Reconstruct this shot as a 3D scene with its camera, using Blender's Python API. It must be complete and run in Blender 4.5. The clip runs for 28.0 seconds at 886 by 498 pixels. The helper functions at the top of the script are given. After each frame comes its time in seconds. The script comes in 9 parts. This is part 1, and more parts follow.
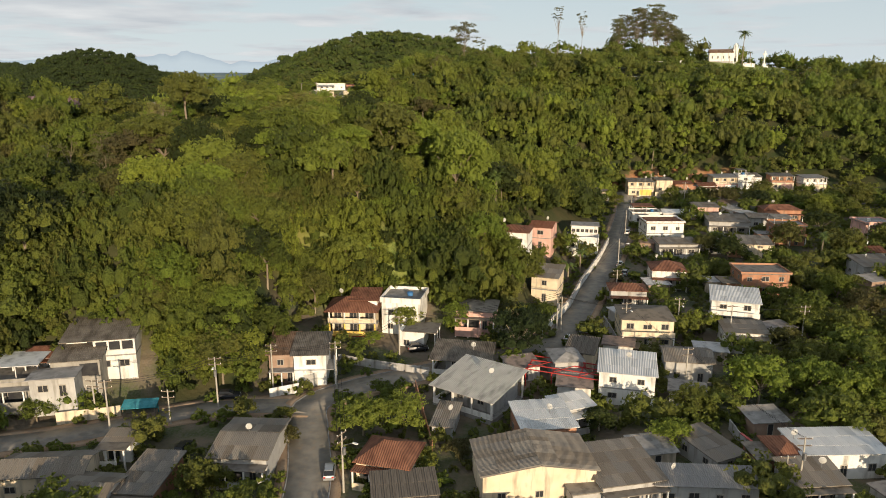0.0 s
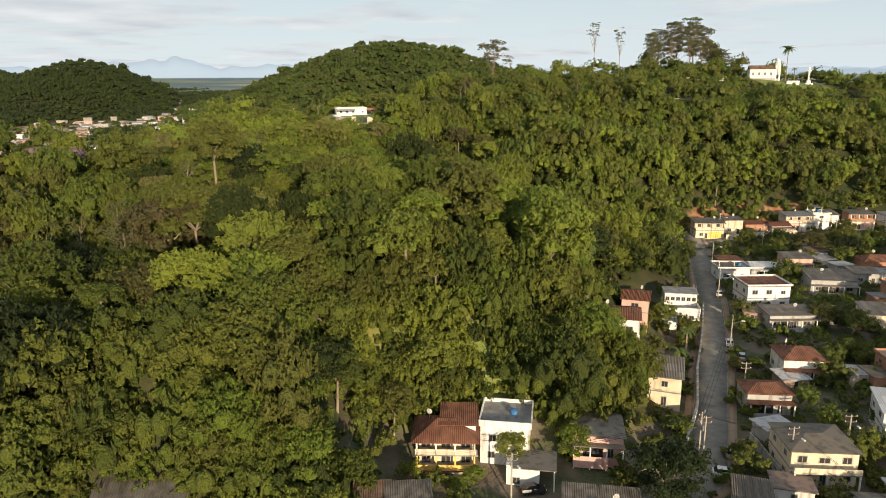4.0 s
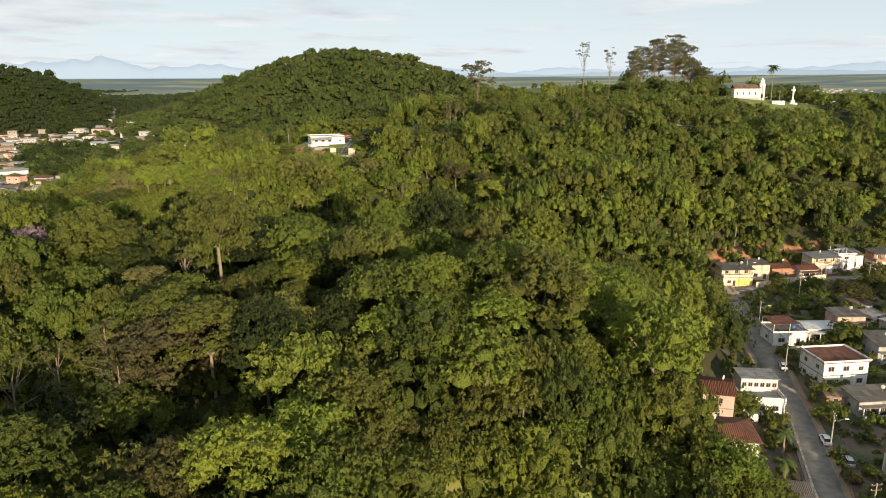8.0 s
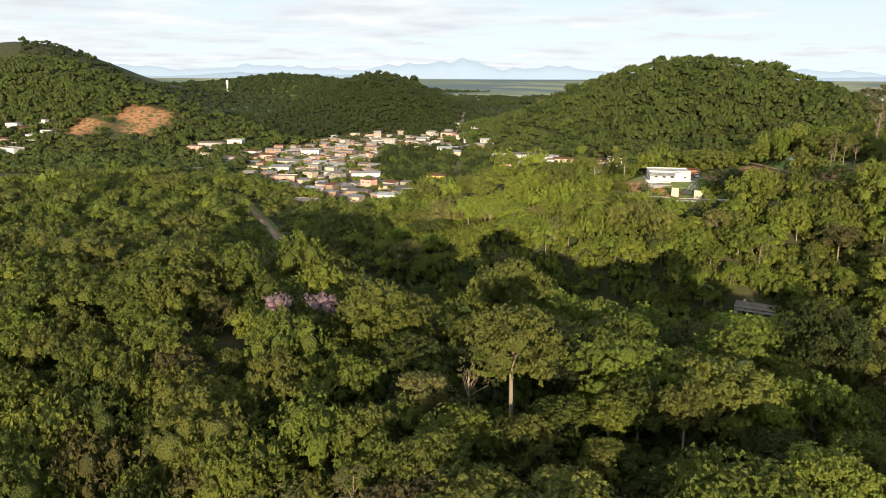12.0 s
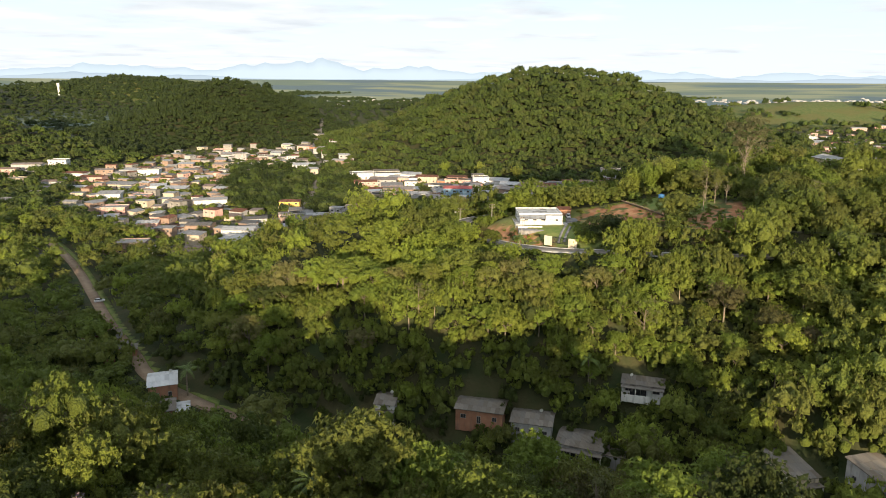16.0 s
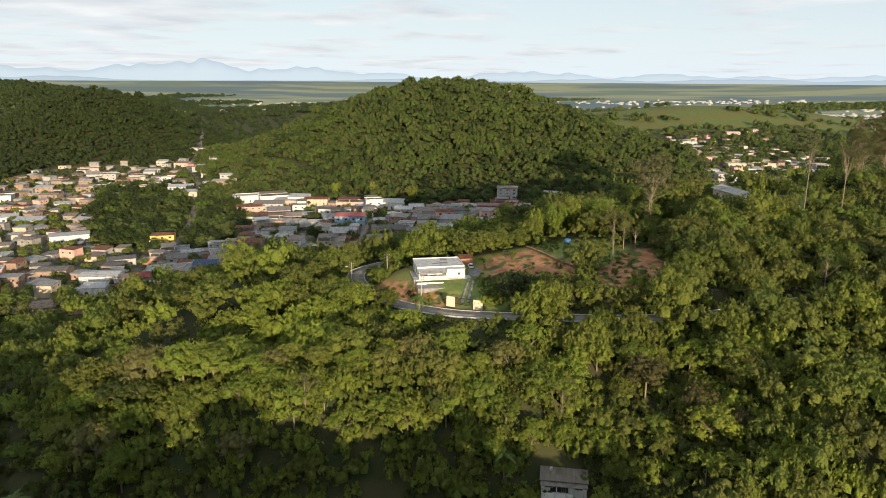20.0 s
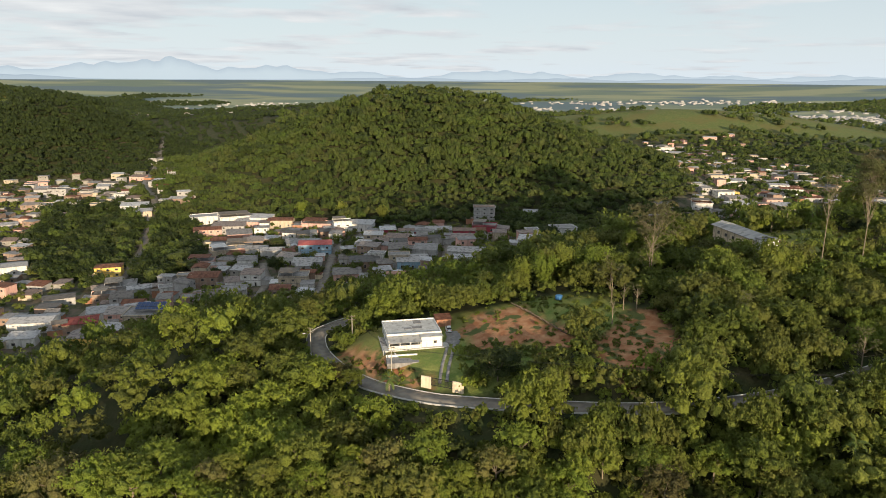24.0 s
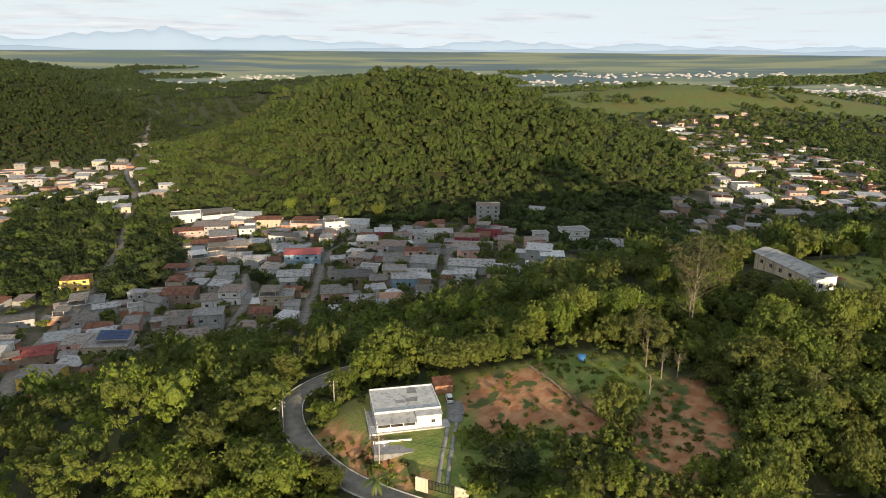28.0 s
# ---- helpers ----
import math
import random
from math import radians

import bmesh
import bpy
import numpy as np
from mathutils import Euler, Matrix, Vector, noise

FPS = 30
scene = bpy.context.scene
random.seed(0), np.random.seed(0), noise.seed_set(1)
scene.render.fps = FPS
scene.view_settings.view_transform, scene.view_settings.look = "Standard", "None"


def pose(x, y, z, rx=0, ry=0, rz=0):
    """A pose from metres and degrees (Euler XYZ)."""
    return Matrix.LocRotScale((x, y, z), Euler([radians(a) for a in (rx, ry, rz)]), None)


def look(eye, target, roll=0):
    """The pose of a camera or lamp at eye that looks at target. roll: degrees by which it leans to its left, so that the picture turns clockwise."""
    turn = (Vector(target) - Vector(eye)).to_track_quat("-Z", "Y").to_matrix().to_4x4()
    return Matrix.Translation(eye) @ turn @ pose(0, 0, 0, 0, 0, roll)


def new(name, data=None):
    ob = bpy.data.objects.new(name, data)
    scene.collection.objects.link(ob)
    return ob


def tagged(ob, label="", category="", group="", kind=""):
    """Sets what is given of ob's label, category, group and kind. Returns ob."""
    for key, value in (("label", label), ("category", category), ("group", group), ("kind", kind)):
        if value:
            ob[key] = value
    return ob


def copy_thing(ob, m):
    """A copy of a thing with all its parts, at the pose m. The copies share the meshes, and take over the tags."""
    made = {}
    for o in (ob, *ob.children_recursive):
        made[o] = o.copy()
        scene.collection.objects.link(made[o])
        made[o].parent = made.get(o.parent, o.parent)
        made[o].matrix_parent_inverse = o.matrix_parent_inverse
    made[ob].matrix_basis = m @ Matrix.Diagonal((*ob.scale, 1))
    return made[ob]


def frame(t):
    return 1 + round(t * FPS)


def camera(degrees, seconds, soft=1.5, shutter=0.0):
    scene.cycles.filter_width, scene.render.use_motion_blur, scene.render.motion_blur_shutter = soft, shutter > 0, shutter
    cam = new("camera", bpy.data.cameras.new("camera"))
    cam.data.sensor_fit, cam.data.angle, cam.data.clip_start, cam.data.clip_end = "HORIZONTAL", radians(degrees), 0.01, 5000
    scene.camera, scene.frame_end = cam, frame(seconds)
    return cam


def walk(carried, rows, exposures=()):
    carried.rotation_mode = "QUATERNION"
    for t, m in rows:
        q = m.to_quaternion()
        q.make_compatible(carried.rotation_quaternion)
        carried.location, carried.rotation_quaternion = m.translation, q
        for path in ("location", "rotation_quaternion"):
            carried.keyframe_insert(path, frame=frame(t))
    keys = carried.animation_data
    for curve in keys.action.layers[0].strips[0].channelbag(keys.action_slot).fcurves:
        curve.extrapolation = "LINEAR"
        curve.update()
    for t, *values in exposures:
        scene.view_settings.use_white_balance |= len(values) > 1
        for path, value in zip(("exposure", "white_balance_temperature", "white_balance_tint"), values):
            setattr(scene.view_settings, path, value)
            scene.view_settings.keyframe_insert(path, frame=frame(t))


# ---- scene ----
cam = camera(64.9, 28.0, soft=0.9)
METRES, EYE, TILT, LEAN, TURN = 270.0, 60.0, -13.7, 0.0, 0.0
ROWS = [
    (0.0, 0.0, 0.0, 0.0, 0.0, 0.0, -0.0),
    (0.5, -0.0062, 0.0155, 0.0062, -0.14, 0.02, 0.09),
    (1.0, -0.0138, 0.0304, 0.0144, -0.43, 0.04, 0.22),
    (1.5, -0.0221, 0.0446, 0.0229, -0.53, 0.07, 0.25),
    (2.0, -0.0313, 0.0582, 0.0315, -0.7, 0.1, 0.35),
    (2.5, -0.0413, 0.0715, 0.0402, -0.72, 0.13, 0.4),
    (3.0, -0.0518, 0.0846, 0.0485, -0.74, 0.14, 0.42),
    (3.5, -0.0627, 0.0973, 0.0567, -0.75, 0.16, 0.48),
    (4.0, -0.0741, 0.1098, 0.0651, -0.76, 0.18, 0.51),
    (4.5, -0.0859, 0.1221, 0.074, -0.88, 0.18, 0.54),
    (6.5, -0.1332, 0.1716, 0.1088, -1.7, 0.14, 0.69),
    (7.0, -0.1415, 0.185, 0.1176, -2.65, 0.11, 0.95),
    (7.5, -0.1482, 0.1989, 0.1268, -3.93, 0.05, 1.3),
    (8.0, -0.1535, 0.2134, 0.1364, -5.75, -0.04, 1.76),
    (8.5, -0.1577, 0.2283, 0.146, -8.05, -0.17, 2.33),
    (9.0, -0.1615, 0.2443, 0.1548, -8.52, -0.2, 2.42),
    (9.5, -0.1639, 0.2607, 0.1631, -3.46, -0.01, 1.12),
    (10.0, -0.1654, 0.2774, 0.1714, 2.77, 0.05, -0.56),
    (10.5, -0.1664, 0.2942, 0.1796, 8.91, -0.07, -2.19),
    (11.0, -0.1674, 0.3111, 0.1878, 14.24, -0.33, -3.58),
    (11.5, -0.1688, 0.328, 0.1959, 18.46, -0.62, -4.66),
    (12.0, -0.1705, 0.3447, 0.204, 20.39, -0.8, -5.15),
    (12.5, -0.1731, 0.3614, 0.2124, 20.62, -0.83, -5.21),
    (14.5, -0.1871, 0.4273, 0.2522, 20.16, -0.85, -5.19),
    (15.0, -0.19, 0.4421, 0.2617, 18.39, -0.67, -4.82),
    (15.5, -0.1923, 0.4563, 0.2713, 14.85, -0.41, -3.95),
    (16.0, -0.1948, 0.4694, 0.2804, 9.62, -0.18, -2.69),
    (16.5, -0.1979, 0.4818, 0.2894, 6.22, -0.07, -1.86),
    (17.0, -0.1993, 0.4944, 0.2984, 5.67, -0.05, -1.73),
    (17.5, -0.2007, 0.5063, 0.3075, 5.19, -0.06, -1.64),
    (18.0, -0.2018, 0.5183, 0.3163, 4.37, -0.04, -1.45),
    (18.5, -0.2026, 0.5297, 0.3251, 2.77, -0.01, -1.06),
    (19.0, -0.2034, 0.5409, 0.3342, 1.67, -0.02, -0.75),
    (19.5, -0.2042, 0.5518, 0.3431, 1.24, -0.01, -0.63),
    (20.0, -0.2047, 0.5629, 0.3514, 1.14, -0.04, -0.61),
    (20.5, -0.2051, 0.5751, 0.359, 0.94, -0.05, -0.58),
    (21.0, -0.2056, 0.5883, 0.3669, 0.55, -0.06, -0.47),
    (21.5, -0.2059, 0.602, 0.3751, 0.12, -0.09, -0.34),
    (23.5, -0.2069, 0.6622, 0.4106, -1.04, -0.23, -0.15),
    (24.0, -0.2069, 0.678, 0.4193, -1.02, -0.24, -0.16),
    (24.5, -0.2066, 0.6942, 0.4281, -1.03, -0.27, -0.15),
    (25.0, -0.2064, 0.7106, 0.437, -1.15, -0.29, -0.13),
    (25.5, -0.2061, 0.7272, 0.4459, -1.13, -0.31, -0.13),
    (26.0, -0.2057, 0.7439, 0.4551, -1.11, -0.33, -0.14),
    (26.5, -0.2053, 0.7608, 0.4643, -1.08, -0.36, -0.14),
    (27.0, -0.205, 0.7775, 0.4738, -1.07, -0.41, -0.16),
    (27.5, -0.2047, 0.7942, 0.4831, -1.03, -1.13, -0.18),
    (28.0, -0.2042, 0.8112, 0.4927, -0.97, -2.66, -0.19),
]
walk(cam, [(t, pose(0, 0, EYE, TILT, LEAN, TURN) @ pose(METRES * x, METRES * y, METRES * z, 90 + pitch, roll, yaw)) for t, x, y, z, yaw, pitch, roll in ROWS],
     exposures=[(0.0, 0.22), (3.0, 0.34), (8.0, 0.5), (12.0, 0.7), (16.5, 0.8), (20.0, 0.54), (23.0, 0.41), (26.0, 0.37), (28.0, 0.52)])


# ---- world, sun ----
SUN = Vector((0.29, -0.945, 0.152)).normalized()
sun = new("sun", bpy.data.lights.new("sun", "SUN"))
sun.matrix_world = look(SUN * 900, (0, 0, 0))
sun.data.energy, sun.data.angle, sun.data.color = 5.0, radians(0.6), (1.0, 0.80, 0.55)
world = bpy.data.worlds.new("sky")
scene.world = world
world.use_nodes = True
wn, wl = world.node_tree.nodes, world.node_tree.links
sky = wn.new("ShaderNodeTexSky")
sky.sky_type, sky.sun_disc = "NISHITA", False
sky.sun_elevation, sky.sun_rotation = math.asin(SUN.z), math.atan2(SUN.x, SUN.y)
sky.altitude, sky.air_density, sky.dust_density, sky.ozone_density = 60, 1.0, 0.6, 1.5


def world_math(op, a, b=0.0, c=0.0):
    m = wn.new("ShaderNodeMath")
    m.operation = op
    for socket, v in zip(m.inputs, (a, b, c)):
        if hasattr(v, "links"):
            wl.new(v, socket)
        else:
            socket.default_value = v
    return m.outputs[0]


# a thin white veil near the horizon and long streaks of cloud above
sky_dir = wn.new("ShaderNodeTexCoord")
sky_xyz = wn.new("ShaderNodeSeparateXYZ")
wl.new(sky_dir.outputs["Generated"], sky_xyz.inputs[0])
up = world_math("MAXIMUM", sky_xyz.outputs["Z"], 0.0)
flat_scale = world_math("DIVIDE", 1.0, world_math("ADD", up, 0.06))
flat = wn.new("ShaderNodeCombineXYZ")
wl.new(world_math("MULTIPLY", sky_xyz.outputs["X"], flat_scale), flat.inputs[0])
wl.new(world_math("MULTIPLY", sky_xyz.outputs["Y"], flat_scale), flat.inputs[1])
cloud = wn.new("ShaderNodeTexNoise")
cloud.inputs["Scale"].default_value, cloud.inputs["Detail"].default_value, cloud.inputs["Roughness"].default_value = 0.55, 7.0, 0.55
wl.new(flat.outputs[0], cloud.inputs["Vector"])
cloud_mask = wn.new("ShaderNodeMapRange")
cloud_mask.inputs["From Min"].default_value, cloud_mask.inputs["From Max"].default_value = 0.49, 0.59
wl.new(world_math("MULTIPLY_ADD", sky_xyz.outputs["X"], -0.11, cloud.outputs["Fac"]), cloud_mask.inputs["Value"])
veil = world_math("POWER", world_math("SUBTRACT", 1.0, up), 5.0)
veil = world_math("MULTIPLY_ADD", veil, 0.5, 0.4)


def world_mix(fac, a, b):
    m = wn.new("ShaderNodeMix")
    m.data_type = "RGBA"
    for socket, v in ((m.inputs[0], fac), (m.inputs[6], a), (m.inputs[7], b)):
        if hasattr(v, "links"):
            wl.new(v, socket)
        else:
            socket.default_value = (*v, 1)
    return m.outputs[2]


grey_side = wn.new("ShaderNodeTexNoise")
grey_side.inputs["Scale"].default_value, grey_side.inputs["Detail"].default_value = 1.3, 5.0
wl.new(flat.outputs[0], grey_side.inputs["Vector"])
cloud_tone = world_mix(grey_side.outputs["Fac"], (4.4, 5.0, 5.8), (11.0, 11.0, 10.8))
hazy = world_mix(veil, sky.outputs["Color"], (8.3, 9.4, 10.3))
clouded = world_mix(world_math("MULTIPLY", cloud_mask.outputs[0], 0.9), hazy, cloud_tone)
wn["Background"].inputs["Strength"].default_value = 0.071
wl.new(clouded, wn["Background"].inputs["Color"])

# ---- materials ----
def mat(name, rough=0.8, metal=0.0):
    m = bpy.data.materials.new(name)
    m.use_nodes = True
    n, l = m.node_tree.nodes, m.node_tree.links
    b = n["Principled BSDF"]
    b.inputs["Roughness"].default_value, b.inputs["Metallic"].default_value = rough, metal
    b.inputs["Specular IOR Level"].default_value = 0.3
    return m, n, l, b


def mixed(n, l, fac, a, b):
    """A colour node that mixes two colours or sockets by a factor or socket."""
    x = n.new("ShaderNodeMix")
    x.data_type = "RGBA"
    for socket, v in ((x.inputs[0], fac), (x.inputs[6], a), (x.inputs[7], b)):
        if hasattr(v, "links"):
            l.new(v, socket)
        else:
            socket.default_value = v if isinstance(v, float) else (*v, 1)
    return x.outputs[2]


def noise_of(n, l, scale, detail=4.0, lo=0.35, hi=0.65, space="Object", stretch=None):
    c = n.new("ShaderNodeTexCoord")
    t = n.new("ShaderNodeTexNoise")
    t.inputs["Scale"].default_value, t.inputs["Detail"].default_value = scale, detail
    src = n.new("ShaderNodeNewGeometry").outputs["Position"] if space == "World" else c.outputs[space]
    if stretch:
        mp = n.new("ShaderNodeMapping")
        mp.inputs["Scale"].default_value = stretch
        l.new(src, mp.inputs["Vector"])
        src = mp.outputs["Vector"]
    l.new(src, t.inputs["Vector"])
    r = n.new("ShaderNodeMapRange")
    r.inputs["From Min"].default_value, r.inputs["From Max"].default_value = lo, hi
    l.new(t.outputs["Fac"], r.inputs["Value"])
    return r.outputs["Result"]


def bumped(n, l, b, height, strength=0.3, distance=0.05):
    u = n.new("ShaderNodeBump")
    u.inputs["Strength"].default_value, u.inputs["Distance"].default_value = strength, distance
    l.new(height, u.inputs["Height"])
    l.new(u.outputs["Normal"], b.inputs["Normal"])


def plain(name, c1, c2, rough=0.8, scale=1.5, fine=12.0, bump=0.2, metal=0.0):
    """Two tones by a coarse noise, darkened by a fine one."""
    m, n, l, b = mat(name, rough, metal)
    col = mixed(n, l, noise_of(n, l, scale), c1, c2)
    f = noise_of(n, l, fine, 5.0)
    dark = tuple(v * 0.72 for v in c1)
    col = mixed(n, l, noise_of(n, l, fine, 5.0, 0.5, 0.95), col, dark)
    l.new(col, b.inputs["Base Color"])
    if bump:
        bumped(n, l, b, f, bump)
    return m


def painted(name, c1, c2, grime=(0.16, 0.14, 0.11)):
    """Old paint on render, with running streaks of grime and worn patches."""
    m, n, l, b = mat(name, 0.8)
    col = mixed(n, l, noise_of(n, l, 0.5), c1, c2)
    streak = noise_of(n, l, 1.1, 6.0, 0.52, 0.82, stretch=(1, 1, 0.16))
    col = mixed(n, l, streak, col, grime)
    patch = noise_of(n, l, 0.45, 8.0, 0.6, 0.72)
    half = n.new("ShaderNodeMath")
    half.operation = "MULTIPLY"
    half.inputs[1].default_value = 0.45
    l.new(patch, half.inputs[0])
    col = mixed(n, l, half.outputs[0], col, tuple(v * 0.55 for v in c1))
    l.new(col, b.inputs["Base Color"])
    bumped(n, l, b, noise_of(n, l, 14.0, 5.0), 0.15)
    return m


def sheeting(name, tones, rough=0.8):
    """Roof sheets that differ from piece to piece, with lichen and stains."""
    m, n, l, b = mat(name, rough)
    o = n.new("ShaderNodeObjectInfo")
    ramp = n.new("ShaderNodeValToRGB")
    e = ramp.color_ramp.elements
    e[0].color, e[1].color = (*tones[0], 1), (*tones[-1], 1)
    for k, c in enumerate(tones[1:-1], 1):
        e.new(k / (len(tones) - 1)).color = (*c, 1)
    l.new(o.outputs["Random"], ramp.inputs["Fac"])
    dark = tuple(v * 0.5 for v in tones[0])
    col = mixed(n, l, noise_of(n, l, 0.7, 7.0, 0.48, 0.75, "Object"), ramp.outputs["Color"], dark)
    l.new(col, b.inputs["Base Color"])
    bumped(n, l, b, noise_of(n, l, 20.0, 4.0), 0.2)
    return m


def ridged(name, c1, c2, rough=0.85):
    """One run of narrow corrugated sheets with stains and patches."""
    m, n, l, b = mat(name, rough)
    col = mixed(n, l, noise_of(n, l, 0.5, 6.0), c1, c2)
    col = mixed(n, l, noise_of(n, l, 0.9, 7.0, 0.52, 0.75, stretch=(1, 0.25, 1)), col, tuple(v * 0.5 for v in c1))
    l.new(col, b.inputs["Base Color"])
    c = n.new("ShaderNodeTexCoord")
    w = n.new("ShaderNodeTexWave")
    w.inputs["Scale"].default_value = 0.95
    l.new(c.outputs["Object"], w.inputs["Vector"])
    bumped(n, l, b, w.outputs["Fac"], 0.9, 0.09)
    return m


def foliage(name, deep, fresh, warm, per_object=False, gain=1.0, grain=0.27, fine=4.5, mottle=0.36):
    """Leaves whose hue goes by the tree (tone), by the spray (clump) and by the single leaf."""
    m, n, l, b = mat(name, 0.6)
    if per_object:
        tone = n.new("ShaderNodeObjectInfo").outputs["Random"]
    else:
        a = n.new("ShaderNodeAttribute")
        a.attribute_name = "tone"
        tone = a.outputs["Fac"]
    ramp = n.new("ShaderNodeValToRGB")
    e = ramp.color_ramp.elements
    e[0].position, e[0].color = 0.0, (*deep, 1)
    e[1].position, e[1].color = 1.0, (0.20 * gain, 0.165 * gain, 0.075 * gain, 1)
    olive = (fresh[0] * 1.06, fresh[1] * 0.86, fresh[2] * 1.25)
    clear = (fresh[0] * 1.02, fresh[1] * 1.1, fresh[2] * 0.95)
    for at, c in ((0.16, tuple((p + 2 * q) / 3 for p, q in zip(fresh, deep))), (0.34, fresh), (0.48, olive), (0.60, clear), (0.72, tuple(v * 0.8 for v in olive)), (0.82, warm), (0.93, (0.17 * gain, 0.155 * gain, 0.05 * gain))):
        e.new(at).color = (*c, 1)
    l.new(tone, ramp.inputs["Fac"])
    g = n.new("ShaderNodeNewGeometry")
    k = n.new("ShaderNodeAttribute")
    k.attribute_name = "clump"

    def scaled(socket, by):
        q = n.new("ShaderNodeMath")
        q.operation = "MULTIPLY"
        q.inputs[1].default_value = by
        l.new(socket, q.inputs[0])
        return q.outputs[0]

    dull = tuple(v * 0.55 for v in deep)
    col = mixed(n, l, scaled(k.outputs["Fac"], mottle), ramp.outputs["Color"], tuple((p + q) * 0.5 for p, q in zip(deep, olive)))
    # noise specks paint the dark of shaded gaps among the leaves
    col = mixed(n, l, scaled(noise_of(n, l, fine, 3.0, 0.46, 0.62, "World"), grain), col, dull)
    col = mixed(n, l, scaled(g.outputs["Random Per Island"], grain), col, dull)
    l.new(col, b.inputs["Base Color"])
    bumped(n, l, b, noise_of(n, l, fine * 0.67, 5.0, 0.3, 0.7, "World"), 1.0, 2.7 / fine)
    t = n.new("ShaderNodeBsdfTranslucent")
    l.new(col, t.inputs["Color"])
    s = n.new("ShaderNodeMixShader")
    s.inputs[0].default_value = 0.26
    l.new(b.outputs[0], s.inputs[1])
    l.new(t.outputs[0], s.inputs[2])
    l.new(s.outputs[0], n["Material Output"].inputs["Surface"])
    return m


EARTH = (0.30, 0.13, 0.06)
def land_material():
    """Forest floor, with yards, grass, red earth and far fields where the cover says so."""
    m, n, l, b = mat("land", 0.95)
    a = n.new("ShaderNodeAttribute")
    a.attribute_name = "cover"
    rgb = n.new("ShaderNodeSeparateColor")
    l.new(a.outputs["Color"], rgb.inputs[0])
    col = mixed(n, l, noise_of(n, l, 0.15), (0.03, 0.045, 0.014), (0.065, 0.06, 0.025))
    yard = mixed(n, l, noise_of(n, l, 0.16, 6.0, 0.42, 0.58), (0.06, 0.08, 0.028), (0.165, 0.13, 0.092))
    yard = mixed(n, l, noise_of(n, l, 2.5, 5.0, 0.4, 0.8), yard, (0.13, 0.115, 0.09))
    grass = mixed(n, l, noise_of(n, l, 0.3, 6.0), (0.13, 0.19, 0.04), (0.25, 0.26, 0.075))
    grass = mixed(n, l, noise_of(n, l, 4.0, 4.0, 0.4, 0.8), grass, (0.09, 0.14, 0.03))
    earth = mixed(n, l, noise_of(n, l, 0.35, 7.0, 0.38, 0.62), EARTH, (0.42, 0.23, 0.12))
    earth = mixed(n, l, noise_of(n, l, 0.22, 8.0, 0.52, 0.6), earth, (0.08, 0.10, 0.03))
    # far fields are paled and blued: distance haze put into their colour
    field = mixed(n, l, noise_of(n, l, 0.0016, 7.0, 0.45, 0.56, stretch=(1, 2.2, 1)), (0.16, 0.205, 0.15), (0.29, 0.305, 0.185))
    field = mixed(n, l, noise_of(n, l, 0.0011, 8.0, 0.5, 0.56, stretch=(1, 2.6, 1)), field, (0.12, 0.17, 0.18))
    grass = mixed(n, l, noise_of(n, l, 0.02, 7.0, 0.47, 0.57), grass, (0.19, 0.185, 0.05))
    for k, c in ((0, yard), (1, grass), (2, earth)):
        col = mixed(n, l, rgb.outputs[k], col, c)
    col = mixed(n, l, a.outputs["Alpha"], field, col)
    l.new(col, b.inputs["Base Color"])
    bumped(n, l, b, noise_of(n, l, 1.2, 8.0, 0.2, 0.8), 0.5, 0.3)
    return m


LAND = land_material()
GREENS = (0.030, 0.050, 0.014), (0.228, 0.288, 0.042), (0.36, 0.42, 0.055)
LEAF = foliage("forest_leaves", *GREENS)
LEAF_HILL = foliage("hill_forest_leaves", (0.033, 0.055, 0.015), (0.232, 0.298, 0.047), (0.38, 0.475, 0.06), grain=0.16, fine=2.4, mottle=0.3)
LEAF_GUM = foliage("gum_tree_leaves", (0.17, 0.19, 0.07), (0.25, 0.27, 0.10), (0.30, 0.31, 0.12), True, grain=0.2)
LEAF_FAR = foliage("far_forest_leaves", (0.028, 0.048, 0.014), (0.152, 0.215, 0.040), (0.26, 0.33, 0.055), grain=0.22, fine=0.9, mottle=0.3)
LEAF_MANGO = foliage("dark_glossy_leaves", (0.04, 0.064, 0.018), (0.085, 0.128, 0.03), (0.12, 0.155, 0.04), True, 0.5)
LEAF_ONE = foliage("tree_leaves", *GREENS, True)
# brighter copy of the tree leaves: lime hue plus sunlight put into the colour
LEAF_LIME = foliage("lime_sunlit_leaves", (0.21, 0.29, 0.042), (0.31, 0.40, 0.055), (0.40, 0.46, 0.06), True, 1.6)
BARK = plain("bark", (0.19, 0.15, 0.105), (0.30, 0.25, 0.18), 0.9, 1.5, 9)
BLOSSOM = plain("purple_blossom", (0.12, 0.085, 0.09), (0.22, 0.145, 0.165), 0.8, 1.2, 6)
ASPHALT = painted("dusty_asphalt", (0.18, 0.165, 0.145), (0.265, 0.24, 0.20), (0.28, 0.22, 0.16))
FIBRE = sheeting("fibre_cement", [(0.15, 0.125, 0.098), (0.21, 0.18, 0.145), (0.185, 0.168, 0.148), (0.26, 0.23, 0.19)])
CLAY = ridged("clay_tiles", (0.15, 0.062, 0.038), (0.25, 0.112, 0.066))
HALLSHEET = sheeting("weathered_grey_sheet", [(0.26, 0.26, 0.25), (0.36, 0.36, 0.35), (0.42, 0.41, 0.39)], 0.6)
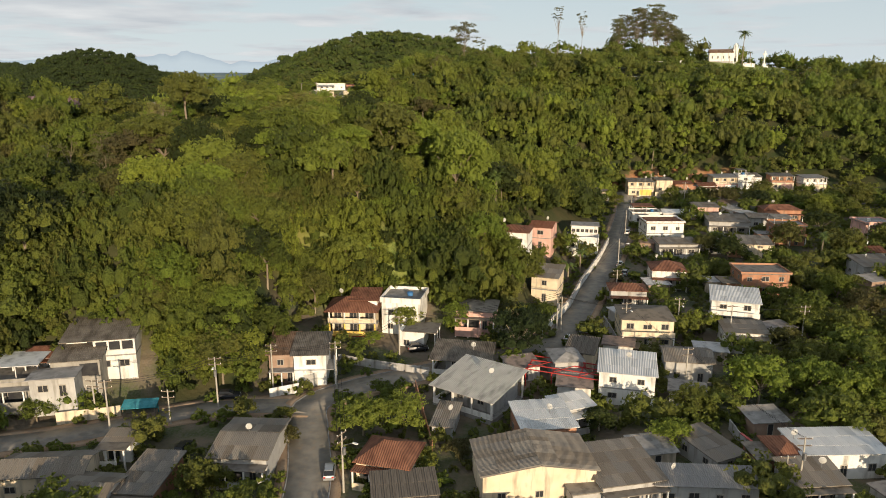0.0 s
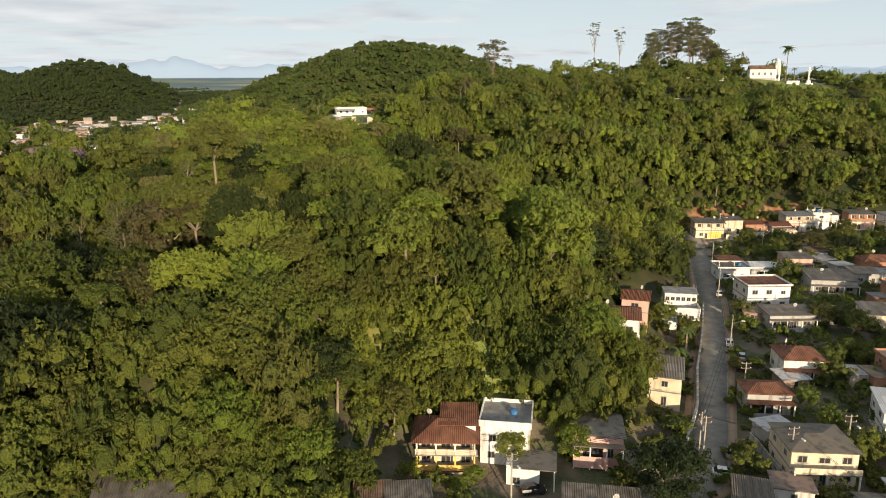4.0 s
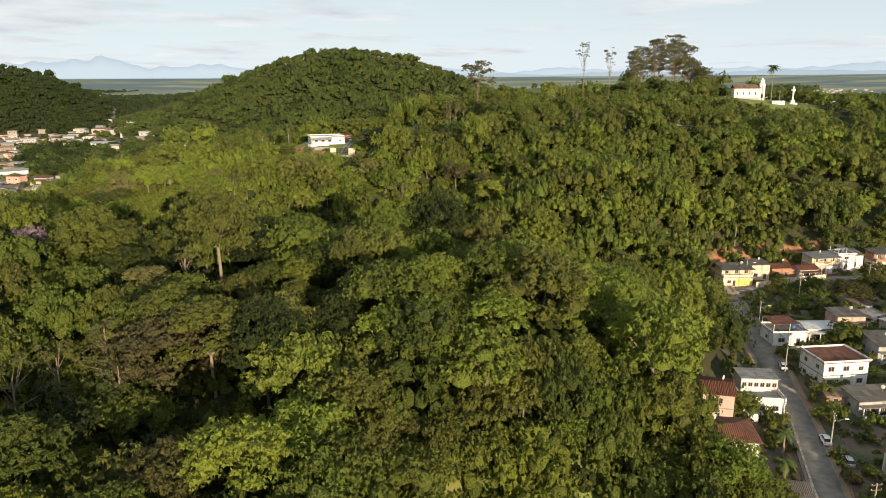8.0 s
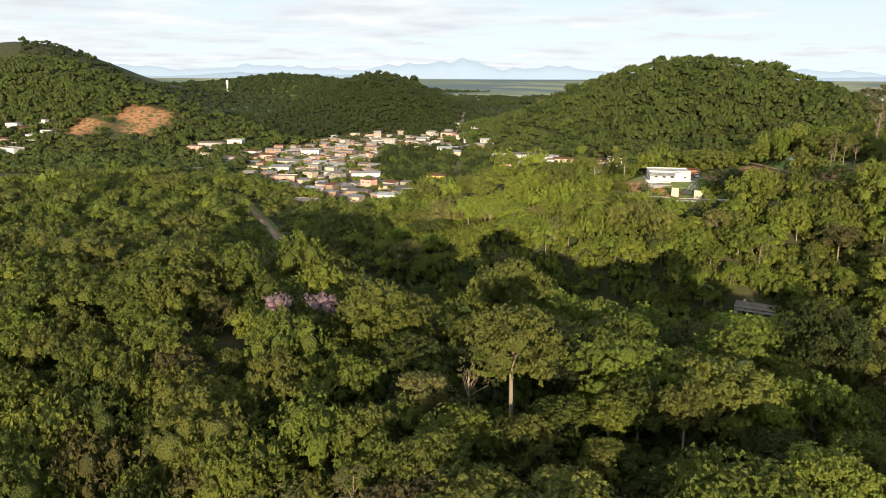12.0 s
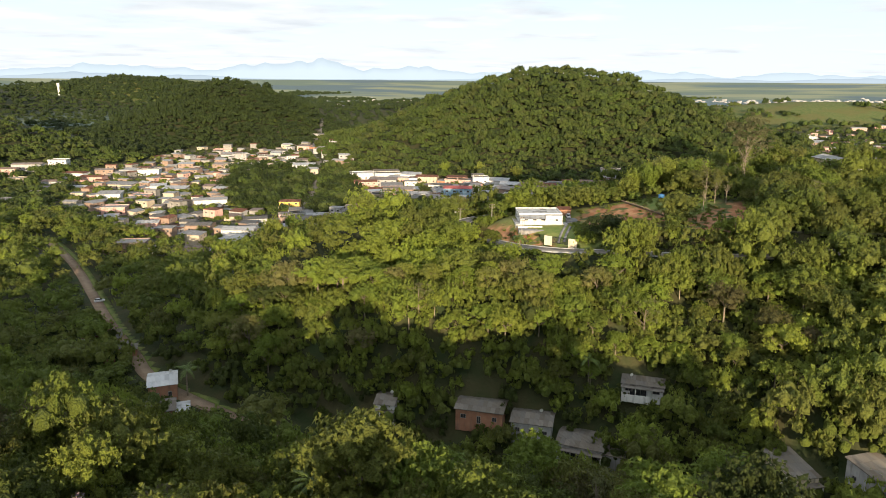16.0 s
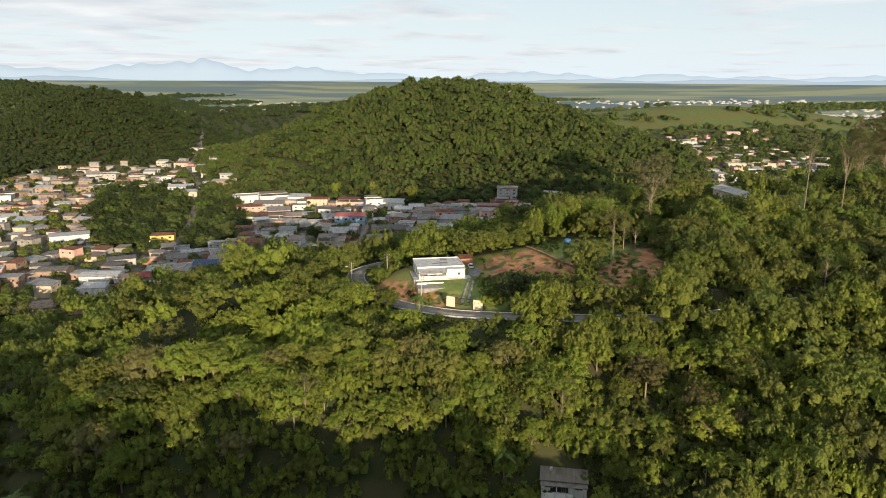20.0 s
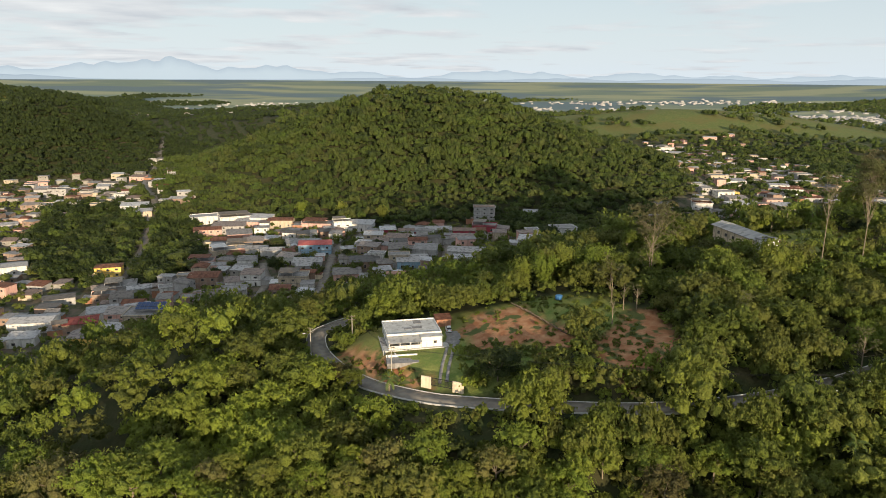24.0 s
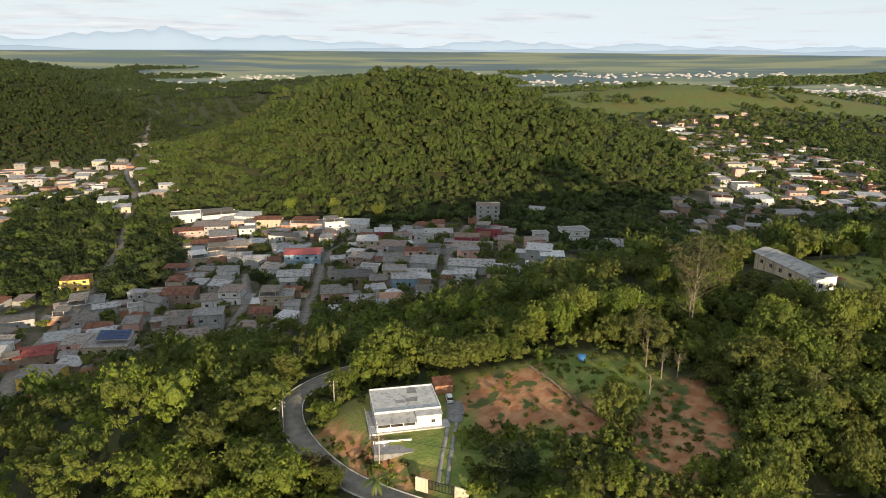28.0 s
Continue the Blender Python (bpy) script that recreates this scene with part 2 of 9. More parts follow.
TOWN_METAL = sheeting("dulled_metal_sheet", [(0.30, 0.295, 0.29), (0.42, 0.41, 0.40), (0.55, 0.54, 0.53)], 0.6)
METAL = sheeting("pale_metal_sheet", [(0.48, 0.48, 0.47), (0.60, 0.60, 0.59), (0.66, 0.65, 0.63)], 0.5)
CONCRETE = painted("concrete_slab", (0.22, 0.21, 0.20), (0.33, 0.315, 0.30), (0.09, 0.085, 0.08))
OLDROOF = ridged("old_dark_sheets", (0.12, 0.10, 0.08), (0.22, 0.19, 0.155))
PALEROOF = ridged("smooth_grey_sheets", (0.40, 0.385, 0.35), (0.47, 0.455, 0.42), 0.6)
RUSTED = ridged("rusty_sheets", (0.15, 0.085, 0.05), (0.25, 0.17, 0.12))
TERRACE = painted("terrace_floor", (0.36, 0.20, 0.13), (0.44, 0.27, 0.19))
# darkened render; on the left town it stands in for cloud shade
DULL = painted("dulled_render", (0.24, 0.225, 0.20), (0.34, 0.32, 0.285))
DUSTY = painted("dusty_brick", (0.27, 0.18, 0.13), (0.36, 0.26, 0.20))
WHITE = painted("white_paint", (0.72, 0.70, 0.66), (0.80, 0.78, 0.74))
# darker copies of white and cream: shade over the town put into paint
TOWN_WHITE = painted("dulled_white", (0.62, 0.605, 0.575), (0.74, 0.725, 0.69))
TOWN_CREAM = painted("dulled_cream", (0.47, 0.385, 0.28), (0.58, 0.49, 0.37))
CREAM = painted("cream_paint", (0.66, 0.54, 0.38), (0.74, 0.63, 0.47))
BRICKRED = painted("raw_brick", (0.36, 0.17, 0.10), (0.44, 0.23, 0.14))
YELLOW = painted("yellow_paint", (0.75, 0.50, 0.10), (0.80, 0.57, 0.16))
PINK = painted("pink_paint", (0.62, 0.36, 0.30), (0.68, 0.43, 0.36))
GREY = painted("grey_render", (0.36, 0.35, 0.34), (0.46, 0.45, 0.43))
BLUE = painted("blue_paint", (0.25, 0.40, 0.52), (0.32, 0.47, 0.58))
WINE = painted("dark_red_paint", (0.34, 0.05, 0.07), (0.40, 0.08, 0.10))
REDTILE = plain("red_tiles", (0.42, 0.09, 0.08), (0.50, 0.15, 0.13), 0.8, 0.8, 8)
DARKRED = ridged("dark_red_tiles", (0.25, 0.055, 0.045), (0.35, 0.095, 0.075))
TOWN_SHEET = sheeting("mixed_old_sheets", [(0.10, 0.095, 0.09), (0.19, 0.165, 0.14), (0.28, 0.265, 0.25), (0.24, 0.16, 0.12), (0.34, 0.31, 0.28), (0.46, 0.455, 0.45), (0.30, 0.285, 0.27)], 0.7)
RUST_RED = plain("red_steel_paint", (0.36, 0.03, 0.03), (0.45, 0.06, 0.05), 0.5, 2, 12)
POLE = plain("old_concrete_pole", (0.36, 0.33, 0.28), (0.45, 0.42, 0.36), 0.9, 2, 10)
BLACK = plain("black_rubber", (0.015, 0.015, 0.016), (0.025, 0.025, 0.025), 0.6, 4, 20)
STEEL = plain("grey_steel", (0.30, 0.30, 0.31), (0.40, 0.40, 0.41), 0.4, 3, 20, 0.1, 0.8)
TANK = plain("blue_plastic", (0.05, 0.16, 0.36), (0.07, 0.20, 0.42), 0.45, 2, 10)
PANEL_BLUE = plain("solar_cells", (0.035, 0.06, 0.14), (0.05, 0.085, 0.19), 0.25, 1, 6, 0)
TEAL = plain("teal_tarpaulin", (0.02, 0.17, 0.21), (0.06, 0.28, 0.33), 0.6, 1, 8)
WOOD = plain("weathered_wood", (0.16, 0.12, 0.085), (0.24, 0.19, 0.14), 0.9, 2, 14)
KERB = painted("whitewashed_kerb", (0.46, 0.45, 0.42), (0.58, 0.57, 0.54))
ROUGH_GRASS = plain("rough_grass", (0.09, 0.13, 0.03), (0.19, 0.20, 0.06), 0.95, 0.3, 4)
DIRT = plain("dirt_lane", (0.26, 0.18, 0.12), (0.34, 0.25, 0.17), 0.95, 0.3, 4)
SASH = plain("old_window_frames", (0.30, 0.27, 0.23), (0.42, 0.39, 0.34), 0.7, 2, 10)
# panes, and flat panels that give openings their shade by colour alone
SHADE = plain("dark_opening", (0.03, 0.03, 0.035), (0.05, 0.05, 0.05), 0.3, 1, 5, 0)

# ---- the lie of the land: x, y, height, half-widths ----
NEAR_HILLS = [
    (-52, 191, 33, 101, 31),
    (-172, 191, 26, 46, 72),
    (-20, 157, 11, 41, 19),
    (-63, 128, 22, 23, 12),
    (34, 176, -17, 17, 19),
    (-65, 237, 10, 80, 22),
    (-34, 233, 9, 38, 15),
]
MID_HILLS = [
    (-83, 323, 23, 45, 12),
    (-20, 350, 20, 72, 18),
    (35, 380, 30, 92, 35),
    (32, 305, 33, 34, 19),
    (-44, 401, 11, 61, 35),
    (40, 458, 43, 109, 49),
    (191, 471, 35, 90, 72),
    (333, 362, 29, 91, 207),
    (280, 295, 16, 36, 80),
    (-136, 387, 22, 41, 42),
    (143, 346, 25, 58, 32),
    (150, 380, -7, 36, 22),
    (-51, 581, 18, 75, 44),
    (47, 620, 4, 57, 49),
]
FAR_HILLS = [
    (-65, 900, 96, 150, 102),
    (-520, 1080, 92, 95, 115),
    (-690, 757, 45, 125, 74),
    (-509, 230, 25, 181, 183),
    (-920, 800, 102, 150, 130),
    (-1750, 1480, 175, 260, 200),
    (-1340, 2100, 85, 330, 200),
    (147, 599, 8, 87, 71),
    (-222, 596, 11, 226, 153),
    (340, 942, 14, 247, 343),
    (454, 1511, 31, 309, 158),
    (440, 1570, 33, 260, 95),
    (-105, 1110, 26, 136, 124),
    (-250, 1500, 46, 170, 110),
    (90, 1800, 34, 240, 110),
    (-330, 1950, 40, 200, 120),
    (520, 2050, 30, 260, 110),
    (-640, 1700, 34, 260, 160),
]


def raw_ground(x, y):
    z = 3.4 + 0 * x
    for cx, cy, h, rx, ry in NEAR_HILLS + MID_HILLS + FAR_HILLS:
        z = z + h * np.exp(-0.5 * (((x - cx) / rx) ** 2 + ((y - cy) / ry) ** 2))
    # the far plain, lifted gently so that it meets the horizon
    r = np.clip((np.hypot(x, y) - 1900) / 2800, 0, 1)
    return z + 104 * r ** 1.4


def spaced(lo, a, b, hi, step, grow):
    """Even steps from a to b, widening towards lo and hi."""
    inner = list(np.arange(a, b + step / 2, step))
    out, s, v = [], step, inner[-1]
    while v < hi:
        s *= grow
        v = min(v + s, hi)
        out.append(v)
    low, s, v = [], step, a
    while v > lo:
        s *= grow
        v = max(v - s, lo)
        low.append(v)
    return np.array(low[::-1] + inner + out)


GX = spaced(-4700, -260, 230, 4700, 3.5, 1.07)
GY = spaced(-4700, 60, 640, 4700, 3.5, 1.06)
HX, HY = np.meshgrid(GX, GY)
GZ = raw_ground(HX, HY)


def smooth_line(points, step=2.0):
    """A Catmull-Rom line through x, y points."""
    p = [points[0]] + list(points) + [points[-1]]
    out = []
    for i in range(1, len(p) - 2):
        a, b, c, d = (np.array(q, float) for q in p[i - 1:i + 3])
        k = max(2, int(np.linalg.norm(c - b) / step))
        for s in np.arange(k) / k:
            out.append(0.5 * (2 * b + (c - a) * s + (2 * a - 5 * b + 4 * c - d) * s * s + (3 * b - a - 3 * c + d) * s ** 3))
    out.append(np.array(points[-1], float))
    return np.array(out)

def inside(x, y, poly):
    ok = np.zeros(x.shape, bool)
    for (x0, y0), (x1, y1) in zip(poly, poly[1:] + poly[:1]):
        hit = ((y0 > y) != (y1 > y)) & (x < (x1 - x0) * (y - y0) / ((y1 - y0) or 1e-9) + x0)
        ok ^= hit
    return ok


# the village stands on an even slope at the foot of the hills
VILLAGE = [(-110, 20), (-110, 94), (-72, 104), (-62, 113), (-50, 113), (-46, 107), (-36, 112), (-33, 150), (-2, 150), (10, 142), (20, 150), (22, 178), (28, 194), (44, 215), (58, 250), (66, 288), (160, 296), (180, 284), (240, 240), (240, 20)]
blend = inside(HX, HY, VILLAGE).astype(float)
for _ in range(6):
    for ax in (0, 1):
        blend = (np.roll(blend, 1, ax) + blend + np.roll(blend, -1, ax)) / 3
blend[HY < 45] = 1.0 * (np.abs(HX[HY < 45]) < 300)
slope = np.clip(6 + (HY - 85) * 0.046, 3, 16) + 5 * np.clip((-HX - 40) / 30, 0, 1) * np.clip((HY - 85) / 25, 0, 1)
GZ = GZ * (1 - blend) + slope * blend
# a level pad for the bungalow and its lawn
PAD = [(-77.5, 386), (-70, 376.5), (-62, 371.5), (-52, 368), (-45, 374), (-45, 400), (-72, 405)]
blend = inside(HX, HY, PAD).astype(float)
for ax in (0, 1):
    blend = (np.roll(blend, 1, ax) + blend + np.roll(blend, -1, ax)) / 3
GZ = GZ * (1 - blend) + (54.2 + 0.03 * (HY - 385)) * blend


def height(x, y):
    """The land's height by the grid that is drawn."""
    x, y = np.asarray(x, float), np.asarray(y, float)
    i = np.clip(np.searchsorted(GX, x) - 1, 0, len(GX) - 2)
    j = np.clip(np.searchsorted(GY, y) - 1, 0, len(GY) - 2)
    u, v = (x - GX[i]) / (GX[i + 1] - GX[i]), (y - GY[j]) / (GY[j + 1] - GY[j])
    return (GZ[j, i] * (1 - u) + GZ[j, i + 1] * u) * (1 - v) + (GZ[j + 1, i] * (1 - u) + GZ[j + 1, i + 1] * u) * v


def lay(line, width, bank):
    """Levels the land across a road line; returns the line with heights."""
    z = height(line[:, 0], line[:, 1])
    k = np.ones(15) / 15
    z = np.convolve(np.pad(z, 7, mode="edge"), k, "valid")
    lo, hi = line.min(0) - bank - width, line.max(0) + bank + width
    ys, xs = np.nonzero((HX > lo[0]) & (HX < hi[0]) & (HY > lo[1]) & (HY < hi[1]))
    pts = np.stack([HX[ys, xs], HY[ys, xs]], 1)
    for i in range(0, len(pts), 4000):
        d = np.linalg.norm(pts[i:i + 4000, None] - line[None], axis=2)
        j = d.argmin(1)
        d = d[np.arange(len(j)), j]
        f = np.clip(1 - (d - width / 2 - 1.5) / bank, 0, 1)
        f = f * f * (3 - 2 * f)
        yy, xx = ys[i:i + 4000], xs[i:i + 4000]
        GZ[yy, xx] = GZ[yy, xx] * (1 - f) + (z[j] - 0.12) * f
    return np.column_stack([line, z])


# ---- roads ----
MAIN_ROAD = smooth_line([(-18, 60), (-18.4, 84), (-20.8, 98), (-22, 107), (-16, 113), (-6, 118), (8, 124), (22, 131), (27, 141), (32, 153), (38, 168), (46, 188), (53, 208), (61, 232), (68, 256), (74, 282)])
LEFT_ROAD = smooth_line([(-22, 107), (-33, 106.5), (-42, 104), (-54, 97), (-66, 93), (-90, 90)])
UPPER_ROAD = smooth_line([(70, 269), (88, 276), (119, 280), (151, 277), (200, 268)])
HILL_ROAD = smooth_line([(130, 386), (90, 374), (64, 363), (52, 357.5), (40, 353.5), (26, 350), (9, 348), (-9, 348), (-26, 350.5), (-40, 353.5), (-54, 358.5), (-64, 364.5), (-73, 371.5), (-80.5, 380), (-86.5, 389.5), (-89.5, 398), (-90, 407), (-85, 416), (-79, 422), (-74, 425)])
GULCH_ROAD = smooth_line([(-330, 470), (-282, 428), (-241, 386), (-208, 350), (-179, 320), (-164, 306), (-140, 296), (-110, 290), (-60, 286)])
TOWN_STREET = smooth_line([(-56, 505), (-51, 531), (-48, 555), (-46, 577), (-44, 612), (-38, 650), (-31, 681)])
MIDDLE_STREET = smooth_line([(-104, 500), (-108, 520), (-109, 560), (-110, 610), (-104, 650), (-100, 668)])
SIDE_STREET = smooth_line([(-139, 500), (-139, 520), (-139.4, 548), (-146, 570), (-150, 584)])
VALLEY_STREET = smooth_line([(-183, 438), (-205, 470), (-214, 495), (-222, 560), (-240, 640), (-264, 714), (-283, 775), (-318, 845), (-345, 938), (-395, 1103)])
ROADS = [(lay(MAIN_ROAD, 6.0, 14), 6.0), (lay(LEFT_ROAD, 5.0, 8), 5.0), (lay(UPPER_ROAD, 4.5, 8), 4.5), (lay(HILL_ROAD, 5.4, 5), 5.4), (lay(GULCH_ROAD, 4.0, 5), 4.0), (lay(TOWN_STREET, 5.0, 8), 5.0), (lay(MIDDLE_STREET, 5.0, 8), 5.0), (lay(SIDE_STREET, 4.0, 6), 4.0), (lay(VALLEY_STREET, 5.5, 10), 5.5)]


def sheet(name, verts, faces, material, parent=None, smooth=False, tone=None, clump=None):
    """A mesh object from arrays; faces all of one size."""
    verts, faces = np.asarray(verts, np.float32), np.asarray(faces, np.int32)
    me = bpy.data.meshes.new(name)
    me.vertices.add(len(verts))
    me.vertices.foreach_set("co", verts.ravel())
    me.loops.add(faces.size)
    me.loops.foreach_set("vertex_index", faces.ravel())
    me.polygons.add(len(faces))
    k = faces.shape[1]
    me.polygons.foreach_set("loop_start", np.arange(len(faces), dtype=np.int32) * k)
    if smooth:
        me.polygons.foreach_set("use_smooth", np.ones(len(faces), bool))
    if tone is not None:
        me.attributes.new("tone", "FLOAT", "POINT").data.foreach_set("value", np.asarray(tone, np.float32))
    if clump is not None:
        me.attributes.new("clump", "FLOAT", "POINT").data.foreach_set("value", np.asarray(clump, np.float32))
    me.update(calc_edges=True)
    me.materials.append(material)
    ob = new(name, me)
    ob.parent = parent
    return ob


CLEARING = [(-84, 388), (-76, 378), (-60, 366), (-45, 360), (-30, 360), (-27, 385), (-18, 400), (-28, 408), (-48, 408), (-74, 402)]
TOWN = [(-45, 512), (20, 545), (30, 570), (0, 605), (-8, 640), (-38, 690), (-80, 672), (-150, 685), (-230, 702), (-300, 770), (-325, 850), (-400, 1120), (-430, 1120), (-420, 900), (-470, 860), (-480, 700), (-400, 560), (-262, 470), (-185, 438), (-170, 490), (-110, 497)]
GULCH = [(-190, 285), (-20, 278), (-15, 308), (-110, 316), (-190, 335)]
# cleared to fit the camera's view of the hall; grass on its east side
HALL_VIEW_LAWN = [(46, 428), (78, 420), (100, 440), (96, 466), (48, 468)]
CORE = [(-60, 518), (10, 545), (-5, 600), (-36, 672), (-150, 676), (-215, 690), (-190, 600), (-150, 560), (-165, 510), (-110, 502)]
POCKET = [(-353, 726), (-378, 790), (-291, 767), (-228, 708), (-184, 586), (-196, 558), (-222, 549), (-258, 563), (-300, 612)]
# tall trees left out here so the camera sees the hill road and gate
ROAD_VIEW_GAP = [(-89, 412), (-93, 397), (-91, 382), (-81, 369), (-66, 356), (-60, 364), (-72, 380), (-84, 392), (-84, 410)]
GATE_VIEW_GAP = [(-69, 346), (-62, 342.5), (-36, 341), (-34, 346), (-40, 362), (-60, 370)]
LAWN = [(150, 462), (155, 446), (168, 432), (185, 426), (203, 430), (214, 444), (220, 462), (205, 474), (160, 474)]
BARE = [(-47.8, 396.9), (-43.1, 405.8), (-29.0, 405.8), (-22.1, 392.2), (-17.3, 383.9), (-13.2, 375.5), (-24.9, 371.1), (-29.5, 380.0), (-34.2, 380.3), (-44.5, 382.1)]
SLIP = [(-14.7, 371.7), (-6.6, 381.9), (-0.0, 393.1), (6.3, 389.6), (7.5, 376.4), (7.2, 366.4), (-0.5, 358.5), (-7.4, 355.2), (-12.6, 361.2)]
SCRUB_SLOPE = [(-29, 405.8), (-22, 392), (-17, 384), (-13.2, 375.5), (-14.7, 371.7), (-6.6, 381.9), (0, 393.1), (-6, 402), (-16, 409)]
EARTH_CUT = [(72, 291), (84, 298), (100, 302), (116, 304), (127, 302), (126, 296), (112, 294), (96, 291), (82, 287)]
BACK_EDGE = [(-110, 108), (-60, 106), (-34, 116), (-38, 136), (-14, 142), (12, 140), (22, 172), (30, 192), (24, 215), (-110, 215)]
BANK_BRUSH = [(-57, 365), (-66, 369), (-75, 377), (-81, 386), (-84, 394), (-80, 394), (-76, 386), (-69, 379), (-58, 371)]
BANK = [(-56.5, 363.5), (-65, 369), (-75, 378), (-82, 389), (-80, 393), (-76, 391), (-71, 383), (-63, 375.5), (-57, 371)]
QUARRY = [(-624.5, 671.6), (-659.1, 711.5), (-643.0, 730.1), (-614.5, 740.2), (-591.6, 707.6), (-591.7, 688.7)]
QUARRY_EDGE = [(-672.5, 648.8), (-679.0, 676.6), (-665.4, 690.8), (-643.7, 670.4), (-649.9, 655.0)]
SLOPE_YARDS = [(9, 147), (30, 150), (40, 178), (46, 205), (27, 202), (19, 180), (10, 172)]
RVILLAGE = [(110, 640), (200, 700), (330, 740), (420, 900), (420, 1150), (340, 1330), (280, 1330), (270, 1150), (190, 950), (170, 800), (90, 690)]
COVER = np.zeros((*HX.shape, 4))
COVER[..., 0] = inside(HX, HY, VILLAGE) | inside(HX, HY, TOWN) | inside(HX, HY, RVILLAGE)
GRASS_BANK = [(-38, 141), (-38, 154), (-20, 156), (-2, 154), (16, 150), (12, 140), (-2, 145), (-26, 143)]
COVER[..., 1] = inside(HX, HY, GRASS_BANK) | inside(HX, HY, CLEARING) | inside(HX, HY, SCRUB_SLOPE) | (inside(HX, HY, HALL_VIEW_LAWN) & (HX > 66)) | inside(HX, HY, LAWN)
COVER[..., 1] = np.maximum(COVER[..., 1], 0.55 * ((HY > 1380) & (HY < 1640) & (HX > 150)))
COVER[..., 2] = inside(HX, HY, BARE) | inside(HX, HY, SLIP) | inside(HX, HY, BANK) | inside(HX, HY, QUARRY) | inside(HX, HY, EARTH_CUT) | inside(HX, HY, QUARRY_EDGE)
FAR_R = np.hypot(HX, HY)
HILLY = GZ - 3.4 - 104 * np.clip((FAR_R - 1900) / 2800, 0, 1) ** 1.4
COVER[..., 1] = np.maximum(COVER[..., 1], np.exp(-((HX + 1250) / 420) ** 2 - ((HY - 2080) / 260) ** 2) > 0.3)
COVER[..., 3] = np.maximum(np.maximum(np.clip((1750 - FAR_R) / 300, 0, 1), np.clip((HILLY - 10) / 14, 0, 1)), COVER[..., 1])
ny, nx = HX.shape
idx = np.arange(nx * ny).reshape(ny, nx)
land = sheet("ground", np.stack([HX, HY, GZ], -1).reshape(-1, 3), np.stack([idx[:-1, :-1], idx[:-1, 1:], idx[1:, 1:], idx[1:, :-1]], -1).reshape(-1, 4), LAND, smooth=True)
land.data.attributes.new("cover", "FLOAT_COLOR", "POINT").data.foreach_set("color", COVER.astype(np.float32).ravel())
tagged(land, "wooded hills and valleys with yards, grass and bare red earth", "ground", kind="structure")


def strip(name, line, offset, width, lift, material, thick=0.0):
    """A band along a line with heights, offset to its right."""
    t = np.gradient(line[:, :2], axis=0)
    t /= np.linalg.norm(t, axis=1)[:, None]
    r = np.column_stack([t[:, 1], -t[:, 0]])
    a, b = line[:, :2] + r * (offset - width / 2), line[:, :2] + r * (offset + width / 2)
    z = line[:, 2] + lift
    n = len(line)
    rows = [np.column_stack([a, z - thick - 0.4]), np.column_stack([a, z]), np.column_stack([b, z]), np.column_stack([b, z - thick - 0.4])]
    v = np.concatenate(rows)
    i = np.arange(n - 1)
    f = np.concatenate([np.stack([k * n + i, k * n + i + 1, (k + 1) * n + i + 1, (k + 1) * n + i], 1) for k in range(3)])
    return sheet(name, v, f, material)


for line, width in ROADS:
    dirt = width == 4.0 and line[0, 0] < -300
    tagged(strip("road", line, 0, width, 0.1, DIRT if dirt else ASPHALT), "reddish dirt lane" if dirt else "worn grey narrow paved road", "road", kind="structure")
for side in (-1, 1):
    tagged(strip("kerb", ROADS[3][0], side * 2.8, 0.2, 0.26, KERB), "whitewashed stone kerb of the hill road", "kerb", kind="structure")
    tagged(strip("kerb", ROADS[0][0], side * 3.05, 0.18, 0.16, CONCRETE), "worn concrete kerb of the village street", "kerb", kind="structure")

tagged(strip("verge", ROADS[4][0], -3.2, 2.4, 0.06, ROUGH_GRASS), "grassy strip along the dirt lane", "verge", kind="structure")
for line, far in ((ROADS[0][0], 3.85), (ROADS[1][0], 3.3)):
    for side in (-1, 1):
        tagged(strip("verge", line, side * far, 1.5, 0.07, DIRT), "dusty earth verge along the village street", "verge", kind="structure")

# ---- houses ----
def part(name, bm, material, parent, label=""):
    me = bpy.data.meshes.new(name)
    bm.to_mesh(me)
    bm.free()
    me.materials.append(material)
    ob = new(name, me)
    ob.parent = parent
    return tagged(ob, label)


def box(bm, x0, x1, y0, y1, z0, z1):
    v = [bm.verts.new((x, y, z)) for z in (z0, z1) for x, y in ((x0, y0), (x1, y0), (x1, y1), (x0, y1))]
    for f in ((3, 2, 1, 0), (4, 5, 6, 7), (0, 1, 5, 4), (1, 2, 6, 5), (2, 3, 7, 6), (3, 0, 4, 7)):
        bm.faces.new([v[i] for i in f])


def boxes(*rows):
    bm = bmesh.new()
    for r in rows:
        box(bm, *r)
    return bm


FRAME_MESH = bpy.data.meshes.new("window_frame")
b_ = boxes((-0.5, 0.5, -0.06, 0.0, 0.0, 0.08), (-0.5, 0.5, -0.06, 0.0, 0.92, 1.0), (-0.5, -0.42, -0.06, 0, 0.08, 0.92), (0.42, 0.5, -0.06, 0, 0.08, 0.92), (-0.03, 0.03, -0.05, 0, 0.08, 0.92))
b_.to_mesh(FRAME_MESH)
PANE_MESH = bpy.data.meshes.new("pane")
b_ = boxes((-0.42, 0.42, -0.02, 0.0, 0.08, 0.92))
b_.to_mesh(PANE_MESH)
FRAME_MESH.materials.append(SASH)
PANE_MESH.materials.append(SHADE)
FAR_WINDOW = bpy.data.meshes.new("window")
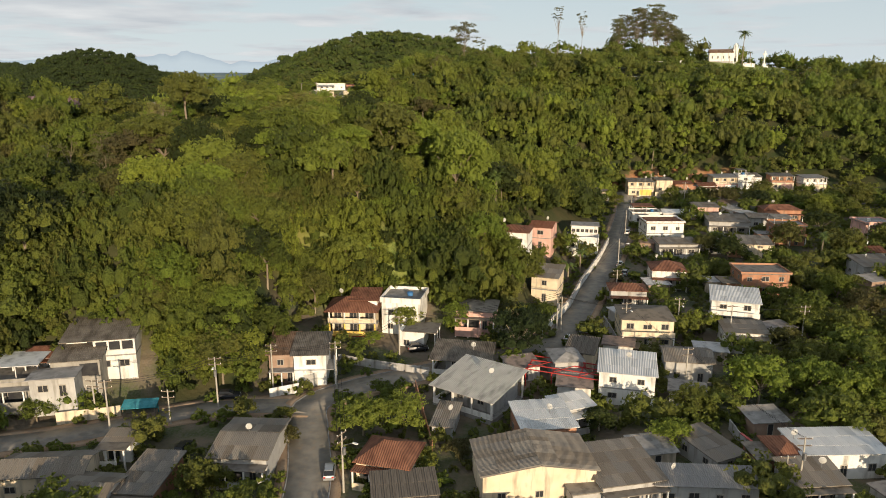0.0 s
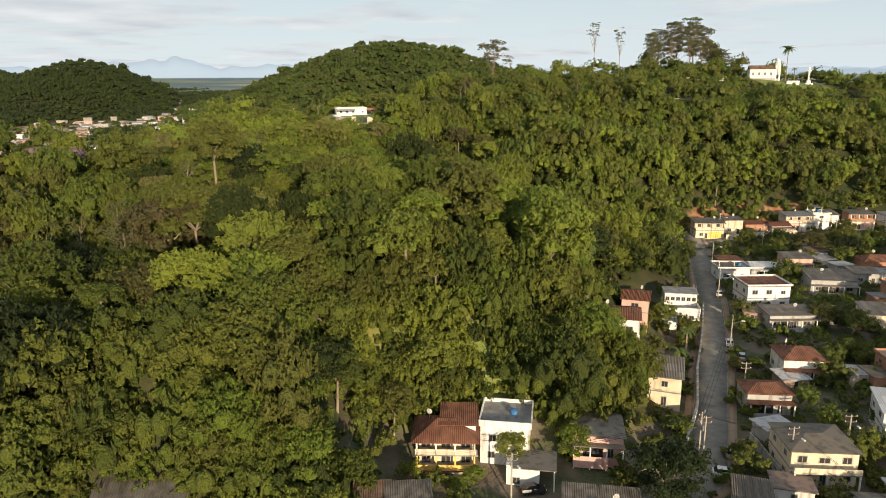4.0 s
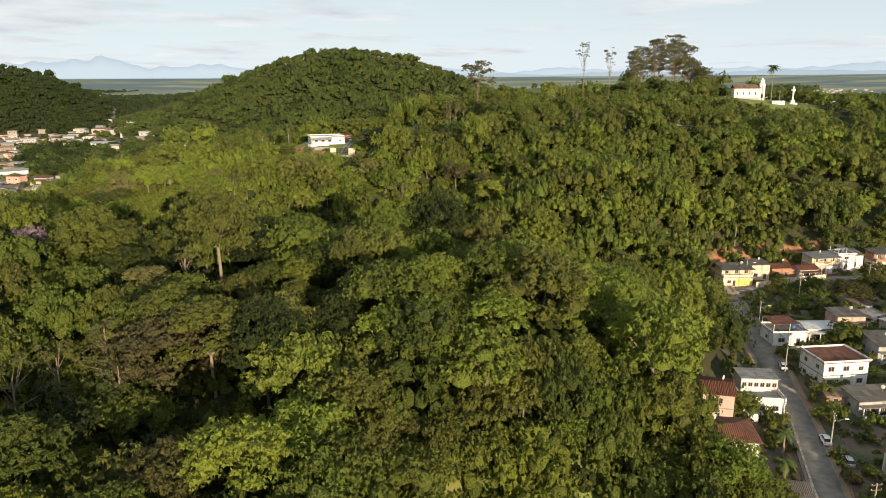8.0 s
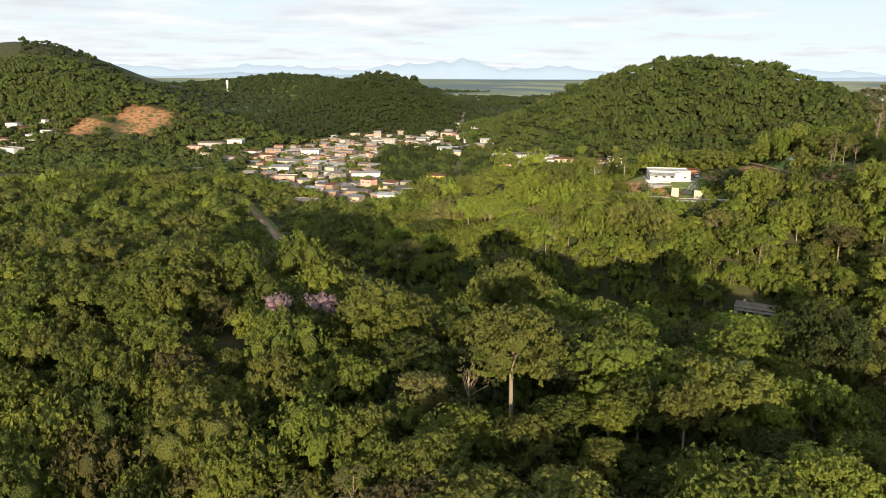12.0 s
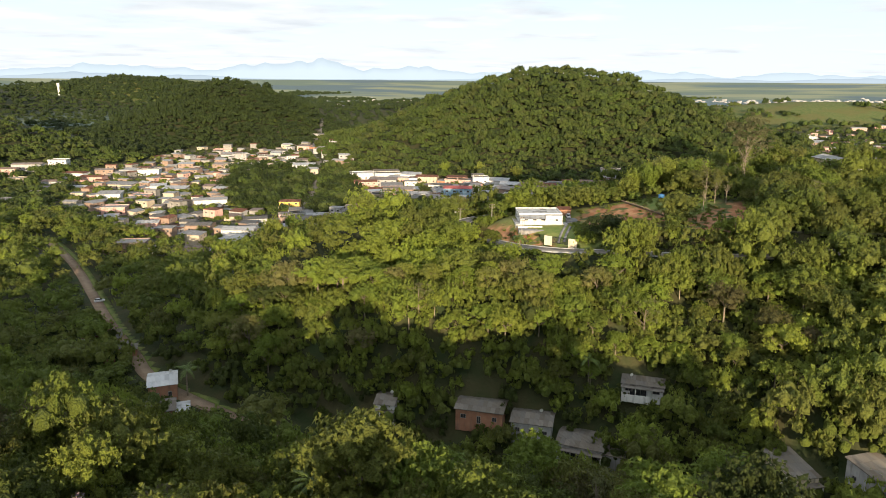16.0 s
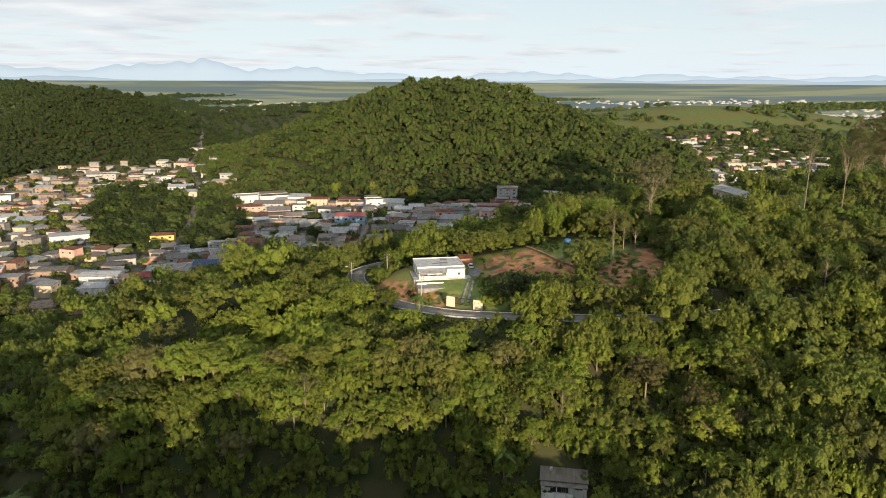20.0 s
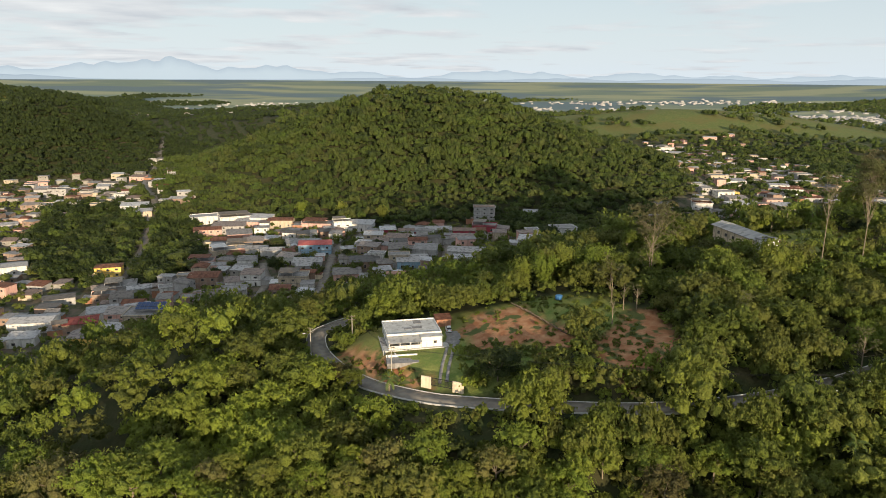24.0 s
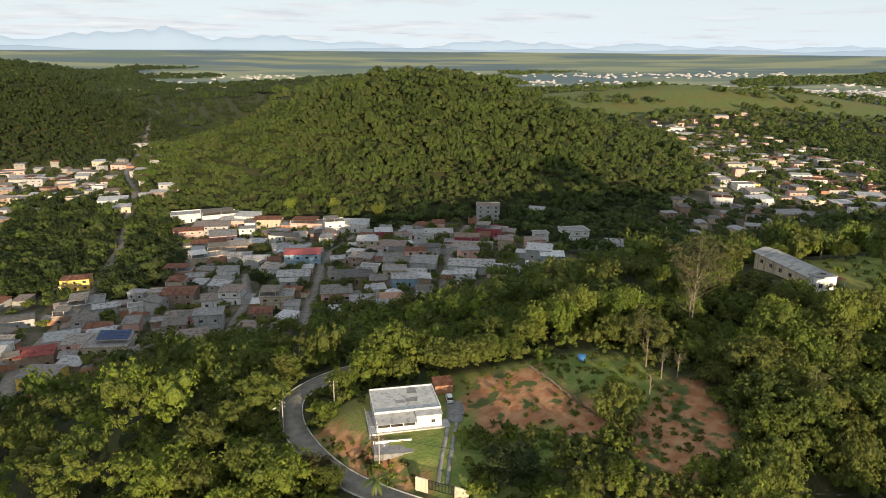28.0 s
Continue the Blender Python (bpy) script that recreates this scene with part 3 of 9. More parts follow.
b_ = boxes((-0.5, 0.5, -0.06, 0.0, 0.0, 0.08), (-0.5, 0.5, -0.06, 0.0, 0.92, 1.0), (-0.5, -0.42, -0.06, 0, 0.08, 0.92), (0.42, 0.5, -0.06, 0, 0.08, 0.92), (-0.42, 0.42, -0.02, 0.0, 0.08, 0.92))
b_.faces.ensure_lookup_table()
for f_ in b_.faces[24:]:
    f_.material_index = 1
b_.to_mesh(FAR_WINDOW)
FAR_WINDOW.materials.append(SASH)
FAR_WINDOW.materials.append(SHADE)
HOUSES = []
SHEET_MESH = bpy.data.meshes.new("sheet")
b_ = bmesh.new()
rows_ = []
for i_, c_ in [(q_ / 8, 0.085 if q_ % 2 else 0.0) for q_ in range(9)]:
    rows_.append([b_.verts.new((i_ - 0.5, y_, c_ + d_)) for y_, d_ in ((0, 0), (1, 0), (1, -0.03), (0, -0.03))])
for r0_, r1_ in zip(rows_, rows_[1:]):
    for j_ in range(4):
        b_.faces.new((r0_[j_], r1_[j_], r1_[(j_ + 1) % 4], r0_[(j_ + 1) % 4]))
b_.faces.new(rows_[0]), b_.faces.new(rows_[-1][::-1])
b_.to_mesh(SHEET_MESH)
b_.free()
SHEETS = {}


def sheet_mesh(material):
    if material.name not in SHEETS:
        me = SHEET_MESH.copy()
        me.name = "sheet"
        me.materials.append(material)
        SHEETS[material.name] = me
    return SHEETS[material.name]


def lay_sheets(roof, kind, w, d, h, rise, over, material):
    """Corrugated sheets over a roof's slopes, each a little askew."""
    W, D = w / 2 + over, d / 2 + over
    slopes = [(-D, 0.0, 1)] if kind == "mono" else [(-D, 0.0, 1), (D, 0.0, -1)]
    run = 2 * D if kind == "mono" else D
    ang = math.atan2(rise, run)
    length = math.hypot(run, rise)
    rows = max(1, round(length / 2.6))
    n = max(2, round(2 * W / 1.15))
    for y0, z0, s in slopes:
        for r in range(rows):
            for i in range(n):
                o = new("sheet", sheet_mesh(material))
                o.parent = roof
                a = length * r / rows - (0.12 if r else 0.05)
                x = -W + 2 * W * (i + 0.5) / n
                o.matrix_basis = (pose(x, y0 + s * a * math.cos(ang), h + a * math.sin(ang) + 0.02 + 0.012 * (i % 2) + 0.035 * r, 0, 0, 0 if s > 0 else 180)
                                  @ pose(0, 0, 0, math.degrees(ang) + random.uniform(-0.4, 0.4), 0, random.uniform(-0.5, 0.5)) @ Matrix.Diagonal((2 * W / n * 1.03, length / rows + 0.12, 1, 1)))




def opening(parent, name, x, y, z, w, h, turn, far=False):
    f = new(name, FAR_WINDOW if far else FRAME_MESH)
    f.parent = parent
    f.matrix_basis = pose(x, y, z, 0, 0, turn) @ Matrix.Diagonal((w, 1.0, h, 1))
    if not far:
        p = new("pane", PANE_MESH)
        p.parent = f


def slope_roof(kind, w, d, h, rise, over, ribs):
    """A roof over a w by d plan: gable (ridge along x), mono (falls to the front), hip, flat."""
    bm = bmesh.new()
    W, D, t = w / 2 + over, d / 2 + over, 0.12
    if kind == "flat":
        box(bm, -W, W, -D, D, h, h + 0.18)
    elif kind == "slab":
        box(bm, -W, W, -D, D, h, h + 0.18)
    elif kind == "hip":
        k = min(W, D) * 0.85
        a = [(-W, -D, h), (W, -D, h), (W, D, h), (-W, D, h)]
        r = [(-W + k, 0, h + rise), (W - k, 0, h + rise)] if W >= D else [(0, -D + k, h + rise), (0, D - k, h + rise)]
        lo = [bm.verts.new(p) for p in a]
        up = [bm.verts.new(p) for p in r]
        un = [bm.verts.new((p[0], p[1], p[2] - t)) for p in a]
        if W >= D:
            fs = ((lo[0], lo[1], up[1], up[0]), (lo[1], lo[2], up[1]), (lo[2], lo[3], up[0], up[1]), (lo[3], lo[0], up[0]))
        else:
            fs = ((lo[0], lo[1], up[0]), (lo[1], lo[2], up[1], up[0]), (lo[2], lo[3], up[1]), (lo[3], lo[0], up[0], up[1]))
        for f in fs:
            bm.faces.new(f)
        for i in range(4):
            bm.faces.new((lo[i], un[i], un[(i + 1) % 4], lo[(i + 1) % 4]))
        bm.faces.new(un)
    else:
        n = max(2, int(2 * W / 0.45)) if ribs else 1
        prof = [(-D, 0.0), (0, rise), (D, 0.0)] if kind == "gable" else [(-D, 0.0), (D, rise)]
        cols = []
        for i in range(n + 1):
            x, dz = -W + 2 * W * i / n, (0.07 if ribs and i % 2 else 0.0)
            cols.append([(bm.verts.new((x, y, h + z + dz)), bm.verts.new((x, y, h + z - 0.1))) for y, z in prof])
        for a, b in zip(cols, cols[1:]):
            for j in range(len(prof) - 1):
                bm.faces.new((a[j][0], b[j][0], b[j + 1][0], a[j + 1][0]))
                bm.faces.new((a[j][1], a[j + 1][1], b[j + 1][1], b[j][1]))
            bm.faces.new((a[0][0], a[0][1], b[0][1], b[0][0]))
            bm.faces.new((a[-1][0], b[-1][0], b[-1][1], a[-1][1]))
        for c, flip in ((cols[0], 1), (cols[-1], 0)):
            for j in range(len(prof) - 1):
                q = (c[j][0], c[j + 1][0], c[j + 1][1], c[j][1])
                bm.faces.new(q if flip else q[::-1])
    return bm


def house(x, y, rot, w, d, h, wall, roof, tiles, label, rise=1.0, over=0.4, z=None, ribs=True, windows=True, plainer=False, balcony=0, porch=0.0, band=True, kind="house"):
    """A house whose front (-y before it is turned) carries the windows."""
    if plainer:
        # town houses swap to duller copies, which carry the town's shade as colour
        wall, tiles = {"raw_brick": DUSTY, "white_paint": TOWN_WHITE, "cream_paint": TOWN_CREAM}.get(wall.name, wall), {"pale_metal_sheet": TOWN_METAL, "fibre_cement": TOWN_SHEET}.get(tiles.name, tiles)
    base = new(kind)
    ground_z = float(height(x, y)) if z is None else z
    base.matrix_basis = pose(x, y, ground_z, 0, 0, rot)
    tagged(base, label, kind, "sheds in the yards" if kind == "shed" else "houses of the town" if plainer else "houses of the village")
    bm = boxes((-w / 2, w / 2, -d / 2, d / 2, -2.5, h))
    if roof in ("gable", "mono"):
        top = {"gable": ((0, rise * 0.96),), "mono": ((d / 2, rise * 0.96),)}[roof]
        for sx in (-w / 2, w / 2):
            q = [bm.verts.new((sx, yy, h)) for yy in (-d / 2, d / 2)] + [bm.verts.new((sx, yy, h + zz)) for yy, zz in top]
            bm.faces.new(q)
        if roof == "mono":
            bm.faces.new([bm.verts.new(c) for c in ((-w / 2, d / 2, h), (w / 2, d / 2, h), (w / 2, d / 2, h + rise * 0.96), (-w / 2, d / 2, h + rise * 0.96))])
    part("wall", bm, wall, base)
    top_part = part("roof", slope_roof(roof, w, d, h, rise, over, False), tiles, base)
    if roof in ("gable", "mono") and not plainer:
        lay_sheets(top_part, roof, w, d, h, rise, over, tiles)
    floors = max(1, int(h / 2.7))
    lift = h / floors
    if roof == "flat":
        sides = [(-w / 2 - over, w / 2 + over, -d / 2 - over, -d / 2 - over + 0.2), (-w / 2 - over, w / 2 + over, d / 2 + over - 0.2, d / 2 + over), (-w / 2 - over, -w / 2 - over + 0.2, -d / 2 - over + 0.2, d / 2 + over - 0.2), (w / 2 + over - 0.2, w / 2 + over, -d / 2 - over + 0.2, d / 2 + over - 0.2)]
        for some in [sides] if plainer else [[q] for q in sides]:
            part("parapet", boxes(*[(*q, h + 0.18, h + 0.6) for q in some]), wall, base)
    if band:
        for k in range(1, floors):
            part("slab_edge", boxes((-w / 2 - 0.06, w / 2 + 0.06, -d / 2 - 0.06, d / 2 + 0.06, k * lift - 0.12, k * lift + 0.1)), CONCRETE, base)
    for k in range(1, balcony + 1):
        bz = k * lift
        slab = part("balcony", boxes((-w / 2, w / 2, -d / 2 - 1.6, -d / 2, bz - 0.15, bz)), CONCRETE, base)
        part("balustrade", boxes((-w / 2, w / 2, -d / 2 - 1.6, -d / 2 - 1.48, bz, bz + 0.95)), wall, slab)
        for i in range(3):
            xx = -w / 2 + 0.15 + (w - 0.3) * i / 2
            part("post", boxes((xx - 0.11, xx + 0.11, -d / 2 - 1.58, -d / 2 - 1.36, bz - lift if k == 1 else bz, bz - 0.15 if k == 1 else bz + lift - 0.15)), WHITE, slab)
    if not plainer and not porch and not balcony and h < 5 and random.random() < 0.6:
        porch = random.uniform(1.4, 2.2)
    if porch:
        # flat dark panel on the wall in place of the verandah's shade
        part("recess", boxes((-w * 0.3, w * 0.1, -d / 2 - 0.03, -d / 2, 0.0, 2.3)), SHADE, base, "dark panel for the shade of a verandah")
        part("low_wall", boxes((-w / 2, w * 0.2, -d / 2 - porch + 0.05, -d / 2 - porch + 0.2, -1.2, 0.85)), wall, base)
        awning = part("porch_roof", boxes((-w / 2 - 0.2, w / 2 + 0.2, -d / 2 - porch, -d / 2, 2.55, 2.68)), tiles, base)
        for i in range(4):
            xx = -w / 2 + 0.1 + (w - 0.2) * i / 3
            part("post", boxes((xx - 0.1, xx + 0.1, -d / 2 - porch + 0.1, -d / 2 - porch + 0.3, -1.5, 2.55)), WHITE, awning)
    if windows:
        for k in range(floors):
            zz = k * lift + 1.0
            n = max(1, int(w / (4.4 if plainer else 3.2)))
            for i in range(n):
                xx = -w / 2 + w * (i + 0.5) / n
                if k == 0 and i == n // 2:
                    opening(base, "door", xx, -d / 2, 0.0, 1.0, 2.1, 0, plainer)
                else:
                    opening(base, "window", xx, -d / 2, zz, random.choice((1.2, 1.5, 1.8)), random.choice((1.0, 1.2)), 0, plainer)
            m = 0 if plainer else max(1, int(d / 4))
            for i in range(m):
                yy = -d / 2 + d * (i + 0.5) / m
                opening(base, "window", -w / 2, yy, zz, 1.1, 1.0, -90)
    if kind != "shed" and random.random() < (0.5 if plainer else 0.35) and w > 5:
        side = random.choice((-1, 1))
        aw, ad, ah = w * random.uniform(0.3, 0.5), d * random.uniform(0.5, 0.8), min(3.0, h * 0.75)
        x0 = side * w / 2
        annex = part("annex", boxes((min(x0, x0 + side * aw), max(x0, x0 + side * aw), -d / 2 + 0.3, -d / 2 + 0.3 + ad, -2.5, ah)), random.choice((wall, GREY, BRICKRED, CREAM)), base)
        part("annex_roof", boxes((min(x0 + side * 0.02, x0 + side * (aw + 0.3)), max(x0 + side * 0.02, x0 + side * (aw + 0.3)), -d / 2, -d / 2 + 0.6 + ad, ah, ah + 0.14)), random.choice((tiles, FIBRE, METAL, CONCRETE)), annex)
    if roof == "flat" and random.random() < 0.5:
        cover = part("terrace_cover", boxes((-w / 2, w * random.uniform(0.0, 0.4), -d / 2 + 0.3, d / 2, h + 2.3, h + 2.42)), random.choice((FIBRE, METAL, FIBRE, CLAY)), base)
        for px in (-w / 2 + 0.1, -0.1):
            for py in (-d / 2 + 0.4, d / 2 - 0.2):
                part("post", boxes((px - 0.07, px + 0.07, py - 0.07, py + 0.07, h + 0.18, h + 2.3)), WHITE, cover)
    HOUSES.append((x, y, max(w, d) / 2))
    return base


# the near village
# its white wall is painted duller in place of the shade on it
house(-67.7, 105.0, 10, 9, 7, 3.5, DULL, "flat", CONCRETE, "low white house, greyed for its shade, with a dark flat roof", porch=2.0)
house(-67.2, 109.4, 5, 6, 5, 3, GREY, "hip", CLAY, "small grey house under weathered tiles")
house(-46.7, 91.8, 0, 4, 3.5, 2.5, WHITE, "mono", FIBRE, "white square shed with a grey sheet roof", rise=0.4)
house(-53.5, 84.7, 5, 11, 6, 3.3, CREAM, "gable", FIBRE, "cream house under a brown corrugated gable")
house(-46.6, 79.4, -5, 9, 7, 3.3, GREY, "gable", FIBRE, "grey house under a corrugated gable")
house(-39.1, 83.2, -5, 5, 9, 3, BRICKRED, "mono", FIBRE, "narrow brick shed with a dark sheet roof", rise=0.6)
house(-27.8, 91.1, -3, 8, 11, 3.6, GREY, "gable", FIBRE, "long low house under weathered corrugated sheets", rise=0.8)


house(7.3, 139.8, -10, 8, 8, 4, PINK, "hip", FIBRE, "pink bungalow under a dark hipped roof")
house(15.1, 96.6, 8, 8, 8, 4, BRICKRED, "mono", METAL, "brick house with a flat white metal roof", rise=0.4)
house(12.1, 85.1, 96, 9, 15, 4.6, CREAM, "gable", FIBRE, "wide cream house under a broad brown corrugated roof", rise=1.2)
house(23.7, 84.4, 12, 8.5, 9, 3.6, GREY, "mono", FIBRE, "grey house under a stained sloping roof", rise=0.8)
house(34.3, 82.0, -4, 13, 4, 3.2, GREY, "mono", CONCRETE, "long low shed with a grey sheet roof", rise=0.5)
house(38.4, 91.1, 25, 5, 8, 2.6, GREY, "mono", FIBRE, "lean-to with a long sloping roof", rise=0.6)
house(55.3, 89.4, 2, 12, 6, 3.8, WHITE, "mono", METAL, "low white house with a pale metal roof", rise=0.5)
house(48.0, 89.0, 2, 4, 5, 3.6, BRICKRED, "hip", CLAY, "small brick house under red tiles")
house(48.9, 83.0, 5, 7, 5, 3, GREY, "mono", FIBRE, "grey lean-to shed of blocks and sheets")
house(31.4, 110.7, -14, 9, 8, 5.6, WHITE, "mono", METAL, "white two-storey house with a pale sloping roof", rise=0.8)
house(22.0, 117.6, 5, 5, 6, 4, GREY, "hip", CONCRETE, "small grey house beside a red steel frame")
house(44.1, 118.1, -10, 8, 7, 4, GREY, "gable", FIBRE, "grey house under dark sheets")
house(60.2, 132.1, -8, 8, 6, 3.4, WHITE, "mono", FIBRE, "white house with a grey sheet roof", rise=0.5)
house(63.2, 144.3, -18, 9.5, 8, 5.5, WHITE, "mono", METAL, "white two-storey house with pale sloping sheets", balcony=1)
house(40.6, 133.6, -6, 10, 9, 6, CREAM, "hip", FIBRE, "cream and brick two-storey house", rise=0.8, balcony=1)
house(42.6, 154.6, -6, 8, 6, 4, GREY, "hip", CLAY, "low house under red tiles")
house(56.1, 168.7, -8, 8, 8, 4.5, WHITE, "hip", CLAY, "white house under a brown tiled hip roof", rise=1.6)
house(76.8, 162.9, -4, 11, 8, 5.5, BRICKRED, "flat", FIBRE, "brick-fronted two-storey house with a grey flat roof", balcony=1)
house(66.6, 208.7, 0, 11, 9, 6.3, WHITE, "flat", CLAY, "boxy white two-storey house")
house(66.7, 194.8, 0, 11, 6, 3.6, GREY, "mono", FIBRE, "low houses under grey sheets", rise=0.6)
house(91.2, 220.3, -10, 12, 9, 4, GREY, "mono", FIBRE, "long house with patched grey roof", rise=0.8)
house(88.8, 193.5, -10, 8, 7, 4, CREAM, "mono", FIBRE, "cream house among trees")
house(17.3, 166.1, -15, 8, 8, 7, WHITE, "hip", CLAY, "white three-level house under red tiles", balcony=1)
house(28.1, 190.9, -20, 6, 8, 6, PINK, "gable", CLAY, "salmon house under orange tiles")
house(24.7, 157.9, -20, 6, 8, 6, CREAM, "mono", FIBRE, "cream two-storey house beside the lane")
house(61.2, 271.1, 0, 6, 5, 3.5, CREAM, "mono", FIBRE, "small cream house on the bank")
house(98.6, 286.0, 0, 7, 6, 3.4, BRICKRED, "gable", CLAY, "low brick house under dark tiles")
house(129.8, 291.9, 0, 6, 6, 4.5, WHITE, "mono", FIBRE, "pale house in the upper row")
house(68.0, 231.5, -4, 9, 7, 3.6, WHITE, "flat", CONCRETE, "low white house with a pale flat roof")
house(79.0, 233.5, -6, 9, 6, 3.4, GREY, "gable", METAL, "grey house under pale metal sheets", rise=0.8)
house(91.0, 239.0, -4, 8, 6, 4.2, PINK, "mono", FIBRE, "salmon house under sheets", rise=0.6)
house(115.6, 236.0, -6, 12, 7, 4.0, BRICKRED, "hip", CLAY, "brick house under dark red tiles", rise=1.4)
house(104.0, 207.0, -8, 9, 7, 5.8, BRICKRED, "flat", CONCRETE, "raw brick two-storey house with a flat slab", balcony=1)
house(104.5, 226.5, -6, 7, 6, 3.4, GREY, "mono", FIBRE, "low grey house under old sheets", rise=0.5)
house(134.2, 213.3, 0, 9, 8, 5, PINK, "flat", CONCRETE, "salmon house with a terrace", balcony=1)
house(116.6, 187.2, 0, 8, 6, 3.5, GREY, "gable", CLAY, "low house under orange tiles")
house(110.8, 173.6, 0, 9, 8, 4, GREY, "mono", FIBRE, "grey house under sheets")
house(-7.4, 88.2, -15, 7.5, 7, 3.2, CREAM, "hip", CLAY, "small house under an old brown tiled hip roof", rise=1.8)
house(-5.1, 81.1, 8, 8, 5, 2.8, GREY, "mono", OLDROOF, "dark sheds under patched grey sheets", rise=0.5)
house(0.5, 99.5, -12, 3, 7, 2.4, GREY, "mono", FIBRE, "narrow shed along an alley", rise=0.4)
house(20.3, 101.7, 20, 6, 4, 3.4, GREY, "mono", METAL, "small lean-to with white sheets", rise=0.5)
house(26.0, 122.3, -20, 5, 7, 3.6, CREAM, "mono", OLDROOF, "old curved-roof garage beside a lane", rise=0.5)


def terrace_house(x, y, rot, w, d, low, high, accent, top, label):
    """Two storeys: a plain lower one and an upper one set back behind an open terrace with posts under a flat roof."""
    base = new("house")
    base.matrix_basis = pose(x, y, float(height(x, y)), 0, 0, rot)
    part("lower_storey", boxes((-w / 2, w / 2, -d / 2, d / 2, -2.5, 2.9)), low, base)
    part("accent_panel", boxes((-w * 0.05, w * 0.42, -d / 2 - 0.04, -d / 2, 0.3, 2.6)), accent, base)
    part("slab_edge", boxes((-w / 2 - 0.15, w / 2 + 0.15, -d / 2 - 0.15, d / 2 + 0.1, 2.9, 3.1)), CONCRETE, base)
    upper = part("upper_storey", boxes((-w / 2, w / 2, -d / 2 + 1.7, d / 2, 3.1, 5.7)), high, base)
    terrace = part("terrace_parapet", boxes((-w / 2, w / 2, -d / 2, -d / 2 + 0.15, 3.1, 3.95)), high, base)
    for i in range(4):
        xx = -w / 2 + 0.12 + (w - 0.24) * i / 3
        part("post", boxes((xx - 0.11, xx + 0.11, -d / 2 + 0.02, -d / 2 + 0.24, 3.95, 5.7)), WHITE, terrace)
    roof = part("roof", slope_roof("mono", w, d, 5.7, 0.5, 0.4, False), top, base)
    lay_sheets(roof, "mono", w, d, 5.7, 0.5, 0.4, top)
    for i in range(3):
        opening(upper, "window", -w * 0.33 + w * 0.33 * i, -d / 2 + 1.7, 3.9, 1.2, 1.2, 0)
    opening(base, "window", -w * 0.3, -d / 2, 1.0, 1.3, 1.1, 0)
    opening(base, "door", -w * 0.13, -d / 2, 0.0, 0.95, 2.1, 0)
    opening(base, "window", -w / 2, 0, 1.0, 1.1, 1.0, -90)
    HOUSES.append((x, y, max(w, d) / 2))
    return tagged(base, label, "house", "houses of the village")


terraced = new("house")
terraced.matrix_basis = pose(40.6, 196.2, float(height(40.6, 196.2)) - 0.4, 0, 0, -12)
part("wall", boxes((-4.6, 4.2, -4.4, 0.2, -3, 5.0)), WHITE, terraced)
part("terrace_floor", boxes((-4.6, 4.2, -4.4, 0.2, 5.0, 5.12)), CONCRETE, terraced)
for r in ((-4.7, 4.3, -4.55, -4.35), (-4.7, -4.5, -4.35, 0.2), (4.1, 4.3, -4.35, 0.2)):
    part("parapet", boxes((*r, 4.7, 6.0)), WHITE, terraced)
rear = part("rear_block", boxes((-3.6, 4.0, 0.2, 5.4, -3, 8.2)), WHITE, terraced)
part("rear_roof", boxes((-3.9, 4.3, -0.2, 5.7, 8.2, 8.36)), CONCRETE, rear)
for i in range(6):
    opening(rear, "window", -2.95 + 1.25 * i, 0.2, 6.3, 0.95, 1.0, 0)
for i in range(3):
    opening(terraced, "window", -3.1 + 2.7 * i, -4.4, 3.0, 1.2, 1.1, 0)
opening(terraced, "door", -0.4, -4.4, 0.0, 1.1, 2.1, 0)
opening(terraced, "window", -3.1, -4.4, 0.6, 1.2, 1.1, 0)
HOUSES.append((40.6, 196.2, 5))
tagged(terraced, "white house stepping back behind a walled terrace", "house", "houses of the village")
terrace_house(79.5, 279.8, -4, 10, 7, CREAM, CREAM, YELLOW, FIBRE, "cream and yellow two-storey house with an open upper terrace")
terrace_house(116.5, 288.6, 4, 10, 7, PINK, CREAM, WHITE, CONCRETE, "salmon two-storey house with an open upper terrace")
terrace_house(140.5, 289.2, -3, 9, 6.5, CREAM, BRICKRED, PINK, FIBRE, "cream and brick two-storey house with an open terrace")
terrace_house(152.0, 286.0, 5, 9, 7, CREAM, WHITE, CREAM, CONCRETE, "cream two-storey house with a dark open terrace")
house(90.2, 284.6, 0, 6.5, 5.5, 5.2, CREAM, "mono", FIBRE, "cream two-storey house on the bank", rise=0.5)
house(126.0, 291.0, -5, 6, 6, 5.4, WHITE, "flat", CONCRETE, "white two-storey house squeezed into the upper row")
house(107.5, 284.0, 3, 7, 5, 3.2, GREY, "gable", CLAY, "low open house under dark tiles")
# the hollow behind the wooded hill
house(-95.3, 303.3, 0, 5, 7, 4, WHITE, "gable", FIBRE, "small white house with a porch")
house(-70.8, 305.2, -5, 12, 8, 3.5, BRICKRED, "gable", FIBRE, "brick house under grey sheets")
house(-57.6, 304.1, -5, 10, 8, 3.5, GREY, "gable", FIBRE, "grey house under old sheets")
house(-45.2, 300.2, -12, 11, 9, 3.5, GREY, "gable", FIBRE, "house under a wide weathered roof")
house(-30.5, 311.4, -8, 10, 4, 3, WHITE, "mono", FIBRE, "long low white house among trees", rise=0.6)
house(-2.1, 285.8, 20, 6, 10, 4, CREAM, "mono", FIBRE, "cream house under a sloping sheet roof")
house(14.4, 282.7, 25, 9, 9, 4, GREY, "mono", FIBRE, "grey house under a sloping sheet roof")
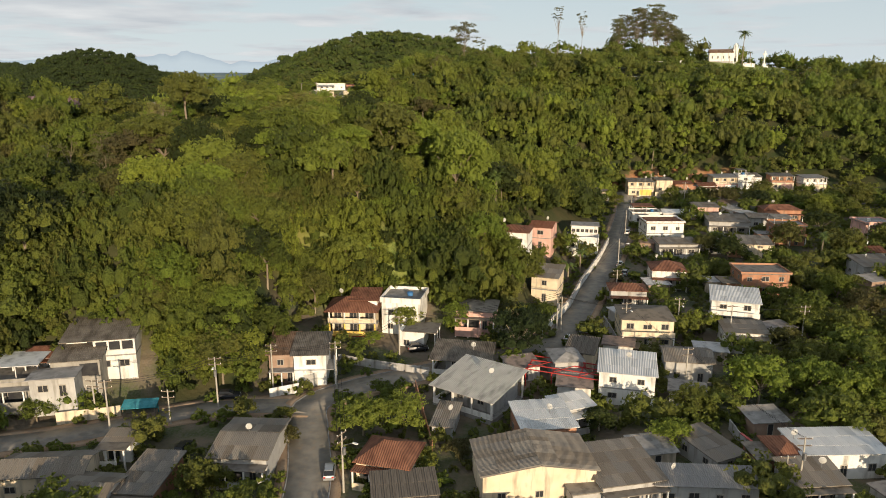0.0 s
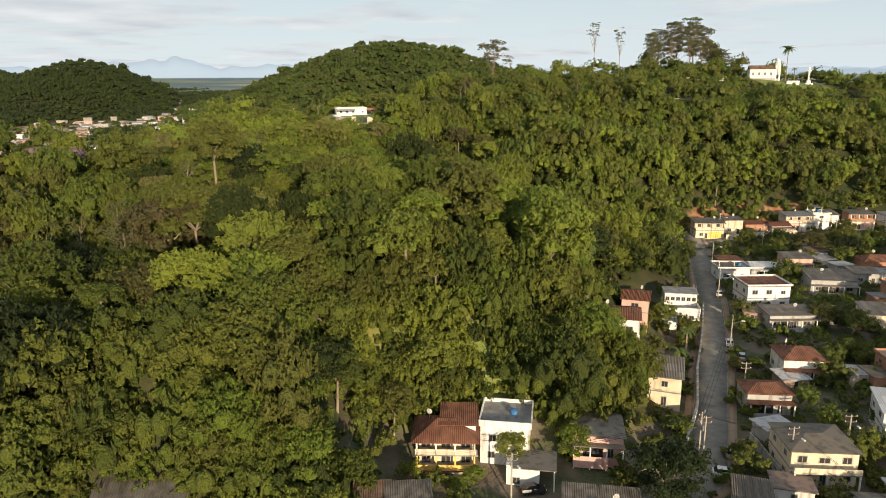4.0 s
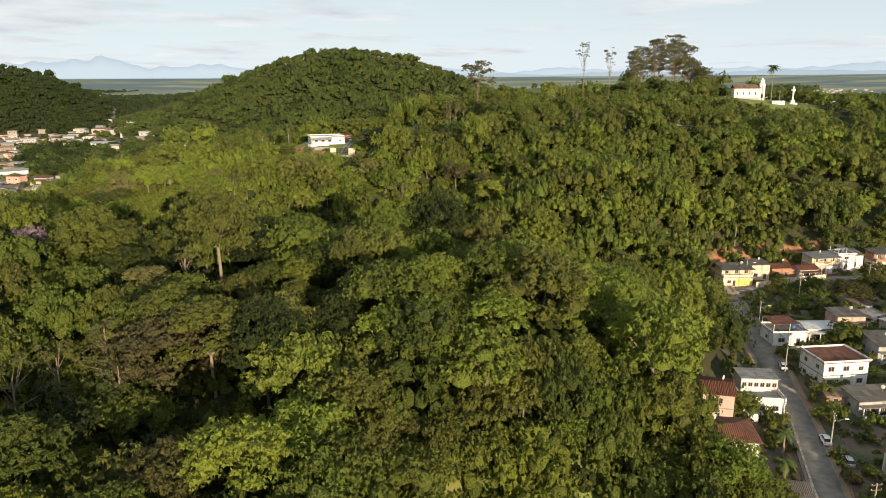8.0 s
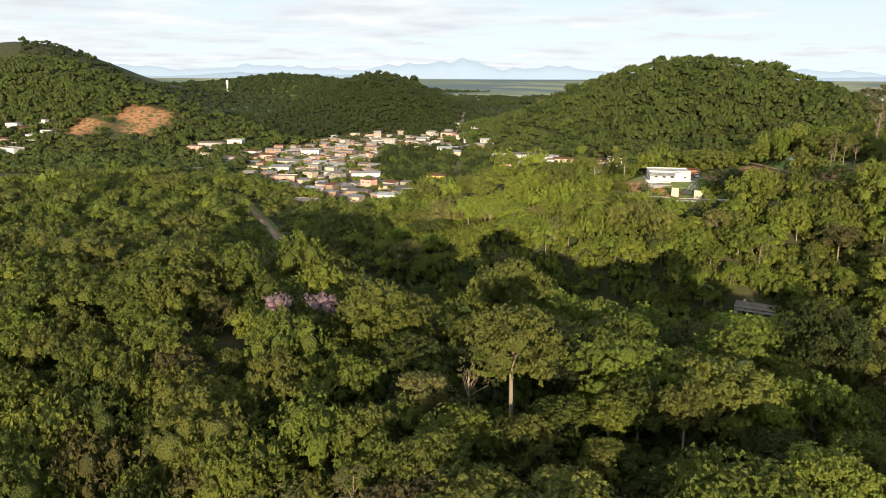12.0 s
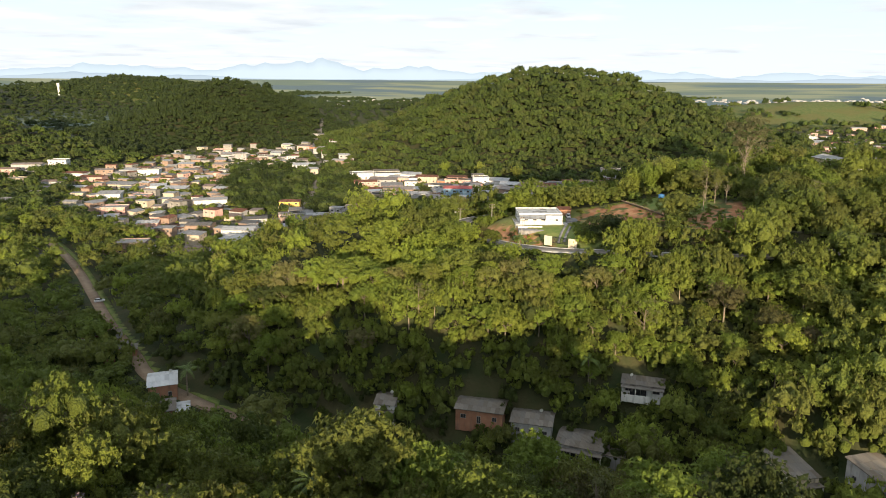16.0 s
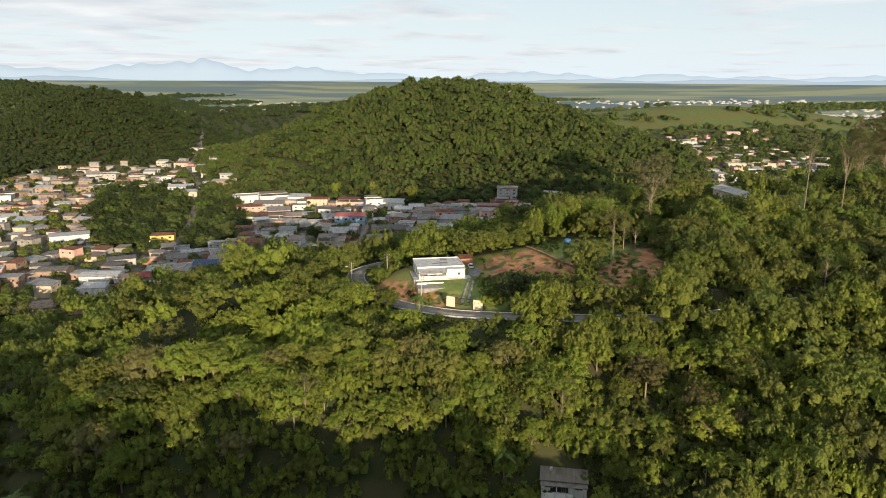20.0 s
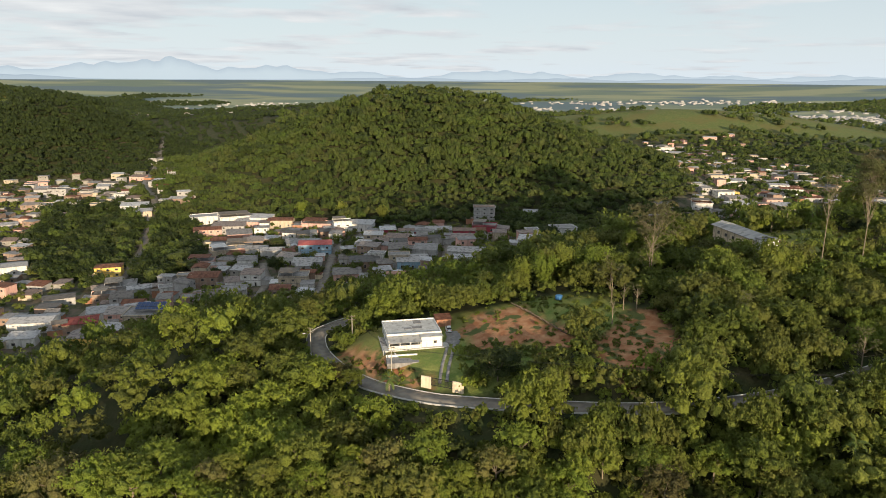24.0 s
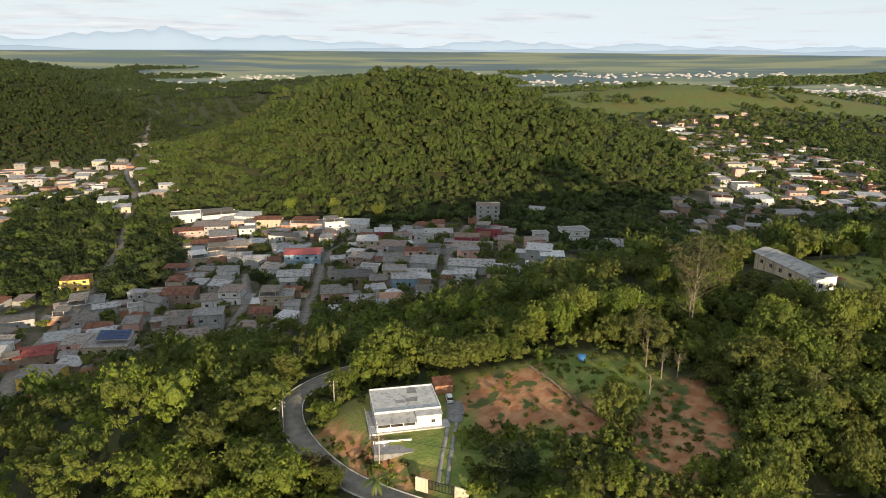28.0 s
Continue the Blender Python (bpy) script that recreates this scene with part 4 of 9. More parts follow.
house(-157.0, 300.0, 30, 7, 9, 4, BRICKRED, "gable", METAL, "brick house with a white metal roof")
house(-150.5, 288.0, 30, 7, 7, 3, BRICKRED, "gable", FIBRE, "brick shed under dark sheets")
house(-201.5, 334.6, 25, 8, 6, 4, WHITE, "mono", CLAY, "white house by the dirt lane")
house(-183.5, 318.5, 30, 7, 6, 3.5, BRICKRED, "gable", FIBRE, "brick house by the dirt lane")
# the town in the valley
house(-349, 974, -3, 10.6, 8.4, 6, GREY, "gable", FIBRE, "grey rendered two-storey house with grey corrugated sheets", plainer=True, ribs=False)
house(-357, 968, 3, 8.2, 6.7, 5.5, GREY, "flat", CONCRETE, "grey rendered two-storey house with a flat concrete roof", plainer=True, ribs=False)
house(-303, 873, 2, 9.1, 6.4, 4, PINK, "gable", FIBRE, "salmon painted low house with grey corrugated sheets", plainer=True, ribs=False)
house(-290, 836, 22, 6.7, 5.3, 6, GREY, "flat", CONCRETE, "grey rendered two-storey house with a flat concrete roof", plainer=True, ribs=False)
house(-365, 900, 0, 13.8, 8.8, 4, CREAM, "mono", METAL, "cream rendered low house with a pale metal roof", plainer=True, ribs=False)
house(-334, 870, -4, 14.2, 9.0, 3.6, PINK, "mono", FIBRE, "salmon painted low house with grey corrugated sheets", plainer=True, ribs=False)
house(-358, 848, 14, 10.8, 8.8, 3.6, GREY, "mono", FIBRE, "grey rendered low house with grey corrugated sheets", plainer=True, ribs=False)
house(-411, 843, 8, 12.7, 8.2, 4, GREY, "gable", FIBRE, "grey rendered low house with grey corrugated sheets", plainer=True, ribs=False)
house(-393, 837, 6, 15.4, 10.6, 5.5, GREY, "flat", CONCRETE, "grey rendered two-storey house with a flat concrete roof", plainer=True, ribs=False)
house(-431, 860, -4, 10.0, 6.8, 3.6, GREY, "mono", FIBRE, "grey rendered low house with grey corrugated sheets", plainer=True, ribs=False)
house(-398, 802, 15, 10.9, 7.4, 6, BRICKRED, "mono", FIBRE, "raw brick two-storey house with grey corrugated sheets", plainer=True, ribs=False)
house(-385, 776, 7, 13.1, 9.4, 5.5, BRICKRED, "mono", FIBRE, "raw brick two-storey house with grey corrugated sheets", plainer=True, ribs=False)
house(-358, 785, -3, 19.9, 12.0, 5, WHITE, "gable", METAL, "white rendered two-storey house with a pale metal roof", plainer=True, ribs=False)
house(-359, 815, 22, 11.2, 8.2, 4, BRICKRED, "flat", CONCRETE, "raw brick low house with a flat concrete roof", plainer=True, ribs=False)
house(-314, 784, -4, 8.8, 6.1, 7, WHITE, "flat", CONCRETE, "white rendered tall house with a flat concrete roof", plainer=True, ribs=False)
house(-298, 772, 8, 11.2, 8.5, 5.5, GREY, "mono", FIBRE, "grey rendered two-storey house with grey corrugated sheets", plainer=True, ribs=False)
house(-318, 812, 18, 13.9, 9.5, 3.2, GREY, "gable", CLAY, "grey rendered low house with old clay tiles", plainer=True, ribs=False)
house(-285, 800, 19, 9.1, 5.7, 6, GREY, "gable", CLAY, "grey rendered two-storey house with old clay tiles", plainer=True, ribs=False)
house(-300, 831, 1, 9.5, 8.0, 4, GREY, "mono", METAL, "grey rendered low house with a pale metal roof", plainer=True, ribs=False)
house(-254, 767, 19, 13.7, 10.0, 6, GREY, "gable", FIBRE, "grey rendered two-storey house with grey corrugated sheets", plainer=True, ribs=False)
house(-255, 759, 1, 16.9, 12.0, 3.6, BRICKRED, "gable", FIBRE, "raw brick low house with grey corrugated sheets", plainer=True, ribs=False)
house(-289, 750, 16, 19.9, 12.0, 5, WHITE, "mono", METAL, "white rendered two-storey house with a pale metal roof", plainer=True, ribs=False)
house(-275, 732, 15, 12.0, 9.1, 4, CREAM, "mono", FIBRE, "cream rendered low house with grey corrugated sheets", plainer=True, ribs=False)
house(-323, 763, 21, 12.7, 7.9, 5.5, CREAM, "flat", CONCRETE, "cream rendered two-storey house with a flat concrete roof", plainer=True, ribs=False)
house(-332, 751, 25, 16.7, 12.0, 3.2, GREY, "gable", FIBRE, "grey rendered low house with grey corrugated sheets", plainer=True, ribs=False)
house(-367, 774, -2, 20.0, 12.0, 5.5, CREAM, "flat", CONCRETE, "cream rendered two-storey house with a flat concrete roof", plainer=True, ribs=False)
house(-340, 737, 4, 12.2, 7.7, 5.5, BRICKRED, "gable", FIBRE, "raw brick two-storey house with grey corrugated sheets", plainer=True, ribs=False)
house(-220, 704, 22, 19.8, 12.0, 5, WHITE, "flat", METAL, "white rendered two-storey house with a pale metal roof", plainer=True, ribs=False)
house(-196, 700, 23, 24.1, 12.0, 5, WHITE, "flat", CONCRETE, "white rendered two-storey house with a flat concrete roof", plainer=True, ribs=False)
house(-184, 691, -1, 18.5, 12.0, 4, PINK, "mono", FIBRE, "salmon painted low house with grey corrugated sheets", plainer=True, ribs=False)
house(-195, 678, 6, 21.7, 12.0, 5.5, GREY, "mono", FIBRE, "grey rendered two-storey house with grey corrugated sheets", plainer=True, ribs=False)
house(-207, 669, 16, 17.7, 12.0, 6, PINK, "gable", CLAY, "salmon painted two-storey house with old clay tiles", plainer=True, ribs=False)
house(-161, 688, 2, 17.0, 12.0, 5, CREAM, "gable", CLAY, "cream rendered two-storey house with old clay tiles", plainer=True, ribs=False)
house(-176, 695, -7, 15.0, 10.7, 5, WHITE, "mono", METAL, "white rendered two-storey house with a pale metal roof", plainer=True, ribs=False)
house(-134, 680, -5, 20.3, 12.0, 4, PINK, "flat", CONCRETE, "salmon painted low house with a flat concrete roof", plainer=True, ribs=False)
house(-116, 669, 15, 12.0, 9.1, 8, WHITE, "flat", CONCRETE, "white rendered tall house with a flat concrete roof", plainer=True, ribs=False)
house(-105, 675, -5, 20.1, 12.0, 5, WHITE, "mono", METAL, "white rendered two-storey house with a pale metal roof", plainer=True, ribs=False)
house(-122, 672, 16, 14.3, 10.4, 3.2, PINK, "gable", FIBRE, "salmon painted low house with grey corrugated sheets", plainer=True, ribs=False)
house(-84, 653, 6, 10.3, 7.1, 5, WINE, "mono", METAL, "dark red painted two-storey house with a pale metal roof", plainer=True, ribs=False)
house(-71, 630, 1, 9.7, 6.7, 6, WHITE, "gable", FIBRE, "white rendered two-storey house with grey corrugated sheets", plainer=True, ribs=False)
house(-63, 637, 0, 11.9, 9.6, 5, WINE, "mono", METAL, "dark red painted two-storey house with a pale metal roof", plainer=True, ribs=False)
house(-51, 638, 2, 16.5, 12.0, 6, GREY, "gable", FIBRE, "grey rendered two-storey house with grey corrugated sheets", plainer=True, ribs=False)
house(-184, 663, 17, 16.1, 12.0, 4, PINK, "mono", FIBRE, "salmon painted low house with grey corrugated sheets", plainer=True, ribs=False)
house(-189, 650, 12, 19.0, 12.0, 3.6, GREY, "gable", CLAY, "grey rendered low house with old clay tiles", plainer=True, ribs=False)
house(-174, 626, 13, 14.8, 10.1, 5, CREAM, "flat", CONCRETE, "cream rendered two-storey house with a flat concrete roof", plainer=True, ribs=False)
house(-180, 612, 28, 14.3, 10.2, 5, CREAM, "flat", CONCRETE, "cream rendered two-storey house with a flat concrete roof", plainer=True, ribs=False)
house(-159, 609, 6, 12.3, 9.4, 5, GREY, "gable", FIBRE, "grey rendered two-storey house with grey corrugated sheets", plainer=True, ribs=False)
house(-147, 597, 6, 13.1, 9.0, 5, GREY, "gable", FIBRE, "grey rendered two-storey house with grey corrugated sheets", plainer=True, ribs=False)
house(-167, 633, 12, 11.7, 9.6, 5.5, BRICKRED, "mono", FIBRE, "raw brick two-storey house with grey corrugated sheets", plainer=True, ribs=False)
house(-158, 643, -6, 10.0, 7.4, 4, BRICKRED, "mono", FIBRE, "raw brick low house with grey corrugated sheets", plainer=True, ribs=False)
house(-121, 588, 7, 18.0, 11.7, 7, BLUE, "hip", REDTILE, "pale blue painted tall house with a red tiled roof", plainer=True, ribs=False)
house(-139, 624, 14, 11.5, 9.6, 4, WHITE, "mono", FIBRE, "white rendered low house with grey corrugated sheets", plainer=True, ribs=False)
house(-75, 595, -11, 13.0, 8.7, 4, WHITE, "mono", FIBRE, "white rendered low house with grey corrugated sheets", plainer=True, ribs=False)
house(-90, 612, 1, 11.1, 7.5, 5.5, CREAM, "mono", METAL, "cream rendered two-storey house with a pale metal roof", plainer=True, ribs=False)
house(-84, 589, -5, 8.7, 6.5, 3.2, GREY, "mono", FIBRE, "grey rendered low house with grey corrugated sheets", plainer=True, ribs=False)
house(-186, 590, 7, 13.5, 8.8, 4, PINK, "flat", CONCRETE, "salmon painted low house with a flat concrete roof", plainer=True, ribs=False)
house(-173, 581, 4, 11.5, 7.3, 3.2, PINK, "gable", FIBRE, "salmon painted low house with grey corrugated sheets", plainer=True, ribs=False)
house(-158, 582, 7, 10.3, 6.5, 4, WHITE, "mono", FIBRE, "white rendered low house with grey corrugated sheets", plainer=True, ribs=False)
house(-134, 577, -14, 11.3, 8.1, 4, WHITE, "mono", FIBRE, "white rendered low house with grey corrugated sheets", plainer=True, ribs=False)
house(-121, 563, 6, 15.1, 10.6, 4, GREY, "hip", FIBRE, "grey rendered low house with grey corrugated sheets", plainer=True, ribs=False)
house(-121, 551, 7, 7.9, 5.2, 5.5, GREY, "gable", FIBRE, "grey rendered two-storey house with grey corrugated sheets", plainer=True, ribs=False)
house(-90, 553, 9, 15.3, 9.2, 3.5, BRICKRED, "mono", FIBRE, "raw brick low house with grey corrugated sheets", plainer=True, ribs=False)
house(-79, 544, 7, 7.7, 5.9, 4, BRICKRED, "mono", FIBRE, "raw brick low house with grey corrugated sheets", plainer=True, ribs=False)
house(-65, 545, 3, 15.4, 12.0, 4, BLUE, "mono", FIBRE, "pale blue painted low house with grey corrugated sheets", plainer=True, ribs=False)
house(-78, 533, 16, 5.5, 5.0, 4, WHITE, "mono", METAL, "white rendered low house with a pale metal roof", plainer=True, ribs=False)
house(-70, 568, 2, 16.4, 11.3, 3.5, GREY, "mono", FIBRE, "grey rendered low house with grey corrugated sheets", plainer=True, ribs=False)
house(-58.5, 559, -8, 11.8, 9.9, 5, GREY, "mono", CONCRETE, "grey rendered two-storey house with a concrete roof", plainer=True, ribs=False)
house(-56, 581, 7, 10.2, 7.2, 5, GREY, "gable", FIBRE, "grey rendered two-storey house with grey corrugated sheets", plainer=True, ribs=False)
house(-182, 551, 6, 6.8, 5.0, 7, CREAM, "flat", CONCRETE, "cream rendered tall house with a flat concrete roof", plainer=True, ribs=False)
house(-172, 552, 4, 14.7, 12.0, 6, BRICKRED, "gable", CLAY, "raw brick two-storey house with old clay tiles", plainer=True, ribs=False)
house(-155, 544, 18, 9.3, 7.0, 4, WHITE, "mono", FIBRE, "white rendered low house with grey corrugated sheets", plainer=True, ribs=False)
house(-146, 546, -4, 10.3, 8.3, 6, WHITE, "mono", FIBRE, "white rendered two-storey house with grey corrugated sheets", plainer=True, ribs=False)
house(-123, 535, 4, 13.9, 9.7, 6, CREAM, "flat", FIBRE, "cream rendered two-storey house with grey corrugated sheets", plainer=True, ribs=False)
house(-117, 543, -7, 7.6, 5.6, 4, BRICKRED, "gable", CLAY, "raw brick low house with old clay tiles", plainer=True, ribs=False)
house(-97, 536, 8, 13.5, 9.2, 4, PINK, "mono", FIBRE, "salmon painted low house with grey corrugated sheets", plainer=True, ribs=False)
house(-147, 515, 10, 11.2, 7.9, 8, GREY, "flat", CONCRETE, "grey rendered tall house with a flat concrete roof", plainer=True, ribs=False)
house(-160, 526, 26, 7.3, 5.3, 4, PINK, "mono", FIBRE, "salmon painted low house with grey corrugated sheets", plainer=True, ribs=False)
house(-161, 514, 12, 9.3, 7.0, 5.5, BRICKRED, "mono", FIBRE, "raw brick two-storey house with grey corrugated sheets", plainer=True, ribs=False)
house(-169, 520, 15, 8.1, 6.4, 5, BRICKRED, "flat", CONCRETE, "raw brick two-storey house with a flat concrete roof", plainer=True, ribs=False)
house(-188, 542, 22, 7.7, 5.6, 4, WHITE, "flat", CONCRETE, "white rendered low house with a flat concrete roof", plainer=True, ribs=False)
house(-198, 549, 14, 8.9, 6.4, 3.2, BRICKRED, "gable", FIBRE, "raw brick low house with grey corrugated sheets", plainer=True, ribs=False)
house(-183, 531, -3, 6.9, 5.0, 4, GREY, "hip", CLAY, "grey rendered low house with old clay tiles", plainer=True, ribs=False)
house(-203, 544, 24, 11.3, 7.2, 4, GREY, "gable", FIBRE, "grey rendered low house with grey corrugated sheets", plainer=True, ribs=False)
house(-216, 553, 21, 14.8, 11.8, 3.6, GREY, "flat", CONCRETE, "grey rendered low house with a flat concrete roof", plainer=True, ribs=False)
house(-224, 550, 26, 10.5, 6.9, 3.2, PINK, "gable", FIBRE, "salmon painted low house with grey corrugated sheets", plainer=True, ribs=False)
house(-217, 536, 11, 9.6, 7.6, 4, BRICKRED, "flat", CONCRETE, "raw brick low house with a flat concrete roof", plainer=True, ribs=False)
house(-204, 526, 14, 9.7, 7.6, 5.5, GREY, "mono", FIBRE, "grey rendered two-storey house with grey corrugated sheets", plainer=True, ribs=False)
house(-196, 521, 3, 9.6, 7.0, 4, PINK, "gable", CLAY, "salmon painted low house with old clay tiles", plainer=True, ribs=False)
house(-124, 503, -8, 14.4, 8.7, 4, WHITE, "gable", FIBRE, "white rendered low house with grey corrugated sheets", plainer=True, ribs=False)
house(-126, 493, -15, 8.7, 6.6, 4, GREY, "gable", FIBRE, "grey rendered low house with grey corrugated sheets", plainer=True, ribs=False)
house(-152, 498, 19, 18.6, 12.0, 4, BLUE, "mono", FIBRE, "pale blue painted low house with grey corrugated sheets", plainer=True, ribs=False)
house(-180, 496, 4, 16.6, 12.0, 6, CREAM, "flat", CONCRETE, "yellow painted two-storey house with solar panels on its roof", plainer=True, ribs=False)
house(-165, 487, 12, 7.2, 5.0, 4, BRICKRED, "mono", FIBRE, "raw brick low house with grey corrugated sheets", plainer=True, ribs=False)
house(-194, 500, 8, 10.3, 8.4, 6, PINK, "mono", FIBRE, "salmon painted two-storey house with grey corrugated sheets", plainer=True, ribs=False)
house(-206, 510, 23, 12.9, 7.8, 4, WHITE, "mono", METAL, "white rendered low house with a pale metal roof", plainer=True, ribs=False)
house(-190, 511, 26, 10.7, 8.0, 4, WHITE, "mono", FIBRE, "white rendered low house with grey corrugated sheets", plainer=True, ribs=False)
house(-208, 494, 20, 13.4, 10.3, 5, BRICKRED, "hip", DARKRED, "dark red painted two-storey house with a red tiled roof", plainer=True, ribs=False)
house(-215, 490, 25, 5.6, 5.0, 5.5, BRICKRED, "gable", FIBRE, "raw brick two-storey house with grey corrugated sheets", plainer=True, ribs=False)
house(-194, 473, 0, 13.3, 10.8, 5, YELLOW, "gable", FIBRE, "yellow painted two-storey house with grey corrugated sheets", plainer=True, ribs=False)
house(-188, 482, -4, 9.2, 6.2, 4, BRICKRED, "mono", FIBRE, "raw brick low house with grey corrugated sheets", plainer=True, ribs=False)
house(-171, 464, 5, 7.8, 6.4, 5.5, GREY, "gable", CLAY, "grey rendered two-storey house with old clay tiles", plainer=True, ribs=False)
house(-237, 532, 27, 13.9, 8.9, 4, GREY, "gable", FIBRE, "grey rendered low house with grey corrugated sheets", plainer=True, ribs=False)
house(-228, 508, 5, 5.5, 5.0, 4, WHITE, "mono", FIBRE, "white rendered low house with grey corrugated sheets", plainer=True, ribs=False)
house(-167, 476, -1, 11.4, 8.1, 3, GREY, "flat", CONCRETE, "grey rendered low house with a flat concrete roof", plainer=True, ribs=False)
house(-18, 689, -2, 14.8, 9.1, 11, GREY, "flat", FIBRE, "grey rendered tall house with grey corrugated sheets", plainer=True, ribs=False)
house(-22, 632, -11, 14.3, 9.5, 8, WINE, "flat", CONCRETE, "dark red painted tall house with a flat concrete roof", plainer=True, ribs=False)
house(16, 701, -15, 10.7, 8.5, 4, WHITE, "mono", METAL, "white rendered low house with a pale metal roof", plainer=True, ribs=False)
house(29, 641, 11, 15.4, 10.5, 6, WHITE, "flat", CONCRETE, "white rendered two-storey house with a flat concrete roof", plainer=True, ribs=False)
house(8, 632, 9, 7.8, 6.6, 5, WHITE, "flat", CONCRETE, "white rendered two-storey house with a flat concrete roof", plainer=True, ribs=False)
house(-1, 578, -13, 12.5, 9.7, 5, GREY, "mono", METAL, "grey rendered two-storey house with a pale metal roof", plainer=True, ribs=False)
house(43, 603, -9, 10.3, 6.5, 5, WHITE, "mono", CONCRETE, "white rendered two-storey house with a concrete roof", plainer=True, ribs=False)
house(31, 593, 12, 6.5, 5.5, 3.6, WHITE, "mono", FIBRE, "white rendered low house with grey corrugated sheets", plainer=True, ribs=False)
house(-34, 586, -5, 20.2, 12.0, 4, GREY, "gable", FIBRE, "grey rendered low house with grey corrugated sheets", plainer=True, ribs=False)
house(-36, 556, -6, 21.2, 12.0, 4, GREY, "gable", FIBRE, "grey rendered low house with grey corrugated sheets", plainer=True, ribs=False)
house(-36, 606, -3, 13.0, 9.0, 6, WINE, "gable", FIBRE, "dark red painted low house with grey corrugated sheets", plainer=True, ribs=False)
house(-20, 546, -10, 11.9, 7.2, 3.5, GREY, "mono", FIBRE, "grey rendered low house with grey corrugated sheets", plainer=True, ribs=False)
house(-40, 547, -12, 10.3, 7.9, 3, GREY, "mono", FIBRE, "grey rendered low house with grey corrugated sheets", plainer=True, ribs=False)
house(-26, 533, -9, 8.9, 6.0, 3, WHITE, "mono", FIBRE, "white rendered low house with grey corrugated sheets", plainer=True, ribs=False)
house(-72, 550, 4, 10.4, 7.4, 5.5, CREAM, "flat", CONCRETE, "cream rendered two-storey house with a flat concrete roof", plainer=True, ribs=False)
house(-63, 573, 7, 10.0, 6.9, 6, PINK, "gable", CLAY, "salmon painted two-storey house with old clay tiles", plainer=True, ribs=False)
house(-101, 583, 16, 10.3, 6.6, 3.2, CREAM, "gable", FIBRE, "cream rendered low house with grey corrugated sheets", plainer=True, ribs=False)
house(-99, 558, -1, 9.1, 5.6, 4, GREY, "gable", FIBRE, "grey rendered low house with grey corrugated sheets", plainer=True, ribs=False)
house(-89, 571, -15, 11.1, 7.0, 5.5, BRICKRED, "mono", FIBRE, "raw brick two-storey house with grey corrugated sheets", plainer=True, ribs=False)
house(-84, 560, -9, 8.1, 5.0, 4, WHITE, "flat", CONCRETE, "white rendered low house with a flat concrete roof", plainer=True, ribs=False)
# the town in the valley
house(-527, 669, 25, 14.7, 10.2, 6, PINK, "gable", FIBRE, "salmon painted two-storey house with grey corrugated sheets", plainer=True, ribs=False)
house(-524, 690, 16, 25.2, 12.0, 5, GREY, "gable", FIBRE, "grey rendered two-storey house with grey corrugated sheets", plainer=True, ribs=False)
house(-506, 654, -3, 11.9, 7.4, 4, CREAM, "flat", CONCRETE, "cream rendered low house with a flat concrete roof", plainer=True, ribs=False)
house(-508, 708, 20, 15.5, 11.4, 7, WHITE, "flat", CONCRETE, "white rendered tall house with a flat concrete roof", plainer=True, ribs=False)
house(-476, 686, 5, 20.8, 12.0, 5, WHITE, "hip", CLAY, "white rendered two-storey house with old clay tiles", plainer=True, ribs=False)
house(-461, 624, 23, 12.5, 10.5, 4, WHITE, "mono", FIBRE, "white rendered low house with grey corrugated sheets", plainer=True, ribs=False)
house(-456, 683, 10, 19.7, 12.0, 4, PINK, "gable", CLAY, "salmon painted low house with old clay tiles", plainer=True, ribs=False)
house(-416, 662, 1, 26.0, 12.0, 3.5, CREAM, "mono", FIBRE, "cream rendered low house with grey corrugated sheets", plainer=True, ribs=False)
house(-378, 656, 27, 12.0, 10.1, 4, WHITE, "mono", METAL, "white rendered low house with a pale metal roof", plainer=True, ribs=False)
house(-357, 646, 11, 18.0, 12.0, 3.6, CREAM, "mono", METAL, "cream rendered low house with a pale metal roof", plainer=True, ribs=False)
house(-431, 728, 18, 18.8, 12.0, 5, WHITE, "flat", CONCRETE, "white rendered two-storey house with a flat concrete roof", plainer=True, ribs=False)
house(-385, 604, 20, 16.8, 12.0, 5, WHITE, "mono", FIBRE, "white rendered two-storey house with grey corrugated sheets", plainer=True, ribs=False)
house(-341, 546, 18, 14.8, 9.4, 5, PINK, "flat", CONCRETE, "salmon painted two-storey house with a flat concrete roof", plainer=True, ribs=False)
house(-326, 520, 23, 8.3, 6.3, 4, PINK, "mono", METAL, "salmon painted low house with a pale metal roof", plainer=True, ribs=False)
house(-294, 510, 19, 12.1, 10.1, 4, PINK, "gable", FIBRE, "salmon painted low house with grey corrugated sheets", plainer=True, ribs=False)
house(-261, 510, 9, 14.6, 10.6, 4, BRICKRED, "gable", FIBRE, "raw brick low house with grey corrugated sheets", plainer=True, ribs=False)
house(-230, 497, 9, 17.7, 12.0, 5, WHITE, "gable", METAL, "white rendered two-storey house with a pale metal roof", plainer=True, ribs=False)
house(-224, 478, 8, 10.8, 6.6, 4, WHITE, "mono", METAL, "white rendered low house with a pale metal roof", plainer=True, ribs=False)
house(-296, 588, 27, 22.2, 12.0, 5, WHITE, "gable", METAL, "white rendered two-storey house with a pale metal roof", plainer=True, ribs=False)
house(-269, 456, 15, 14.4, 10.2, 5.5, BRICKRED, "flat", CONCRETE, "raw brick two-storey house with a flat concrete roof", plainer=True, ribs=False)
